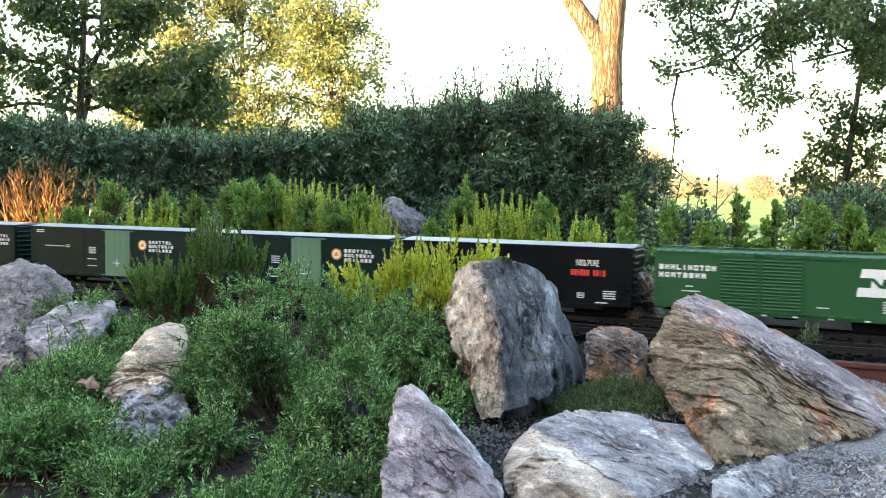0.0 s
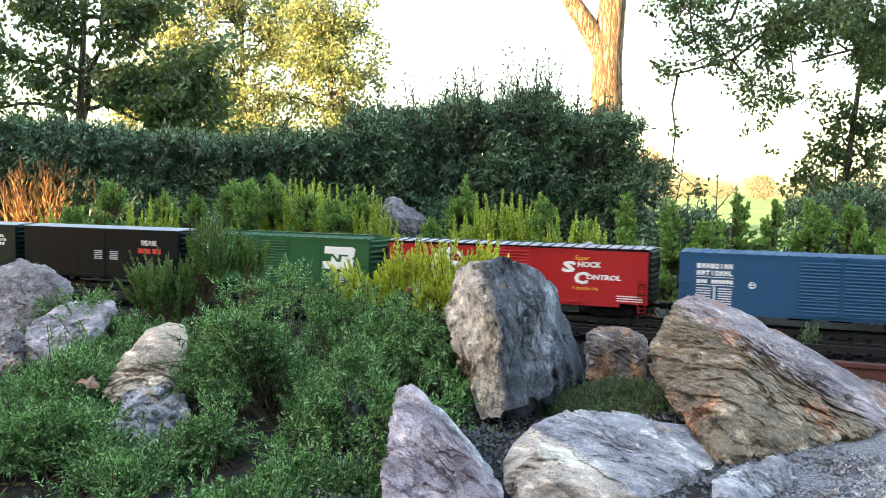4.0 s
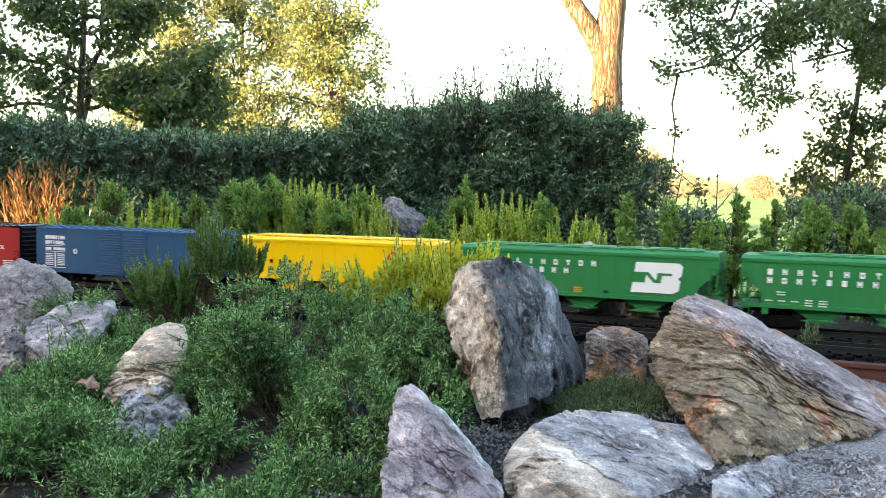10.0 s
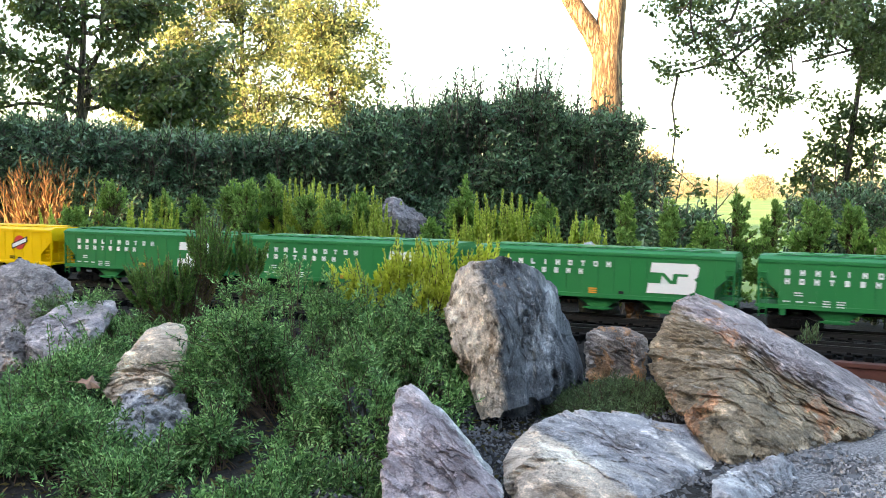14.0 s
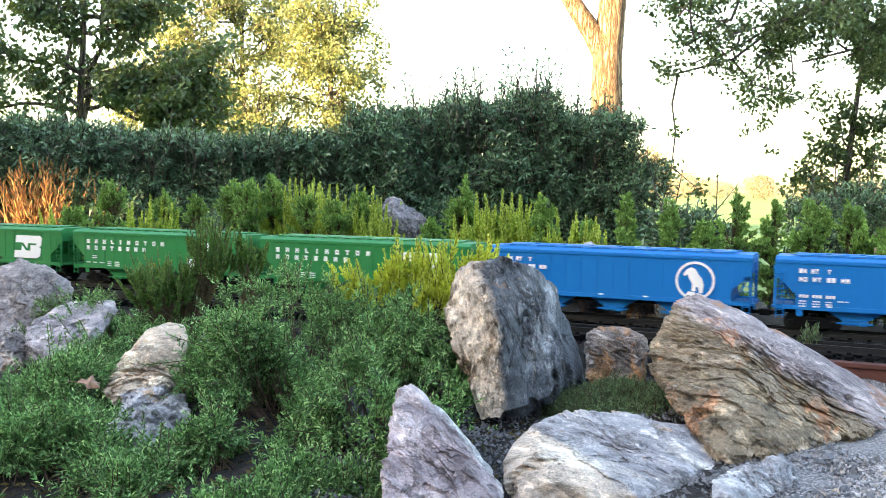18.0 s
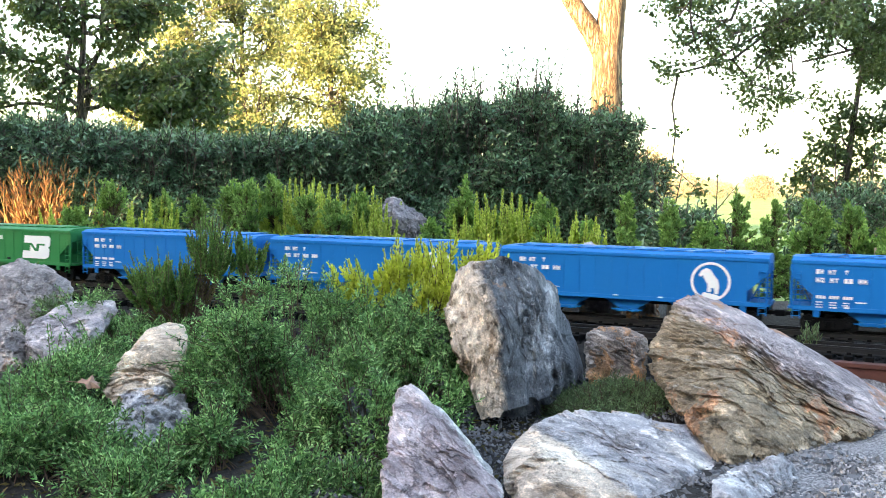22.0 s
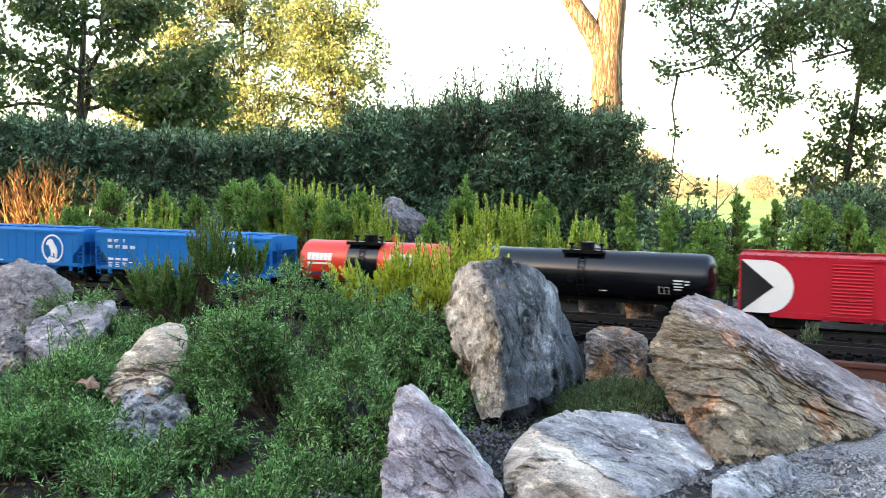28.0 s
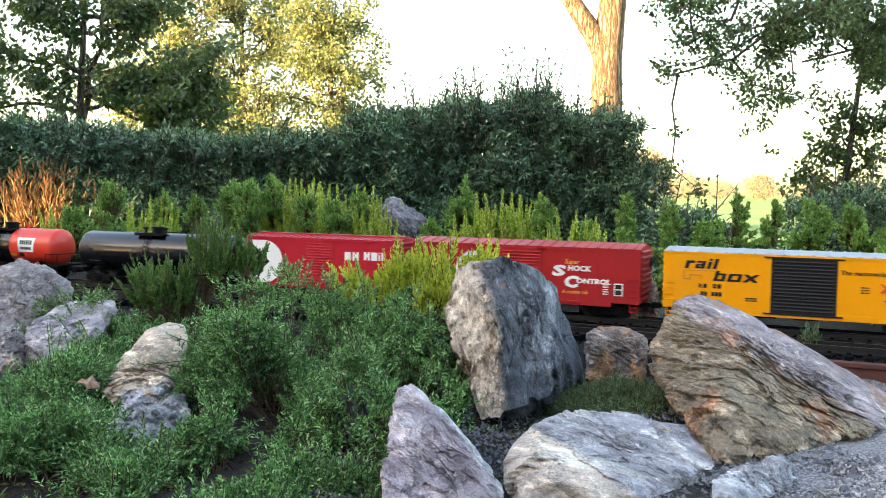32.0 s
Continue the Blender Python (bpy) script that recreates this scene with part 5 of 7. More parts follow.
def boulder(at, corners, material, label, seed, strata=(0.3, 0.2, 1.0), layer=0.016, rough=0.009, crisp=400, sub=6, ledge=0.6, sink=0.02, chips=12, plates=26, steps=8, bite=0.07, breaks=(), hackle=1.0, footing=0.3, tuck=0.94, name="boulder"):
    """A broken rock: facets between its corners (millimetres), beds broken off along its strata, tilted plates, cracks and hackly relief.
    breaks: (point in millimetres, two directions), a wedge that has broken away."""
    c = np.array([float(q) for q in corners.split()]).reshape(-1, 3) / 1000
    low = c[c[:, 2] < c[:, 2].min() + footing * np.ptp(c[:, 2])]
    foot = low.copy()
    foot[:, 2] = np.minimum(low[:, 2] - 0.01, height(foot[:, 0] + at[0], foot[:, 1] + at[1]) - at[2] - sink)
    c = np.vstack((c, foot * (tuck, tuck, 1)))
    nrm, dist = hull_planes(c)
    mid = c.mean(0)
    gen = np.random.default_rng(seed)
    s = np.array(Vector(strata).normalized())
    # chipped edges: extra flat breaks just inside the corners
    cut = norm_rows(gen.normal(0, 1, (chips, 3)))
    reach = ((c - mid) @ cut.T).max(0)
    nrm = np.vstack((nrm, cut))
    dist = np.concatenate((dist, reach * gen.uniform(0.93, 0.985, chips)))
    ball, faces = BALLS[sub]
    # more of the mesh where the rock shows: above and towards the garden path
    ball = norm_rows(ball + 0.45 * np.array((0.0, -0.87, 0.5)))
    q = np.maximum(ball @ nrm.T, 0) / np.maximum(dist, 1e-4)
    top = q.max(1)
    r = 1 / (top * ((q / top[:, None]) ** crisp).sum(1) ** (1 / crisp))
    size = float(np.median(r))
    ragged = fbm(ball * r[:, None] * 34, 3, seed + 60) * 0.0035
    # beds that have broken away along the strata
    wedges = [(np.array(a) / 1000 - mid, np.array(n1, float), np.array(n2, float)) for a, n1, n2 in breaks]
    for k in range(steps):
        u = ball[gen.integers(0, len(ball))]
        a = u / (u @ nrm.T / dist).max() * (1 - bite * gen.uniform(0.25, 1.0))
        n1 = s * np.sign(a @ s) + gen.normal(0, 0.10, 3)
        n2 = norm_rows((u - (u @ s) * s)[None])[0] + gen.normal(0, 0.35, 3)
        wedges.append((a, n1, n2))
    for k, (a, n1, n2) in enumerate(wedges):
        n1, n2 = n1 / np.linalg.norm(n1), n2 / np.linalg.norm(n2)
        d1, d2 = a @ n1, a @ n2
        if d1 < 0.15 * size or d2 < 0.15 * size:
            continue
        a1, a2 = ball @ n1, ball @ n2
        inside = (a1 > 1e-3) & (a2 > 1e-3)
        start = np.maximum((d1 + ragged) / np.maximum(a1, 1e-3), (d2 + ragged) / np.maximum(a2, 1e-3))
        n3 = np.cross(n1, n2)
        across = np.abs((ball * start[:, None]) @ n3 - a @ n3) + ragged * 2
        wide = size * (9.0 if k < len(breaks) else gen.uniform(0.18, 0.5))
        r = np.where(inside & (across < wide), np.minimum(r, start), r)
    p = ball * r[:, None]
    out = ball
    # broken plates, large and small: every plate lies a little in, out and askew, with a crack round it
    d = np.zeros(len(p))
    wob = np.c_[fbm(p * 30, 4, seed), fbm(p * 30, 4, seed + 40), fbm(p * 30, 4, seed + 50)]
    for count, far, lean, crack in ((plates, 0.30, 0.05, 0.45), (plates * 9, 0.16, 0.20, 0.0)):
        seeds = p[gen.integers(0, len(p), count)]
        w = p + wob * (0.016 if crack else 0.006)
        k, gap = nearest(w + (w @ s)[:, None] * s * 1.6, seeds + (seeds @ s)[:, None] * s * 1.6)
        tilt = gen.normal(0, lean, (count, 3))
        d += rough * far * gen.normal(0, 1, count)[k] + np.clip(((p - seeds[k]) * tilt[k]).sum(1), -0.005, 0.005)
        if crack:
            open_here = smooth_noise(p * 16, seed + 70) > 0.05
            d -= rough * crack * open_here * np.clip(1 - gap / 0.0022, 0, 1)
    # ledges: slabs of uneven thickness step in and out along the strata
    along = p @ s + 0.010 * fbm(p * 14, 4, seed) + 0.0016 * wob[:, 0]
    side = np.clip(1.15 - np.abs(out @ s), 0, 1)
    for lay, amp in ((layer, 0.8), (layer * 0.41, 0.45), (layer * 0.17, 0.2)):
        band = np.floor(along / lay)
        part_in = along / lay - band
        step_in = smooth_noise(np.c_[band * 7.31, band * 0 + seed, band * 3.1], seed + 5)
        where = np.clip(0.1 + 1.7 * smooth_noise(p * 20 + band[:, None] * 0.7, seed + 3), 0, 1)
        d += rough * amp * side * where * (step_in + ledge * 1.6 * (0.5 - part_in))
    stretched = p + (p @ s)[:, None] * s * 0.7
    d += rough * 0.15 * fbm(p * 9, 4, seed + 9)
    d += rough * 0.5 * hackle * (0.4 - np.abs(fbm(stretched * 30, 5, seed + 20, 0.6)))
    d += rough * 0.22 * hackle * fbm(stretched * 110, 4, seed + 30, 0.75)
    d = np.clip(d - np.percentile(d, 70), -0.02, 0.004)
    me = mesh_data(name, p + out * d[:, None] + mid, faces)
    ob = add(name, me, material, None, m=Matrix.Translation(at))
    return tagged(ob, label, "rock", "boulders of the rockery")


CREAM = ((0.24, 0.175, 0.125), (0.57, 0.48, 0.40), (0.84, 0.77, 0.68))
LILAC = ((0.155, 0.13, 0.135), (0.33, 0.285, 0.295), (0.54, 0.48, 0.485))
STEEL = ((0.20, 0.20, 0.225), (0.40, 0.40, 0.44), (0.62, 0.61, 0.65))
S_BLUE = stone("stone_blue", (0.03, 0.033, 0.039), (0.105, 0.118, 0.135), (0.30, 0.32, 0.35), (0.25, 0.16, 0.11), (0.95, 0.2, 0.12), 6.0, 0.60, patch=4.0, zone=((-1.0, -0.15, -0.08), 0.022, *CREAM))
# LILAC beyond the plane makes the top face paler than the front
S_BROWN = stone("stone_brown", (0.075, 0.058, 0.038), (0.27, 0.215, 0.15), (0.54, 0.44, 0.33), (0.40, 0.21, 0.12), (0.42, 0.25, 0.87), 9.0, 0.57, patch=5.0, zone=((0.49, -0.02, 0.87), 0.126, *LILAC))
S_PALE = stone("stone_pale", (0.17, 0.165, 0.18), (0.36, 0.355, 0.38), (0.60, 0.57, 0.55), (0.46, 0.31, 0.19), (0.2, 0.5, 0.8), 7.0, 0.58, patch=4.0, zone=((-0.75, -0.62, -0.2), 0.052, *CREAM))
S_PURPLE = stone("stone_purple", (0.175, 0.14, 0.152), (0.34, 0.288, 0.31), (0.53, 0.465, 0.485), (0.36, 0.19, 0.15), (0.7, 0.3, 0.6), 7.0, 0.61, patch=4.0, zone=((1.0, 0.35, 0.25), 0.055, (0.30, 0.30, 0.30), (0.55, 0.55, 0.55), (0.75, 0.75, 0.74)))
S_LILAC = stone("stone_lilac", (0.19, 0.165, 0.175), (0.37, 0.335, 0.355), (0.56, 0.52, 0.53), (0.36, 0.21, 0.16), (0.1, -0.5, 0.85), 7.0, 0.62, patch=4.0)
S_RUST = stone("stone_rust", (0.16, 0.13, 0.115), (0.35, 0.285, 0.25), (0.55, 0.46, 0.40), (0.52, 0.25, 0.11), (0.3, 0.1, 0.9), 7.0, 0.50, patch=6.0)
S_GREY = stone("stone_grey", (0.15, 0.13, 0.125), (0.28, 0.25, 0.25), (0.46, 0.42, 0.41), (0.36, 0.22, 0.15), (0.3, 0.3, 0.8), 7.0, 0.58, patch=4.0)
S_SLATE = stone("stone_slate", (0.07, 0.065, 0.075), (0.17, 0.16, 0.18), (0.30, 0.29, 0.31), (0.22, 0.16, 0.14), (0.5, 0.3, 0.8), 7.0, 0.62, patch=4.0)
S_OCHRE = stone("stone_ochre", (0.24, 0.17, 0.125), (0.50, 0.40, 0.31), (0.74, 0.66, 0.54), (0.56, 0.36, 0.22), (0.2, -0.3, 0.9), 10.0, 0.56, patch=6.0, zone=((0.0, -1.0, -0.3), 0.035, *STEEL))
S_SLAB = stone("stone_slab", (0.18, 0.18, 0.20), (0.37, 0.375, 0.405), (0.56, 0.56, 0.58), (0.46, 0.36, 0.26), (0.2, 0.5, 0.8), 5.0, 0.60, patch=4.0)
S_DARK = stone("stone_dark", (0.03, 0.034, 0.038), (0.075, 0.08, 0.09), (0.14, 0.14, 0.145), (0.10, 0.08, 0.06), (0.5, 0.2, 0.8), 10.0, 0.62)

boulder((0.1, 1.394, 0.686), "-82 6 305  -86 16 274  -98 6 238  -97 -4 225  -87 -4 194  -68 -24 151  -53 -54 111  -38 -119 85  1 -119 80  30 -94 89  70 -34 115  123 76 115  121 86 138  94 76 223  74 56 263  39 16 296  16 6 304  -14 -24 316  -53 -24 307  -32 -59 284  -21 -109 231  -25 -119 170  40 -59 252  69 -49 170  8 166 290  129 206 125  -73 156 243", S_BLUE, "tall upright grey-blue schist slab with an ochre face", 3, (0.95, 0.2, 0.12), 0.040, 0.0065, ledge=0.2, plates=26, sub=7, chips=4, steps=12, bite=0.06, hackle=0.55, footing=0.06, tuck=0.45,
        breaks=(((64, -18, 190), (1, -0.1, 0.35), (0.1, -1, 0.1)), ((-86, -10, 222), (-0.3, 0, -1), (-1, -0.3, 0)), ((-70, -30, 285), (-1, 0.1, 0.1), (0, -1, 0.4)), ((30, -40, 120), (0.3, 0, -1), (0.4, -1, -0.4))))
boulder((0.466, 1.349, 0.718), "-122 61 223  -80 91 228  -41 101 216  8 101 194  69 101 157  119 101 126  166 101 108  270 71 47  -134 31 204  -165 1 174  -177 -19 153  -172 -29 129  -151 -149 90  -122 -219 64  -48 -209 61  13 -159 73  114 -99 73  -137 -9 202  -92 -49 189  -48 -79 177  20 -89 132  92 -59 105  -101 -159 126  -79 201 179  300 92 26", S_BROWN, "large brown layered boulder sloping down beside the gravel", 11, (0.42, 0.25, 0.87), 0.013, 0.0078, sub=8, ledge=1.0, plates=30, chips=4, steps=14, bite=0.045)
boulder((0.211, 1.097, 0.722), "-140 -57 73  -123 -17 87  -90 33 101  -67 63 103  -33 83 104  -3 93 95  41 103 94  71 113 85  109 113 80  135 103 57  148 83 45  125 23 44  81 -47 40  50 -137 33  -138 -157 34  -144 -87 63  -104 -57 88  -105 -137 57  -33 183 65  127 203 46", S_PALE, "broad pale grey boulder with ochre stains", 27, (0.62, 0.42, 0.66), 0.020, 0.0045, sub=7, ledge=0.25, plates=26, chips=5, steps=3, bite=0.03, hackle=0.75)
boulder((-0.007, 1.041, 0.739), "-31 59 135  -46 39 129  -16 79 122  -50 9 103  -48 -31 76  -53 -71 60  -52 -141 27  77 -141 29  77 -71 43  47 -1 57  24 9 72  -15 19 102  10 99 87  44 89 58  -23 199 74", S_PURPLE, "pointed purple-grey boulder beside the groundcover", 31, (0.75, 0.45, 0.45), 0.03, 0.003, sub=7, ledge=0.15, chips=4, steps=4, bite=0.03, hackle=0.7)
boulder((0.296, 1.556, 0.79), "-58 -26 82  -38 4 86  19 14 81  44 14 68  47 -6 46  17 -66 9  -67 -76 7  -67 -46 55  -46 -56 76  15 -46 70  -20 104 66  65 124 38", S_RUST, "small rusty orange and grey boulder by the track", 41, (0.3, 0.1, 0.9), 0.02, 0.0065, sub=6, steps=6)
boulder((0.363, 1.049, 0.733), "-70 -49 60  -32 1 57  36 41 63  55 51 50  49 1 27  20 -69 7  -86 -109 20  -62 -79 51  21 101 0  74 111 5", S_SLAB, "small pale blue-grey stone in the gravel", 53, (0.5, -0.3, 0.8), 0.012, 0.005, sub=6)
boulder((-0.863, 1.956, 0.771), "-120 -6 100  -87 24 145  -27 44 170  -1 44 166  40 34 154  76 24 133  92 14 110  112 -56 80  86 -136 18  8 -156 10  8 -56 119  64 -26 128  -60 -106 45  -154 164 106  10 164 96", S_GREY, "rounded grey boulder in front of the track", 61, (0.5, -0.3, 0.8), 0.03, 0.006)
boulder((-0.666, 1.698, 0.798), "-69 -38 28  -72 -18 39  -71 12 57  -42 62 80  -24 72 84  29 72 85  56 72 87  70 42 67  66 -28 37  30 -78 15  -8 -88 4  57 -38 55  -113 102 6  18 162 60", S_LILAC, "flat-topped pale lilac-grey boulder among groundcover", 71, (0.1, -0.5, 0.85), 0.03, 0.0038, chips=4, steps=5, bite=0.05)
boulder((-0.43, 1.399, 0.691), "-52 121 172  -25 161 182  4 161 179  22 121 162  28 41 138  47 -39 112  60 -129 75  26 -159 63  -24 -89 94  -61 -39 112  -49 -9 138  -45 31 157  0 -19 151  43 -89 124  17 -129 109  -30 261 149  -101 121 114", S_OCHRE, "layered ochre and grey boulder half covered by groundcover", 83, (0.25, 0.35, 0.9), 0.022, 0.0085, sub=7, ledge=0.8)
boulder((-0.104, 2.614, 0.891), "-62 -14 176  -43 -14 185  -19 -4 182  32 -14 137  75 -14 119  85 -34 63  -60 -64 66  -65 -54 123  -16 -84 132  -51 126 179  81 106 87", S_SLATE, "upright slate-grey rock behind the track", 91, (0.6, -0.4, 0.7), 0.03, 0.006, sub=5, chips=4, steps=4)
boulder((0.325, 1.360, 0.775), "-22 8 20  -4 14 26  20 10 22  26 -8 14  10 -20 6  -20 -14 8  -26 0 12", S_RUST, "small ochre stone at the foot of the large boulder", 111, sub=5, rough=0.003)
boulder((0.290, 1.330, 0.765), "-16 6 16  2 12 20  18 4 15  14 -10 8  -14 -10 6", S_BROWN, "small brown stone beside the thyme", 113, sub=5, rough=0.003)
boulder((0.328, 1.999, 0.839), "-36 -19 153  -6 1 158  15 1 146  32 1 105  48 -19 0  -51 -49 3  -46 -49 96  -22 -69 122  5 101 122  58 101 9", S_PALE, "narrow pale upright rock behind the track", 97, (0.9, 0.3, 0.2), 0.02, 0.008, sub=5)
boulder((0.412, 1.951, 0.836), "-34 -21 114  -12 -1 122  17 9 101  35 9 66  34 -31 0  -45 -51 2  -42 -41 81  -17 -71 96  13 99 68  51 99 19", S_RUST, "small orange-stained rock behind the track", 101, (0.9, 0.3, 0.2), 0.02, 0.008, sub=5)
boulder((-0.007, 1.45, 0.797), "-25 0 64  1 20 79  23 30 68  24 -30 0  -23 -50 13  -2 -70 51  6 100 20", S_DARK, "small dark rock under the groundcover", 103, sub=5, rough=0.006)
boulder((-0.112, 1.233, 0.80), "-19 7 31  -2 17 37  20 27 28  21 -33 3  -17 -43 4  6 -63 30  -8 87 0", S_DARK, "small dark slate under the groundcover", 107, sub=5, rough=0.005)
boulder((-0.384, 1.546, 0.83), "-13 4 31  -3 14 44  8 14 30  14 -16 0  -4 -26 1  12 -46 25  -13 54 9", S_SLAB, "small pale stone in the groundcover", 109, sub=5, rough=0.004)
boulder((-0.405, 1.296, 0.727), "-48 -76 25  -46 -46 43  -25 14 76  37 44 84  62 4 61  58 -46 35  20 -96 20  18 -56 68  -32 154 31  -51 104 0", S_SLAB, "blue-grey slab of rock half under groundcover", 127, (0.1, 0.4, 0.9), 0.05, 0.005, sub=5)
boulder((-0.778, 1.694, 0.786), "-45 6 33  -18 26 51  13 26 45  43 -14 27  48 -54 4  -7 -64 0  19 -54 33  -54 126 14", S_GREY, "small grey stone beside a boulder", 131, (0.3, 0.3, 0.8), 0.05, 0.004, sub=5)


# ---------------------------------------------------------------- plants
def frame_of(d):
    """Two vectors across each direction."""
    ref = np.where(np.abs(d[:, 2:3]) < 0.9, (0.0, 0.0, 1.0), (1.0, 0.0, 0.0))
    a = norm_rows(np.cross(d, ref))
    return a, np.cross(d, a)


def leaf_mesh(name, base, way, length, width, fold=0.25, droop=0.0, roll=None):
    """Many small leaves in one mesh: each a folded blade of two triangles pairs."""
    n = len(base)
    a, b = frame_of(way)
    if roll is None:
        roll = rng.uniform(0, math.tau, n)
    side_v = a * np.cos(roll)[:, None] + b * np.sin(roll)[:, None]
    up = np.cross(side_v, way)
    length = np.broadcast_to(length, (n,))[:, None]
    width = np.broadcast_to(width, (n,))[:, None]
    mid = base + way * length * 0.45
    tip = base + way * length - np.array((0, 0, 1.0)) * length * droop
    l = mid + side_v * width * 0.5 + up * width * fold
    r = mid - side_v * width * 0.5 + up * width * fold
    v = np.stack((base, l, tip, r), 1).reshape(-1, 3)
    i = np.arange(n)[:, None] * 4
    f = np.concatenate((i + (0, 2, 1), i + (0, 3, 2)), 1).reshape(-1, 3)
    return mesh_data(name, v, f)


def stem_mesh(name, p, q, r0, r1):
    """Thin three-sided stems from p to q."""
    n = len(p)
    d = norm_rows(q - p)
    a, b = frame_of(d)
    r0 = np.broadcast_to(r0, (n,))[:, None]
    r1 = np.broadcast_to(r1, (n,))[:, None]
    v = []
    for k in range(3):
        w = a * math.cos(k * math.tau / 3) + b * math.sin(k * math.tau / 3)
        v += [p + w * r0, q + w * r1]
    v = np.stack(v, 1).reshape(-1, 3)
    i = np.arange(n)[:, None] * 6
    f = np.concatenate((i + (0, 2, 3, 1), i + (2, 4, 5, 3), i + (4, 0, 1, 5)), 1).reshape(-1, 4)
    return mesh_data(name, v, f)


def sprig_leaves(p, d, length, per, angle=55, start=0.15, closing=20):
    """Leaf bases and ways along shoots that start at p and run along d."""
    n = len(p)
    t = np.linspace(start, 1.0, per)[None, :] + rng.uniform(-0.3, 0.3, (n, per)) / per
    phi = np.arange(per)[None, :] * 2.39996 + rng.uniform(0, math.tau, (n, 1))
    a, b = frame_of(d)
    length = np.broadcast_to(length, (n,))
    base = p[:, None, :] + d[:, None, :] * (length[:, None] * t)[:, :, None]
    ang = np.radians(angle - closing * np.clip(t, 0, 1) + rng.normal(0, 9, (n, per)))
    rad = a[:, None, :] * np.cos(phi)[:, :, None] + b[:, None, :] * np.sin(phi)[:, :, None]
    way = d[:, None, :] * np.cos(ang)[:, :, None] + rad * np.sin(ang)[:, :, None]
    return base.reshape(-1, 3), norm_rows(way.reshape(-1, 3))


def plant(name, at, label, category, group=""):
    ob = new(name)
    ob.location = at
    return tagged(ob, label, category, group)


CLEARINGS = ((-0.195, 1.150, 0.046), (-0.150, 1.120, 0.03), (-0.100, 1.215, 0.036), (-0.140, 1.270, 0.020), (-0.065, 1.330, 0.022))


def groundcover(at, rx, ry, top, count, label, leaf="cover_leaf", size=0.0100, shoot=0.033, per=23, spread=0.8, bumpy=0.75, tuft=6, gaps=True):
    """A low spreading shrub: bundles of arching shoots with whorls of narrow leaves over a mound, dark gaps between."""
    zb = float(height(at[0], at[1]))
    ob = plant("groundcover_shrub", (at[0], at[1], zb), label, "shrub", "groundcover shrubs")
    hgt = top - zb
    n = int(count * 0.95)
    u = rng.uniform(0, 1, n) ** 0.5
    th = rng.uniform(0, math.tau, n)
    edge = 1 + 0.22 * smooth_noise(np.c_[np.cos(th) * 1.8, np.sin(th) * 1.8, th * 0 + at[0] * 9], 5)
    x, y = u * rx * np.cos(th) * edge, u * ry * np.sin(th) * edge
    wx, wy = x + at[0], y + at[1]
    keep = fbm(np.c_[wx * 17, wy * 17, wx * 0], 2, 12) + rng.normal(0, 0.08, n) > (-0.06 if gaps else -9)
    for cx, cy, cr in CLEARINGS:
        keep &= np.hypot(wx - cx, wy - cy) > cr * (1 + 0.35 * smooth_noise(np.c_[wx * 40, wy * 40, wx * 0], 9))
    x, y, u = x[keep], y[keep], u[keep]
    n = len(x)
    gz = height(x + at[0], y + at[1]) - zb
    lump = 1 + bumpy * fbm(np.c_[(x + at[0]) * 13, (y + at[1]) * 13, x * 0], 3, 8)
    z = gz + (hgt * np.sqrt(np.clip(1 - u ** 2.4, 0, 1)) * lump) * rng.uniform(0.6, 1.0, n) ** 0.6
    # each tuft is a bundle of short shoots that spread from one point
    heart = np.c_[x, y, z - shoot * 0.7]
    axis = norm_rows(np.c_[x / rx * 0.5, y / ry * 0.4 - 0.3, 0.75 + 0 * x] + rng.normal(0, 0.32, (n, 3)))
    p = np.repeat(heart, tuft, 0) + rng.normal(0, 0.005, (n * tuft, 3))
    d = norm_rows(np.repeat(axis, tuft, 0) + rng.normal(0, spread * 0.58, (n * tuft, 3)))
    ln = shoot * rng.uniform(0.55, 1.25, n * tuft) * np.where(rng.uniform(0, 1, n * tuft) < 0.12, 1.7, 1.0)
    tipp = p + d * ln[:, None]
    base, way = sprig_leaves(p, d, ln, per, 70, 0.2, 44)
    k = len(base)
    t = np.tile(np.linspace(0, 1, per), n * tuft)
    lm = leaf_mesh("foliage", base, way, size * rng.uniform(0.75, 1.15, k) * (1.05 - 0.35 * t), size * 0.225 * rng.uniform(0.8, 1.2, k), 0.18, 0.1)
    add("foliage", lm, M[leaf], ob)
    root = np.c_[x * 0.55, y * 0.55, height(x * 0.55 + at[0], y * 0.55 + at[1]) - zb]
    tagged(add("stem_mass", stem_mesh("stem_mass", np.vstack((p[::2], root)), np.vstack((tipp[::2], heart)), 0.0008, 0.0005), M["stalk"], ob), kind="stuff")
    return ob


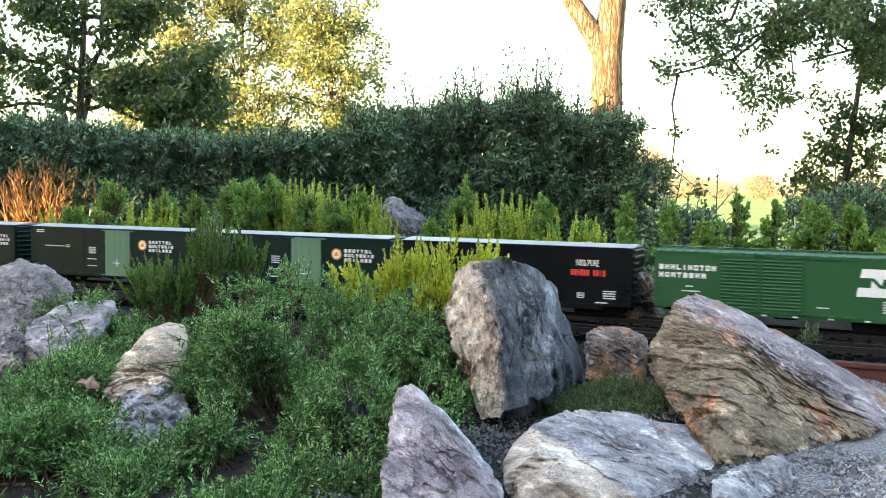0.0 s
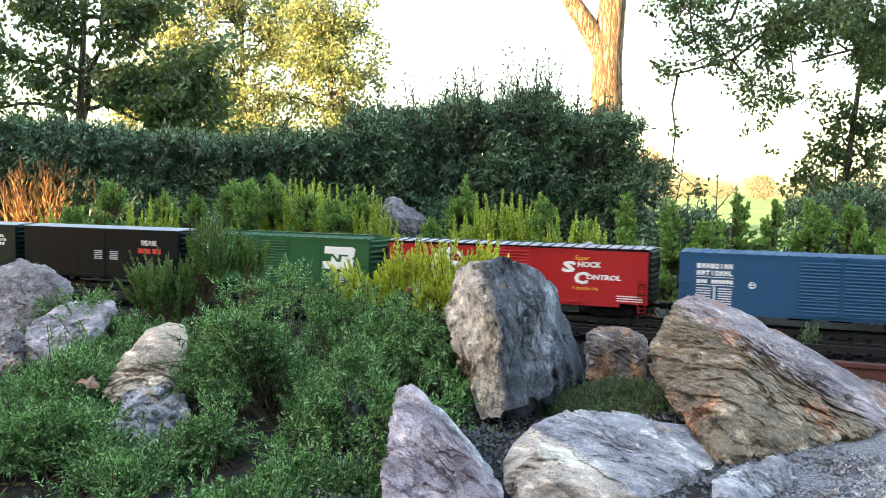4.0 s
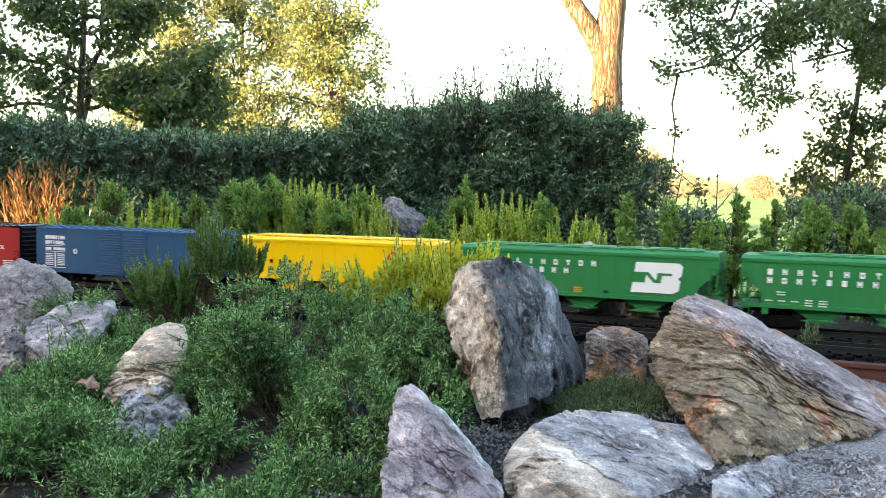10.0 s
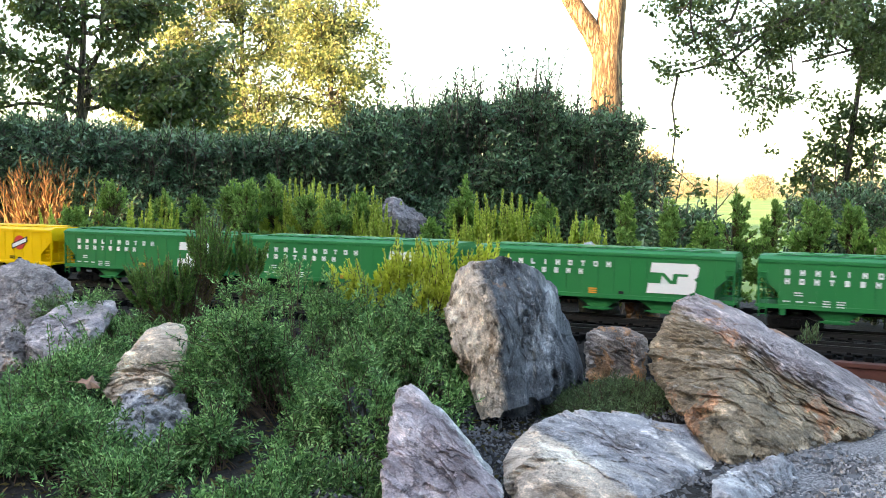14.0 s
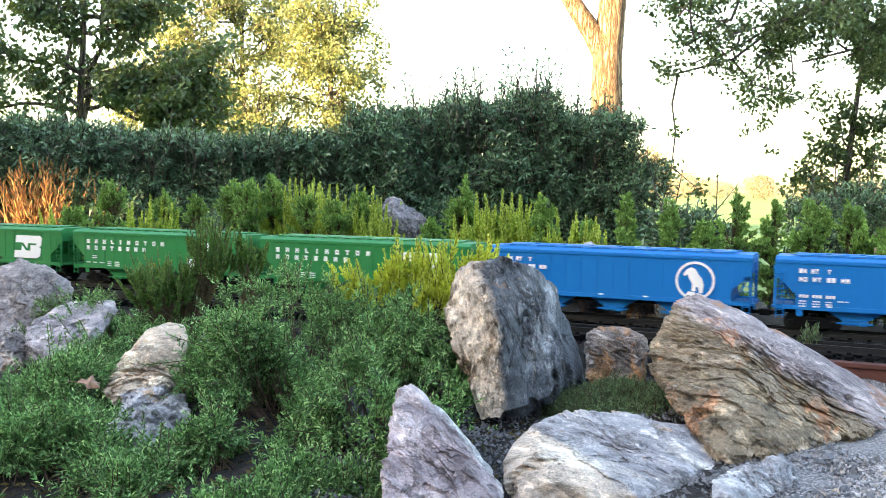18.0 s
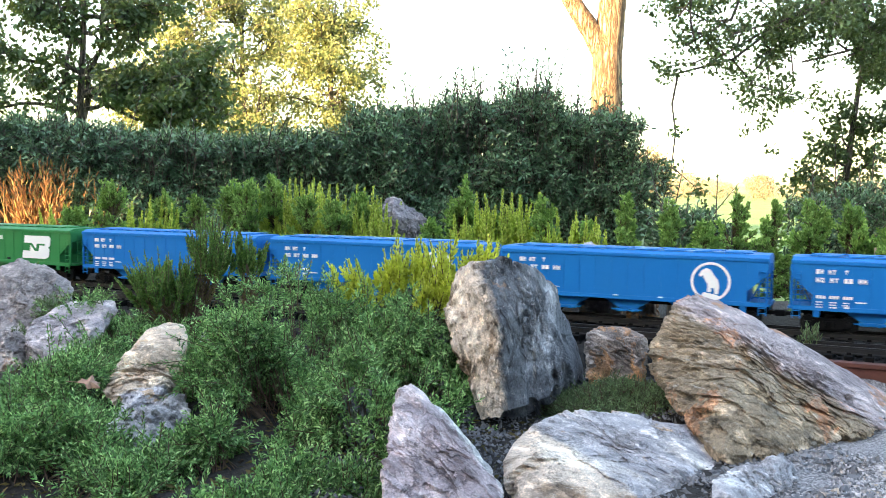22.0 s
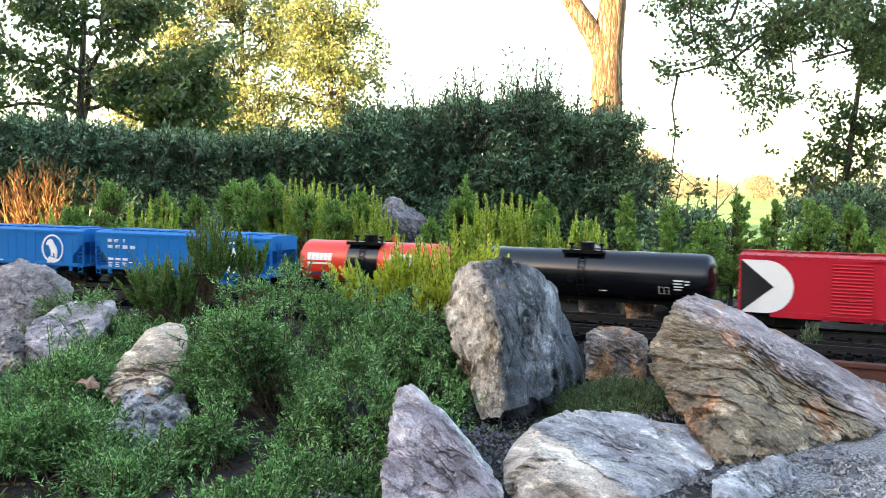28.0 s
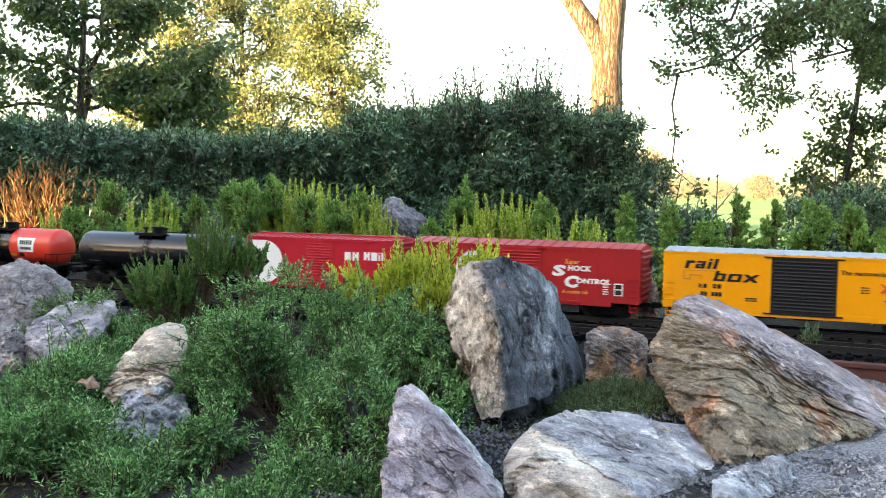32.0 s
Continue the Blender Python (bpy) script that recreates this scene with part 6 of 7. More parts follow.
def plume_heath(at, lobes, leaf, label, needle=0.0085):
    """An upright heath: bare brown stems fan out from one foot and end in dense tapering plumes.
    lobes: (dx, dy, height where the plumes start, height of their tips, spread, number)."""
    zb = float(height(at[0], at[1]))
    ob = plant("heath_bush", (at[0], at[1], zb), label, "heath", "heath bushes")
    knees, tips = [], []
    for dx, dy, z0, z1, wide, count in lobes:
        a = rng.uniform(0, math.tau, count)
        u = rng.uniform(0, 1, count) ** 0.5
        k = np.c_[dx + np.cos(a) * u * wide, dy + np.sin(a) * u * wide, z0 - zb - 0.018 * u + rng.normal(0, 0.008, count)]
        rise = (z1 - z0) * rng.uniform(0.55, 1.05, count)
        knees.append(k)
        tips.append(k + np.c_[np.cos(a) * u * wide * 0.7 + dx * 0.2, np.sin(a) * u * wide * 0.5, rise * (1.05 - 0.25 * u)])
    knee, tip = np.vstack(knees), np.vstack(tips)
    n = len(knee)
    root = rng.normal(0, 0.010, (n, 3)) * (1, 1, 0)
    P, Q = [knee], [tip]
    for k in range(3):
        q = rng.uniform(-0.15, 0.55, (n, 1))
        st = knee + (tip - knee) * q
        way = norm_rows(tip - knee) + rng.normal(0, 0.28, (n, 3)) * (1, 1, 0.3)
        P.append(st)
        Q.append(st + norm_rows(way) * rng.uniform(0.25, 0.5, (n, 1)) * np.linalg.norm(tip - knee, axis=1, keepdims=True))
    P, Q = np.vstack(P), np.vstack(Q)
    ln = np.linalg.norm(Q - P, axis=1)
    per = 56
    base, way = sprig_leaves(P, norm_rows(Q - P), ln, per, 50, 0.0, 26)
    t = np.tile(np.linspace(0, 1, per), len(P))
    nl = needle * rng.uniform(0.8, 1.2, len(t)) * (1.1 - 0.55 * t ** 2)
    add("foliage", leaf_mesh("foliage", base, way, nl, nl * 0.42, 0.1), M[leaf], ob)
    # last year's brown needles under the plumes
    low = root + (knee - root) * 0.55
    base, way = sprig_leaves(low, norm_rows(knee - low), np.linalg.norm(knee - low, axis=1), 26, 55, 0.1)
    add("inner_foliage", leaf_mesh("inner_foliage", base, way, needle, needle * 0.3), M["inner_leaf"], ob, "brown needles on the older shoots")
    for k in range(0, n, 3):
        v, f = [], []
        tube(v, f, limb_path(root[k], knee[k], 0.25, 5), np.linspace(0.0026, 0.0012, 5), 5)
        add("stem", mesh_data("stem", np.array(v), f, True), M["stalk"], ob)
    tagged(add("stem_mass", stem_mesh("stem_mass", np.vstack((root, P)), np.vstack((knee, Q)), 0.0013, 0.0006), M["stalk"], ob), kind="stuff")
    return ob


def spires(at, top, spread, count, leaf, label, fan=0.6, needle=0.009, per_cm=34, low=1.6, lean=0.0):
    """A heath with tall tapering spires of tiny needles over a tuft of shorter ones."""
    zb = float(height(at[0], at[1]))
    hgt = top - zb
    ob = plant("heath_bush", (at[0], at[1], zb), label, "heath", "heath bushes")
    n = count + int(count * low)
    th = rng.uniform(0, math.tau, n)
    u = rng.uniform(0, 1, n) ** 0.5
    h = hgt * np.where(np.arange(n) < count, rng.uniform(0.62, 1.0, n), rng.uniform(0.3, 0.6, n)) * (1 - 0.18 * u)
    root = np.c_[np.cos(th) * u * spread * 0.45, np.sin(th) * u * spread * 0.45, 0 * u]
    mid = root + np.c_[np.cos(th) * u * spread * fan * 0.7, np.sin(th) * u * spread * fan * 0.7, h * 0.4]
    tip = root + np.c_[np.cos(th) * u * spread * fan + lean, np.sin(th) * u * spread * fan, h] + rng.normal(0, 0.006, (n, 3))
    for nm, p, q, t0, brown in (("foliage", mid, tip, 0.0, False), ("lower_foliage", root, mid, 0.45, True)):
        ln = np.linalg.norm(q - p, axis=1)
        per = int(ln.mean() * 100 * per_cm * (0.3 if brown else 1))
        base, way = sprig_leaves(p, norm_rows(q - p), ln, per, 50, t0, 12)
        t = np.tile(np.linspace(0, 1, per), n)
        nl = needle * rng.uniform(0.75, 1.2, len(t)) * (1.0 if brown else 1.15 - 0.8 * t)
        add(nm, leaf_mesh(nm, base, way, nl, nl * 0.42, 0.1), M["inner_leaf"] if brown else M[leaf], ob, "brown lower shoots" if brown else "")
    tagged(add("stem_mass", stem_mesh("stem_mass", np.vstack((root, mid)), np.vstack((mid, tip)), 0.0015, 0.0007), M["stalk"], ob), kind="stuff")
    return ob


def dwarf_conifer(at, hgt, wide, sprays, label, leaf="conifer_leaf", top=None, airy=0.0):
    """A dwarf conifer: a short trunk, branches and upright sprays of scaly twigs."""
    zb = float(height(at[0], at[1])) if top is None else top - hgt
    ob = plant("dwarf_conifer", (at[0], at[1], zb), label, "conifer", "dwarf conifers")
    # the sprays crowd into clusters with brown gaps between
    of = rng.integers(0, 34, sprays)
    h = np.clip((rng.uniform(0.06, 1.0, 34) ** 0.85)[of] + rng.normal(0, 0.035, sprays), 0.05, 1.0)
    th = rng.uniform(0, math.tau, 34)[of] + rng.normal(0, 0.22, sprays)
    prof = np.clip(np.sin(np.clip(1.12 - h, 0, 1) * 1.75), 0.1, 1)
    lobes = 1 + rng.uniform(-0.35, 0.25, 34)[of] + airy * rng.normal(0, 0.3, 34)[of]
    r = wide * prof * lobes * rng.uniform(0.62, 1.0, sprays)
    root = np.c_[0 * h, 0 * h, h * hgt * 0.72]
    end = np.c_[np.cos(th) * r, np.sin(th) * r, h * hgt * rng.uniform(0.93, 1.03, sprays)]
    P, Q = [], []
    for k in range(6):
        q = rng.uniform(0.45, 1.0, (sprays, 1))
        s = root + (end - root) * q
        d = norm_rows(norm_rows(end - root) * 0.8 + np.array((0, 0, 0.35)) + rng.normal(0, 0.55, (sprays, 3)))
        P.append(s)
        Q.append(s + d * wide * rng.uniform(0.10, 0.24, (sprays, 1)))
    P, Q = np.vstack(P), np.vstack(Q)
    base, way = sprig_leaves(P, norm_rows(Q - P), np.linalg.norm(Q - P, axis=1), 13, 46, 0.1, 22)
    k = len(base)
    add("foliage", leaf_mesh("foliage", base, way, 0.0092 * rng.uniform(0.7, 1.25, k), 0.0040, 0.15), M[leaf], ob)
    some = rng.uniform(0, 1, sprays) < 0.7
    base, way = sprig_leaves(root[some], norm_rows(end - root)[some], np.linalg.norm(end - root, axis=1)[some] * 0.7, 22, 60, 0.3)
    add("inner_foliage", leaf_mesh("inner_foliage", base, way, 0.009, 0.003), M["inner_leaf"], ob, "brown inner twigs")
    tagged(add("branch_mass", stem_mesh("branch_mass", np.vstack((root, P[::3])), np.vstack((end, Q[::3])), 0.0012, 0.0006), M["stalk"], ob), kind="stuff")
    bm = bmesh.new()
    bar(bm, (0, 0, -0.02), (0, 0, hgt * 0.8), 0.007, 7, 0.002)
    part("trunk", bm, M["bark_dark"], ob)
    return ob


def hedge_shrub(x0, x1, y0, y1, top, count, label, leaf="hedge_leaf", size=0.046, ragged=0.08, sprouts=14):
    """A broad-leaved hedge plant: shoots of pointed leaves all over an uneven block, dark inside."""
    cx, cy = (x0 + x1) / 2, (y0 + y1) / 2
    zb = float(height(cx, cy))
    ob = plant("hedge_shrub", (cx, cy, zb), label, "hedge", "hedge shrubs")
    w, dp, h = (x1 - x0) / 2, (y1 - y0) / 2, top - zb
    n = int(count * 2.4)
    face = rng.uniform(0, 1, n)
    x = rng.uniform(-w * 1.03, w * 1.03, n)
    zt = h * (1 + 0.085 * smooth_noise(np.c_[(x + cx) * 1.1, x * 0, x * 0], 2))
    z = rng.uniform(0.02, 1, n) * zt
    y = -dp + np.abs(rng.normal(0, 0.10, n)) + 0.24 * fbm(np.c_[(x + cx) * 2.6, z * 2.6, x * 0], 3, 4)
    topm = face > 0.66
    y = np.where(topm, rng.uniform(-dp, dp, n), y)
    z = np.where(topm, zt - np.abs(rng.normal(0, 0.06, n)) + ragged * fbm(np.c_[(x + cx) * 4, y * 4, x * 0], 3, 6), z)
    ends = face < 0.05
    x = np.where(ends, np.sign(x) * w, x)
    p = np.c_[x, y, z]
    out = np.where(topm[:, None], (0.0, -0.25, 1.0), (0.0, -1.0, 0.35))
    d = norm_rows(out + rng.normal(0, 0.5, (n, 3)))
    ln = size * rng.uniform(0.9, 2.0, n)
    up = topm & (rng.uniform(0, 1, n) < sprouts / max(1, n * 0.33))
    d[up] = norm_rows(np.array((0, 0, 1.0)) + rng.normal(0, 0.18, (int(up.sum()), 3)))
    ln[up] *= rng.uniform(1.6, 5.0, int(up.sum()))
    base, way = sprig_leaves(p, d, ln, 8, 62, 0.1, 25)
    k = len(base)
    add("foliage", leaf_mesh("foliage", base, way, size * rng.uniform(0.6, 1.15, k), size * 0.29, 0.12, 0.12), M[leaf], ob)
    roots = np.c_[x * 0.5, np.clip(y, -dp * 0.4, dp), z * 0.15]
    pick = rng.uniform(0, 1, n) < 0.12
    tagged(add("branch_mass", stem_mesh("branch_mass", np.vstack((roots[pick], p)), np.vstack((p[pick], p + d * ln[:, None])), 0.005, 0.002), M["bark_dark"], ob), kind="stuff")
    m = n // 2
    q = np.c_[rng.uniform(-w, w, m), rng.uniform(-dp * 0.55, dp, m), rng.uniform(0, 0.93, m) * h]
    base, way = sprig_leaves(q, norm_rows(rng.normal(0, 1, (m, 3))), np.full(m, size * 2), 7, 70)
    add("inner_foliage", leaf_mesh("inner_foliage", base, way, size * 1.15, size * 0.5), M[leaf], ob)
    return ob


def tube(v, f, pts, radii, sides=8):
    """Adds a tapering limb through pts to the lists v and f."""
    pts = [np.asarray(q, float) for q in pts]
    for i, (c, r) in enumerate(zip(pts, radii)):
        d = pts[min(i + 1, len(pts) - 1)] - pts[max(i - 1, 0)]
        d = d / max(1e-9, np.linalg.norm(d))
        ref = np.array((0, 1.0, 0)) if abs(d[1]) < 0.9 else np.array((1.0, 0, 0))
        a = np.cross(d, ref)
        a /= np.linalg.norm(a)
        b = np.cross(d, a)
        for k in range(sides):
            t = k * math.tau / sides
            v.append(c + r * (a * math.cos(t) + b * math.sin(t)))
    o = len(v) - sides * len(pts)
    for i in range(len(pts) - 1):
        for k in range(sides):
            f.append([o + i * sides + k, o + i * sides + (k + 1) % sides, o + (i + 1) * sides + (k + 1) % sides, o + (i + 1) * sides + k])


def limb_path(a, b, wob, n=7):
    a, b = np.asarray(a, float), np.asarray(b, float)
    t = np.linspace(0, 1, n)[:, None]
    w = np.cumsum(rng.normal(0, 1, (n, 3)), 0)
    w -= w[0] + (w[-1] - w[0]) * t
    return a + (b - a) * t + w * wob * np.linalg.norm(b - a) / n


def tree(at, trunk, limbs, label, leaf, bark_m, leaf_size, clumps, per_clump, clump_r, sub=5, twig=0.006, start=0.35, flat=0.75, reach=(0.22, 0.5), wob=0.35, name="tree"):
    """trunk: (points, radii). limbs: (start, end, radius). Twigs leave each limb, and leaves hang in loose clumps on them."""
    zb = float(height(at[0], at[1])) - 0.03
    ob = plant(name, (at[0], at[1], zb), label, "tree", "trees")
    v, f = [], []
    tube(v, f, *trunk, sides=18)
    me = mesh_data("trunk", np.array(v), f, True)
    add("trunk", me, bark_m, ob)
    tips = []
    for a, b, r in limbs:
        v, f = [], []
        path = limb_path(a, b, wob, 9)
        tube(v, f, path, np.linspace(r, r * 0.25, 9), 8)
        L = np.linalg.norm(np.subtract(b, a))
        for k in range(sub):
            i = rng.uniform(start, 1.0) * 8
            j = int(min(7, i))
            s = path[j] + (path[j + 1] - path[j]) * (i - j)
            d = (path[-1] - path[0]) / L * 0.6 + rng.normal(0, 0.75, 3) * (1, 1, 0.7)
            e = s + d * L * rng.uniform(*reach)
            sp = limb_path(s, e, 0.4, 5)
            tube(v, f, sp, np.linspace(r * 0.32, twig, 5), 5)
            tips += [sp[2], sp[3], sp[4]]
        tips += [path[-1], path[-2], path[-3]]
        add("limb", mesh_data("limb", np.array(v), f, True), bark_m, ob)
    tips = np.array(tips)
    c = tips[rng.integers(0, len(tips), clumps)] + rng.normal(0, clump_r * 0.9, (clumps, 3)) * (1, 1, flat)
    p = np.repeat(c, per_clump, 0) + rng.normal(0, clump_r * 0.42, (clumps * per_clump, 3)) * (1, 1, flat)
    way = norm_rows(rng.normal(0, 1, (len(p), 3)) + (0, 0, -0.25))
    add("crown", leaf_mesh("crown", p, way, leaf_size * rng.uniform(0.6, 1.2, len(p)), leaf_size * 0.55, 0.15, 0.05), M[leaf], ob)
    near = tips[((c[:, None] - tips[None]) ** 2).sum(2).argmin(1)]
    tagged(add("twig_mass", stem_mesh("twig_mass", near, c, twig * 0.8, twig * 0.3), bark_m, ob), kind="stuff")
    return ob


# ---------------------------------------------------------------- planting in front of the tracks
COVER = "fresh green groundcover shrub with small narrow leaves"
for at, rx, ry, top, count in (
        ((-0.209, 1.470), 0.185, 0.18, 0.935, 600),
        ((-0.177, 1.330), 0.13, 0.11, 0.869, 260),
        ((-0.481, 1.180), 0.09, 0.12, 0.790, 180),
        ((-0.521, 1.120), 0.10, 0.12, 0.787, 160),
        ((-0.080, 1.450), 0.13, 0.16, 0.911, 260),
        ((-0.254, 1.360), 0.10, 0.14, 0.883, 200),
        ((-0.088, 1.220), 0.07, 0.12, 0.863, 150),
        ((-0.223, 1.120), 0.10, 0.12, 0.799, 200),
        ((-0.129, 1.020), 0.13, 0.07, 0.782, 150),
        ((-0.586, 1.280), 0.15, 0.20, 0.811, 480),
        ((-0.429, 1.060), 0.22, 0.10, 0.771, 300),
        ((-0.650, 1.440), 0.22, 0.11, 0.812, 240),
        ((-0.589, 1.780), 0.16, 0.12, 0.871, 150),
        ((-0.277, 1.020), 0.12, 0.08, 0.782, 160),
        ((-0.283, 1.160), 0.07, 0.09, 0.791, 110),
        ((-0.034, 1.360), 0.09, 0.12, 0.877, 150),
        ((-0.560, 1.550), 0.09, 0.07, 0.822, 110),
        ((-0.500, 1.660), 0.10, 0.08, 0.862, 130),
        ((-0.780, 1.430), 0.10, 0.10, 0.805, 120),
        ((-0.720, 1.230), 0.14, 0.16, 0.790, 260),
        ((-0.250, 1.060), 0.09, 0.07, 0.788, 140),
        ((-0.600, 1.000), 0.13, 0.08, 0.768, 170),
        ((-0.740, 1.030), 0.11, 0.11, 0.768, 160),
        ((-0.330, 0.980), 0.12, 0.07, 0.765, 150),
        ((-0.430, 0.950), 0.11, 0.07, 0.770, 150),
        ((-0.262, 1.125), 0.06, 0.07, 0.806, 110)):
    groundcover(at, rx, ry, top, count, COVER)
groundcover((0.236, 1.365), 0.085, 0.065, 0.812, 760, "low mat of dark creeping thyme between the boulders", "thyme_leaf", 0.0066, 0.014, 10, bumpy=0.8, tuft=5, gaps=False)

for at, rx, ry, top, count in (((-0.785, 1.880), 0.05, 0.04, 0.870, 60), ((-0.760, 1.720), 0.04, 0.03, 0.827, 50)):
    groundcover(at, rx, ry, top, count, "small grey-green tuft between boulders", "thyme_leaf", 0.008, 0.02, 18)

GREEN_HEATH = "upright dark green heath with plume-like shoots on bare brown stems"
plume_heath((-0.490, 1.80), ((-0.045, -0.01, 0.895, 0.992, 0.045, 28), (0.046, 0.01, 0.950, 1.070, 0.034, 28), (0.000, 0.0, 0.895, 0.985, 0.030, 14)), "heath_leaf", GREEN_HEATH, 0.0078)
plume_heath((-0.372, 1.80), ((0.0, 0.0, 0.950, 1.030, 0.026, 15),), "heath_leaf", GREEN_HEATH, 0.0078)
GOLD_HEATH = "golden yellow-green heath in front of the track"
plume_heath((-0.055, 1.61), ((-0.080, -0.01, 0.915, 0.998, 0.030, 11), (-0.045, 0.02, 0.905, 0.985, 0.032, 10), (-0.005, 0.0, 0.935, 1.040, 0.030, 16), (0.040, -0.03, 0.905, 0.985, 0.035, 13)), "gold_heath", GOLD_HEATH, 0.0098)
plume_heath((0.030, 1.63), ((-0.020, 0.0, 0.935, 1.035, 0.030, 13), (0.030, 0.01, 0.940, 1.046, 0.026, 16), (0.058, 0.01, 0.935, 1.010, 0.020, 8)), "gold_heath", GOLD_HEATH, 0.0098)

# ---------------------------------------------------------------- planting behind the tracks
DWARF = "bright green dwarf conifer behind the track"
for x, y, top, wide, airy in (
        (-0.991, 2.85, 1.103, 0.088, 0), (-0.824, 2.80, 1.080, 0.073, 0), (-0.719, 2.75, 1.074, 0.056, 0),
        (-0.613, 2.75, 1.103, 0.083, 0), (-0.543, 2.65, 1.108, 0.073, 0), (-0.482, 2.70, 1.120, 0.074, 0),
        (-0.371, 2.60, 1.072, 0.080, 0), (-0.228, 2.55, 1.082, 0.070, 0), (-0.290, 2.50, 1.051, 0.068, 0),
        (0.048, 2.50, 1.138, 0.062, 0), (0.245, 2.30, 1.090, 0.057, 0.3), (0.424, 2.20, 1.093, 0.039, 0.5),
        (0.517, 2.15, 1.075, 0.050, 0.4), (0.656, 2.15, 1.122, 0.068, 0.8), (0.729, 2.10, 1.079, 0.043, 0.6),
        (0.797, 2.05, 1.083, 0.067, 0), (0.862, 2.00, 1.068, 0.060, 0), (0.581, 2.10, 1.027, 0.057, 0.4),
        (0.349, 2.30, 1.023, 0.047, 0.3), (0.136, 2.40, 1.031, 0.056, 0.2), (-1.129, 2.90, 1.024, 0.079, 0),
        (0.944, 1.95, 1.078, 0.059, 0), (0.905, 1.92, 1.030, 0.05, 0), (-0.035, 2.40, 1.014, 0.049, 0.2)):
    dwarf_conifer((x, y), top - float(height(x, y)), wide * 1.12, 120, DWARF, top=top, airy=airy)
for x, y, top, wide in (
        (-0.437, 2.72, 1.174, 0.05), (-0.386, 2.70, 1.150, 0.05), (-0.297, 2.62, 1.153, 0.06), (-0.248, 2.60, 1.104, 0.04),
        (-0.190, 2.55, 1.105, 0.05), (-0.850, 2.75, 1.080, 0.05), (0.086, 2.42, 1.094, 0.04), (0.142, 2.40, 1.106, 0.05),
        (0.183, 2.38, 1.109, 0.05), (0.216, 2.35, 1.096, 0.04), (0.314, 2.30, 1.077, 0.045), (0.332, 2.28, 1.064, 0.04),
        (-1.163, 2.90, 1.049, 0.06), (-0.163, 2.50, 1.046, 0.04)):
    spires((x, y), top + 0.012, wide * 1.9, 22, "lime_heath", "tall yellow-green heath spires behind the track", 0.5, 0.017, 18, 0.8)

# ---------------------------------------------------------------- hedge, trees and distance
HEDGE = "dark green broad-leaved hedge plant"
for x0, x1, top, sprouts in (
        (-4.3, -3.0, 1.402, 6), (-3.05, -2.1, 1.417, 6), (-2.15, -1.25, 1.424, 6), (-1.3, -0.5, 1.456, 8), (-0.55, 0.05, 1.476, 26),
        (0.0, 0.65, 1.560, 110), (0.6, 1.12, 1.436, 60)):
    hedge_shrub(x0, x1, 5.6, 6.6, top, 900, HEDGE, sprouts=sprouts)
hedge_shrub(1.06, 1.30, 5.7, 6.5, 1.234, 200, "low dark green end of the hedge", sprouts=4)

for x0, x1, y, top in ((2.08, 2.50, 5.4, 1.050), (2.42, 3.05, 5.2, 1.045), (1.05, 1.32, 4.4, 0.965)):
    hedge_shrub(x0, x1, y, y + 0.5, top, 190, "low dark green shrub at the edge of the field", sprouts=8)

# the big tree with the sunlit fork
def forked_tree():
    tx, ty = (1.884, 11.000)
    g = float(height(tx, ty)) - 0.03
    def L(p):
        return (p[0] - tx, p[1] - ty, p[2] - g)
    trunk = ([(0, 0, 0), L((1.852, 11.000, 1.871)), L((1.853, 11.000, 2.643)), L((1.901, 11.000, 3.282)), L((1.993, 11.200, 4.925)), L((2.121, 11.500, 7.283))], [0.23, 0.185, 0.17, 0.155, 0.14, 0.07])
    limbs = [(L((1.807, 11.000, 2.674)), L((0.62, 11.000, 4.531)), 0.135)]
    for e in ((1.057, 11.000, 5.156), (0.682, 11.500, 6.626), (1.430, 10.000, 7.022), (0.985, 11.300, 3.719), (2.868, 11.000, 6.415), (3.693, 11.500, 5.700), (2.626, 12.000, 7.557)):
        limbs.append((L((1.943, 11.100, 4.891)), L(e), 0.07))
    tree((tx, ty), trunk, limbs, "large oak with a warm sunlit forked trunk", "oak_leaf", M["bark"], 0.08, 330, 22, 0.20, 4, 0.006, 0.72, 0.75, (0.1, 0.25), 0.1)
forked_tree()


def overhanging_tree():
    """An oak beside the garden whose branches hang into view."""
    tx, ty = 4.6, 7.2
    g = float(height(tx, ty)) - 0.03
    def L(p):
        return (p[0] - tx, p[1] - ty, p[2] - g)
    trunk = ([(0, 0, 0), (0.05, 0, 1.6), (0, 0.05, 3.0), (0.1, 0, 4.6), (0, 0, 6.0)], [0.2, 0.16, 0.13, 0.09, 0.03])
    limbs = []
    for e in ((1.685, 7.000, 2.373), (1.728, 6.900, 2.156), (1.900, 7.000, 2.030), (2.010, 6.700, 2.208), (2.233, 7.000, 1.974), (2.287, 6.600, 2.272), (2.526, 6.800, 2.033), (2.636, 6.700, 2.294), (2.887, 6.900, 2.091), (3.038, 6.800, 2.238), (3.184, 7.000, 1.905), (1.650, 7.100, 1.960), (1.843, 7.000, 2.578), (2.226, 6.800, 2.620), (2.780, 6.900, 2.729)):
        limbs.append(((0, 0, 3.4 + 1.2 * rng.uniform()), L(e), 0.03))
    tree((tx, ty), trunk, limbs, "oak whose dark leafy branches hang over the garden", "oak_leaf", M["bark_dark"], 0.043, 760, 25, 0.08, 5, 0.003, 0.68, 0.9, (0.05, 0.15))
overhanging_tree()


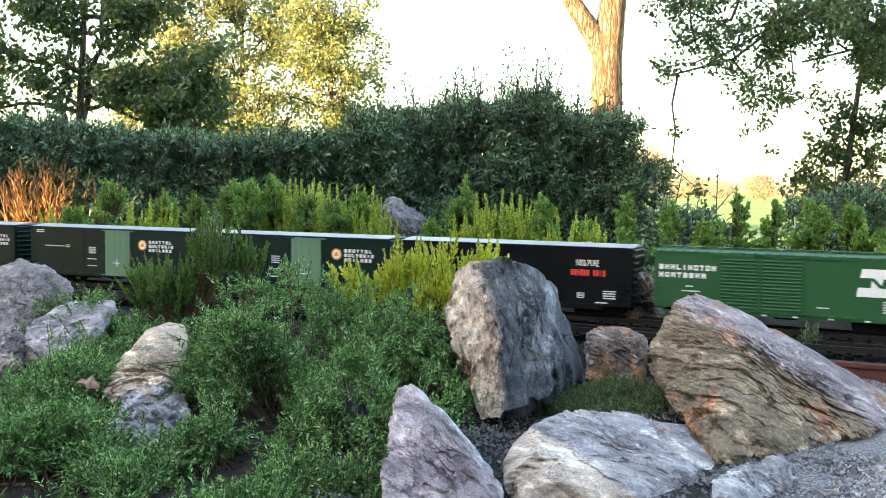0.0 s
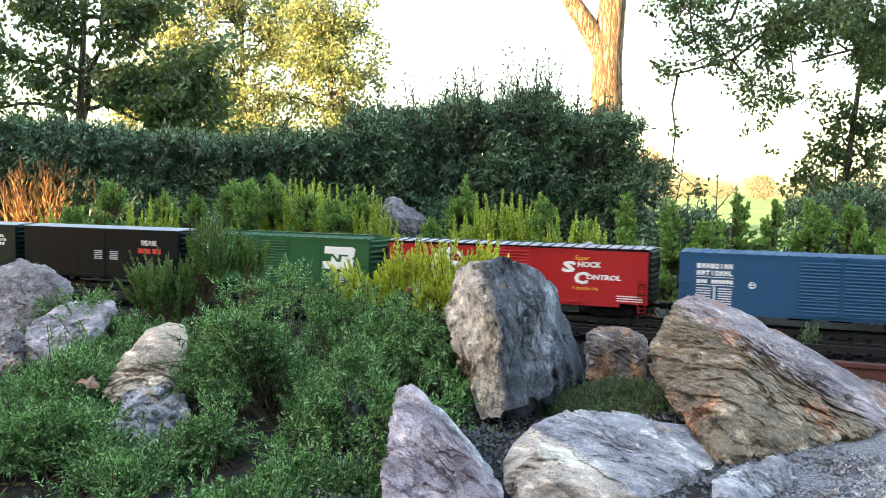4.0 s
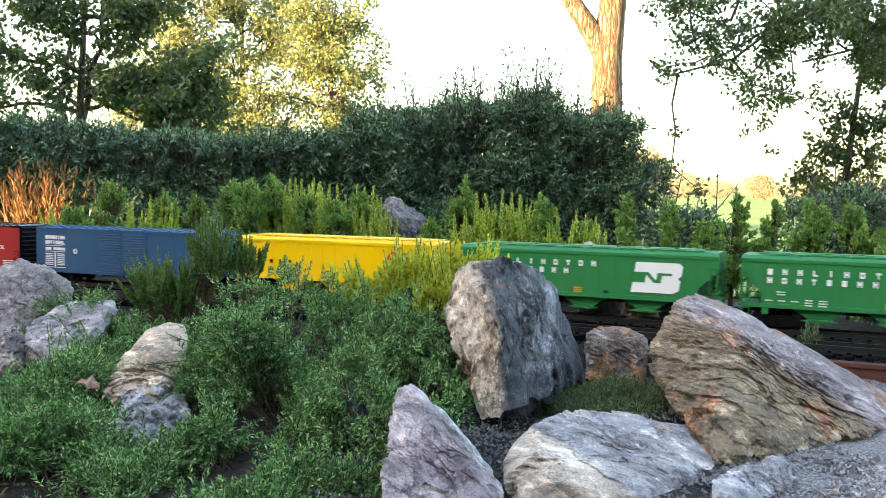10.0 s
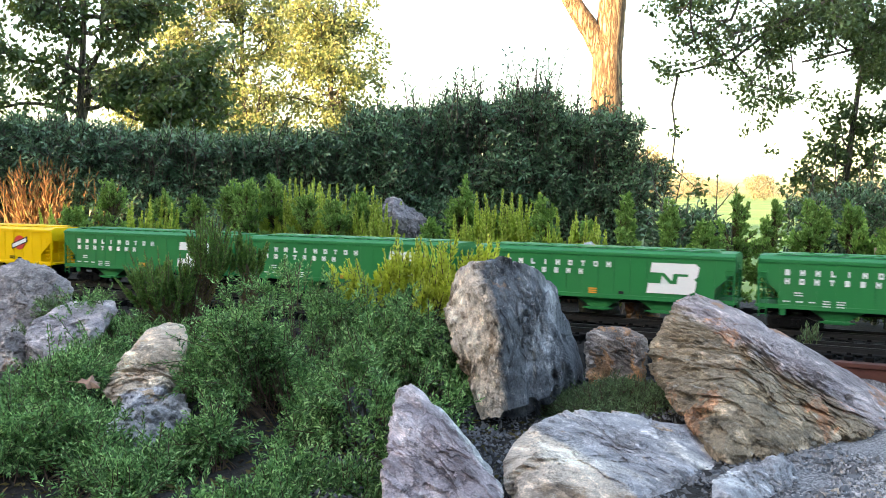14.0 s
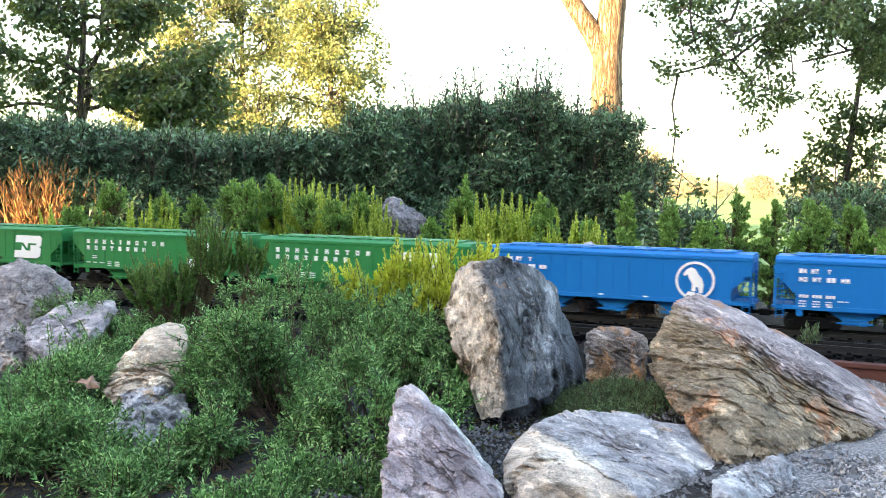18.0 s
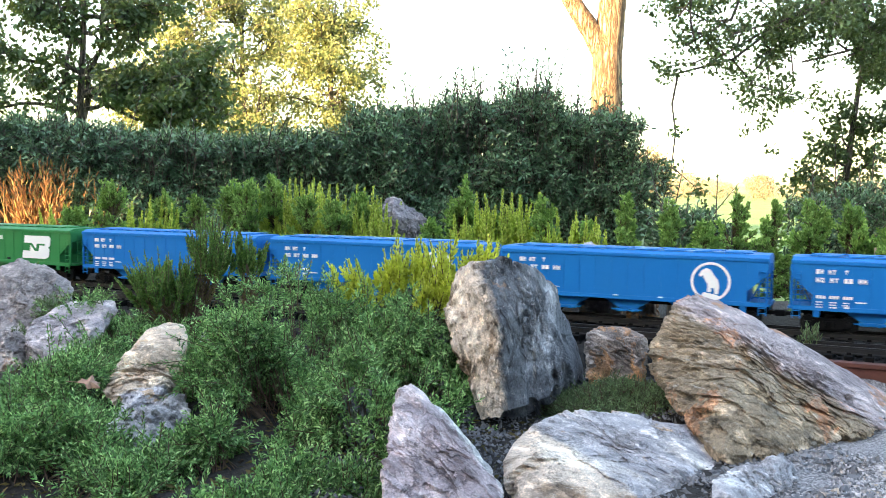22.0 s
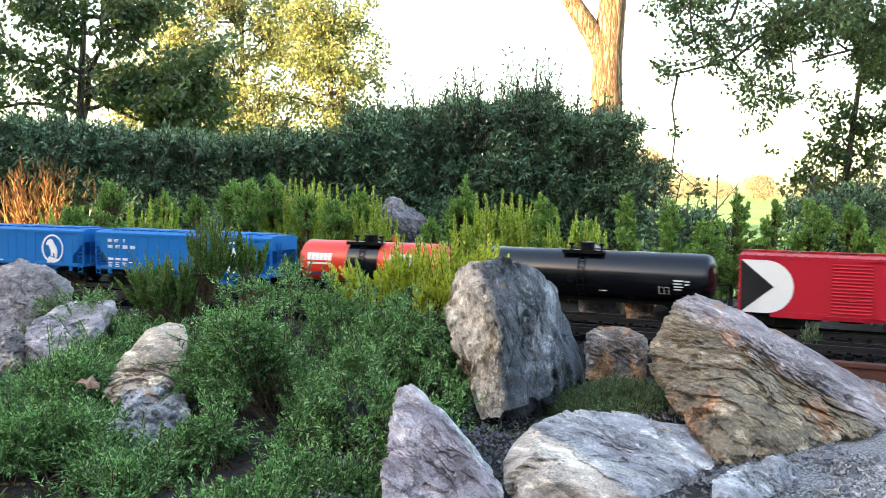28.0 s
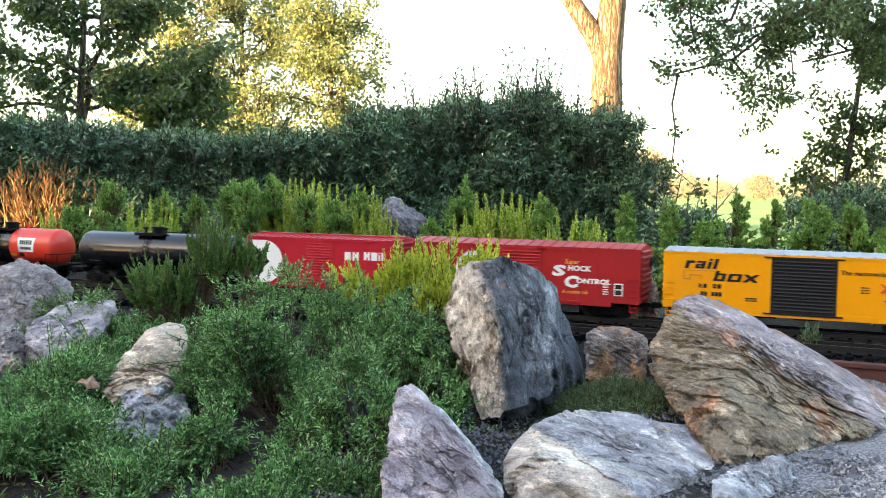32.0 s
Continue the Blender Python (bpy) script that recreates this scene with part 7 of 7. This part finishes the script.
def dark_tree():
    tx, ty = (-4.022, 10.500)
    g = float(height(tx, ty)) - 0.03
    def L(p):
        return (p[0] - tx, p[1] - ty, p[2] - g)
    trunk = ([(0, 0, 0), L((-4.002, 10.500, 2.003)), L((-3.957, 10.500, 2.739)), L((-3.936, 10.500, 3.588)), L((-3.893, 10.600, 5.540))], [0.055, 0.038, 0.03, 0.024, 0.012])
    limbs = []
    for s, e in (((-4.002, 10.500, 1.942), (-4.542, 10.300, 2.279)), ((-4.001, 10.500, 2.065), (-3.328, 10.300, 2.175)), ((-3.993, 10.500, 2.249), (-2.754, 10.200, 2.291)), ((-3.986, 10.500, 2.311), (-5.020, 10.300, 2.692)), ((-3.971, 10.500, 2.617), (-4.411, 10.300, 2.999)), ((-3.963, 10.500, 2.739), (-3.232, 10.200, 2.819)), ((-3.955, 10.500, 2.922), (-2.960, 10.300, 2.959)), ((-3.947, 10.500, 3.104), (-4.202, 10.400, 3.620)), ((-3.946, 10.500, 3.225), (-3.412, 10.400, 3.631)), ((-4.003, 10.500, 1.880), (-5.105, 10.200, 1.901)), ((-4.003, 10.500, 1.911), (-2.843, 10.300, 1.911)), ((-3.937, 10.500, 3.468), (-4.809, 10.400, 3.672))):
        limbs.append((L(s), L(e), 0.028))
    for e in ((-2.9, 10.3, 2.18), (-2.51, 10.2, 2.06), (-2.72, 10.3, 2.36), (-2.38, 10.2, 1.91), (-3.0, 10.2, 1.9), (-3.24, 10.2, 2.08), (-2.7, 10.2, 1.84)):
        limbs.append((L((-3.99, 10.5, 2.1)), L(e), 0.024))
    limbs += [(L((-4.034, 10.500, 1.262)), L((-4.238, 10.400, 3.201)), 0.04), (L((-3.988, 10.500, 1.510)), L((-3.666, 10.600, 3.372)), 0.04)]
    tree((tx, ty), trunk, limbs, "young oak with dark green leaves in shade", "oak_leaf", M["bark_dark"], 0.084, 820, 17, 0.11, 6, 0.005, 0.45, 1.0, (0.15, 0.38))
dark_tree()


def sunny_tree(x, wide, top, d, label, leaf, clumps):
    """A further tree whose crown catches the evening sun; the yellow is put into its leaf colour."""
    tx, ty = x, d
    g = float(height(tx, ty)) - 0.03
    h = top - g
    trunk = ([(0, 0, 0), (0.05, 0, h * 0.4), (0, 0.1, h * 0.75), (0.1, 0, h)], [0.08, 0.06, 0.035, 0.015])
    limbs = []
    for k in range(22):
        q = rng.uniform(0.16, 0.95)
        a = k * 2.4
        r = wide * math.sin(math.pi * min(0.95, q * 0.72 + 0.2)) * rng.uniform(0.6, 1.1)
        limbs.append(((0.02, 0.05, h * q * 0.85), (math.cos(a) * r, math.sin(a) * r, h * min(1.0, q + rng.uniform(-0.02, 0.14))), 0.028))
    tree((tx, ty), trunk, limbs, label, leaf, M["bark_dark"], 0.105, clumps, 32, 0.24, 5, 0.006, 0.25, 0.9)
sunny_tree(-2.40, 1.25, 4.95, 20.0, "round-crowned tree with leaves coloured yellow for the evening sun", "sunny_leaf", 520)
sunny_tree(-4.70, 1.7, 7.371, 22.0, "tall tree with thin leaves coloured a sunlit yellow", "sunny_leaf", 520)
sunny_tree(-6.287, 1.6, 6.577, 21.0, "tree with leaves coloured a sunlit yellow", "sunny_leaf", 380)
sunny_tree(-3.75, 1.0, 3.2, 19.0, "low tree coloured a sunlit yellow-green above the hedge", "sunny_leaf", 200)


def side_tree():
    tx, ty = (3.370, 8.000)
    g = float(height(tx, ty)) - 0.03
    def L(p):
        return (p[0] - tx, p[1] - ty, p[2] - g)
    trunk = ([(0, 0, 0), L((3.367, 8.000, 1.170)), L((3.417, 8.000, 1.689)), L((3.468, 8.000, 2.158)), L((3.529, 8.000, 2.946))], [0.035, 0.03, 0.024, 0.018, 0.008])
    limbs = []
    for s, e in (((3.367, 8.000, 1.170), (2.993, 7.900, 1.258)), ((3.375, 8.000, 1.217), (3.617, 7.900, 1.453)), ((3.385, 8.000, 1.312), (3.123, 7.900, 1.539)), ((3.370, 8.000, 1.099), (3.538, 7.900, 1.125)), ((3.368, 8.000, 1.027), (3.078, 7.800, 1.073)), ((3.419, 8.000, 1.642), (3.650, 7.900, 1.778)), ((3.403, 8.000, 1.454), (3.231, 7.900, 1.773)), ((3.370, 8.000, 0.980), (3.639, 7.900, 0.939)), ((3.374, 8.000, 0.885), (2.945, 7.800, 0.932)), ((3.451, 8.000, 2.018), (3.678, 8.000, 2.207))):
        limbs.append((L(s), L(e), 0.012))
    tree((tx, ty), trunk, limbs, "small dark-leaved tree at the field's edge", "oak_leaf", M["bark_dark"], 0.055, 230, 20, 0.075, 5, 0.003, 0.25, 0.95, (0.12, 0.3))
side_tree()


def far_woods():
    """Trees along the far side of the fields; the haze is put into their leaf colour."""
    pts, size = [], []
    for x, d, h, w in ((25.950, 120, 6.5, 2.6), (37.331, 150, 4.2, 4.0), (48.359, 170, 3.3, 4.0), (49.787, 150, 4.2, 2.4), (64.548, 180, 3.0, 6.0), (69.886, 180, 2.6, 6.0), (62.016, 230, 4, 9), (71.565, 230, 3, 9), (52.466, 230, 4, 9), (84.767, 200, 5, 12), (25.452, 200, 5, 18), (-10.152, 200, 5, 18), (-57.640, 200, 5, 18), (108.484, 200, 6, 18)):
        n = 1500
        u = norm_rows(rng.normal(0, 1, (n, 3))) * rng.uniform(0.3, 1, (n, 1)) ** 0.4
        u *= 1 + 0.3 * fbm(u * 3 + x, 2, 3)[:, None]
        p = np.c_[x + u[:, 0] * w, d + u[:, 1] * 2, h * 0.52 + u[:, 2] * h * 0.5]
        pts.append(p)
        size.append(np.full(n, h * 0.07))
    pts, size = np.vstack(pts), np.concatenate(size)
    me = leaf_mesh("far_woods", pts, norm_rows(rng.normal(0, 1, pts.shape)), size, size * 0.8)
    tagged(add("far_woods", me, M["far_hazed_leaf"]), "sunlit trees along the far edge of the fields, haze in their colour", "woods", kind="stuff")
far_woods()


def dry_grass():
    """Dry grass that catches a last patch of sun beside the hedge."""
    cx, cy = (-2.296, 5.400)
    ob = plant("dry_grass", (cx, cy, float(height(cx, cy))), "tall dry grass glowing orange in the sun", "grass")
    n = 240
    p = np.c_[rng.normal(0, 0.095, n), rng.normal(0, 0.08, n), 0 * rng.uniform(0, 1, n)]
    d = norm_rows(np.c_[rng.normal(-0.05, 0.22, n), rng.normal(0, 0.2, n), np.ones(n)])
    top = 1.146 - float(height(cx, cy))
    ob_l = top * rng.uniform(0.55, 1.15, n)
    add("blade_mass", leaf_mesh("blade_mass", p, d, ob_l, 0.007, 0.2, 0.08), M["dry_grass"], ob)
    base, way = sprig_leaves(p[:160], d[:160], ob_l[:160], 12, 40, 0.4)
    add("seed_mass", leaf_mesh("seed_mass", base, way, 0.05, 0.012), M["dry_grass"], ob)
dry_grass()


# ---------------------------------------------------------------- gravel and ballast
def stones(name, pts, size, label, material):
    """Loose broken stones, one mesh."""
    ico = np.array([(1, 0, 0), (-1, 0, 0), (0, 1, 0), (0, -1, 0), (0, 0, 1), (0, 0, -1)], float)
    tri = np.array([(0, 2, 4), (2, 1, 4), (1, 3, 4), (3, 0, 4), (2, 0, 5), (1, 2, 5), (3, 1, 5), (0, 3, 5)])
    n = len(pts)
    s = np.asarray(size)[:, None, None] * rng.uniform(0.55, 1.3, (n, 1, 3))
    v = ico[None] * s * rng.uniform(0.6, 1.3, (n, 6, 1)) + rng.normal(0, 0.25, (n, 6, 3)) * s
    a = rng.uniform(0, math.tau, n)
    ca, sa = np.cos(a)[:, None], np.sin(a)[:, None]
    tilt = rng.normal(0, 0.5, (n, 1))
    x, y, z = v[:, :, 0], v[:, :, 1], v[:, :, 2]
    y, z = y * np.cos(tilt) - z * np.sin(tilt), y * np.sin(tilt) + z * np.cos(tilt)
    v = np.stack((x * ca - y * sa, x * sa + y * ca, z), 2) + pts[:, None]
    f = (tri[None] + 6 * np.arange(n)[:, None, None]).reshape(-1, 3)
    return tagged(add(name, mesh_data(name, v.reshape(-1, 3), f), material), label, "gravel", kind="stuff")


def gravel_material():
    m, n, l, b = nodes_of("loose_gravel")
    r = ramp_node(n, [(0.0, (0.07, 0.07, 0.075)), (0.35, (0.25, 0.245, 0.255)), (0.75, (0.50, 0.49, 0.51)), (1.0, (0.36, 0.29, 0.22))])
    l.new(n.new("ShaderNodeNewGeometry").outputs["Random Per Island"], r.inputs[0])
    tc = n.new("ShaderNodeTexCoord").outputs["Object"]
    g = noise_node(n, l, tc, 400, 4)
    gr = ramp_node(n, [(0.3, (0.7, 0.7, 0.7)), (0.7, (1.2, 1.2, 1.2))])
    l.new(g.outputs[0], gr.inputs[0])
    l.new(mix_colour(n, l, 1.0, r.outputs[0], gr.outputs[0], "MULTIPLY"), b.inputs["Base Color"])
    b.inputs["Roughness"].default_value = 0.9
    bump_into(n, l, b, g.outputs[0], 0.5, 0.001)
    return m


GRAVEL = gravel_material()


def scatter(n, s0, s1, u0, u1, size, lift=0.0):
    s, u = rng.uniform(s0, s1, n), rng.uniform(u0, u1, n)
    xy = TRACK_AT + AHEAD * s[:, None] - BEYOND * u[:, None]
    keep = fbm(np.c_[xy * 5, 0 * s], 3, 21) * 0.12 < np.minimum(np.minimum(s - s0, s1 - s), (u1 - u))
    xy, n = xy[keep], int(keep.sum())
    sz = size * rng.uniform(0.5, 1.4, n) * np.where(rng.uniform(0, 1, n) < 0.08, 1.8, 1)
    return np.c_[xy, height(xy[:, 0], xy[:, 1]) + sz * 0.3 + lift], sz


BALLAST = worn("ballast", (0.009, 0.0085, 0.0085), (0.045, 0.043, 0.042), 0.9, amount=0.8, scale=200)
stones("ballast", *scatter(11000, -1.2, 3.4, -0.13, 0.30, 0.0032), "fine dark grey ballast between the ties", BALLAST)
SHARDS = worn("shards", (0.12, 0.125, 0.14), (0.30, 0.30, 0.31), 0.75, amount=0.9, scale=120, spec=0.35)
stones("gravel", *scatter(34000, -0.62, 0.06, 0.28, 0.98, 0.0021), "fine pinkish grey gravel beside the boulders", GRAVEL)
stones("gravel", *scatter(700, -0.62, 0.06, 0.28, 0.98, 0.0032), "coarser grey stones lying in the gravel", GRAVEL)
stones("stone_shards", *scatter(14000, 0.0, 0.62, 0.30, 1.0, 0.0025), "dark slate shards and dirt between the boulders", SHARDS)


# ---------------------------------------------------------------- small things
def dead_leaf():
    x, y, z = (-0.476, 1.270, 0.819)
    ob = plant("dead_leaf", (x, y, z + 0.012), "dry pinkish-brown leaf lying on the groundcover", "leaf")
    ob.rotation_euler = (0.5, 0.2, 0.4)
    bm = bmesh.new()
    out = [(-0.016, -0.002), (-0.010, 0.004), (-0.011, 0.011), (-0.003, 0.008), (0.003, 0.016), (0.007, 0.007), (0.016, 0.006), (0.010, 0.0), (0.015, -0.009), (0.004, -0.006), (-0.002, -0.013), (-0.006, -0.005)]
    c = bm.verts.new((0, 0, 0.004))
    rim = [bm.verts.new((a, b, 0.003 * math.sin(k * 1.9))) for k, (a, b) in enumerate(out)]
    for k in range(len(rim)):
        bm.faces.new((c, rim[k], rim[(k + 1) % len(rim)]))
    geo = bmesh.ops.extrude_face_region(bm, geom=bm.faces[:])
    bmesh.ops.translate(bm, verts=[v for v in geo["geom"] if isinstance(v, bmesh.types.BMVert)], vec=(0, 0, 0.0006))
    part("blade", bm, M["dead_leaf"], ob)
    bm = bmesh.new()
    bar(bm, (-0.014, -0.001, 0.001), (-0.030, -0.006, 0.004), 0.0006, 5)
    part("stalk", bm, M["dead_leaf"], ob)
dead_leaf()


def weed(at, hgt, count, label, leaf="conifer_leaf", spread=0.02):
    """A small weed with upright leafy stalks."""
    zb = float(height(*at))
    ob = plant("weed", (at[0], at[1], zb), label, "weed", "weeds by the tracks")
    p = rng.normal(0, spread * 0.4, (count, 3)) * (1, 1, 0)
    d = norm_rows(np.c_[rng.normal(0, 0.3, count), rng.normal(0, 0.3, count), np.ones(count)])
    ln = hgt * rng.uniform(0.55, 1.0, count)
    base, way = sprig_leaves(p, d, ln, 14, 45, 0.15)
    add("foliage", leaf_mesh("foliage", base, way, 0.010, 0.003), M[leaf], ob)
    tagged(add("stem_mass", stem_mesh("stem_mass", p, p + d * ln[:, None], 0.0008, 0.0004), M["stalk"], ob), kind="stuff")
weed((0.631, 1.620), 0.055, 16, "small grey-green weed between the tracks", "thyme_leaf")
for at, h in (((-0.939, 2.130), 0.115), ((-0.896, 2.120), 0.13), ((-0.857, 2.100), 0.14), ((-0.821, 2.080), 0.09), ((-0.975, 2.140), 0.11)):
    weed(at, h, 4, "thin reddish weed stalks beside the boulder", "inner_leaf", 0.03)
for at in ((-0.790, 2.035), (-0.750, 2.030), (-0.729, 2.000), (-0.700, 2.010), (-0.665, 1.985), (-0.643, 1.990), (-0.615, 1.965), (-0.590, 1.950), (-0.680, 1.960)):
    weed(at, 0.04, 14, "low pinkish weed at the edge of the track", "pink_weed", 0.05)


def stake(at, top):
    zb = float(height(*at)) - 0.02
    ob = plant("stake", (at[0], at[1], zb), "short pale wooden stake behind the track", "stake")
    bm = bmesh.new()
    box(bm, -0.005, 0.005, -0.004, 0.004, 0, top - zb, 0.001)
    part("post", bm, M["pale_wood"], ob)
stake((0.893, 1.950), 0.992)


def leaf_litter():
    """Dry bits of leaf and twig on the soil under the plants."""
    n = 9000
    s, u = rng.uniform(0.30, 2.6, n), rng.uniform(0.28, 1.15, n)
    xy = TRACK_AT + AHEAD * s[:, None] - BEYOND * u[:, None]
    p = np.c_[xy, height(xy[:, 0], xy[:, 1]) + 0.002]
    d = norm_rows(rng.normal(0, 1, (n, 3)) * (1, 1, 0.3))
    me = leaf_mesh("leaf_litter", p, d, rng.uniform(0.006, 0.018, n), rng.uniform(0.0015, 0.006, n), 0.2)
    tagged(add("leaf_litter", me, M["inner_leaf"]), "brown leaf litter on the soil", "litter", kind="stuff")
leaf_litter()


motions()
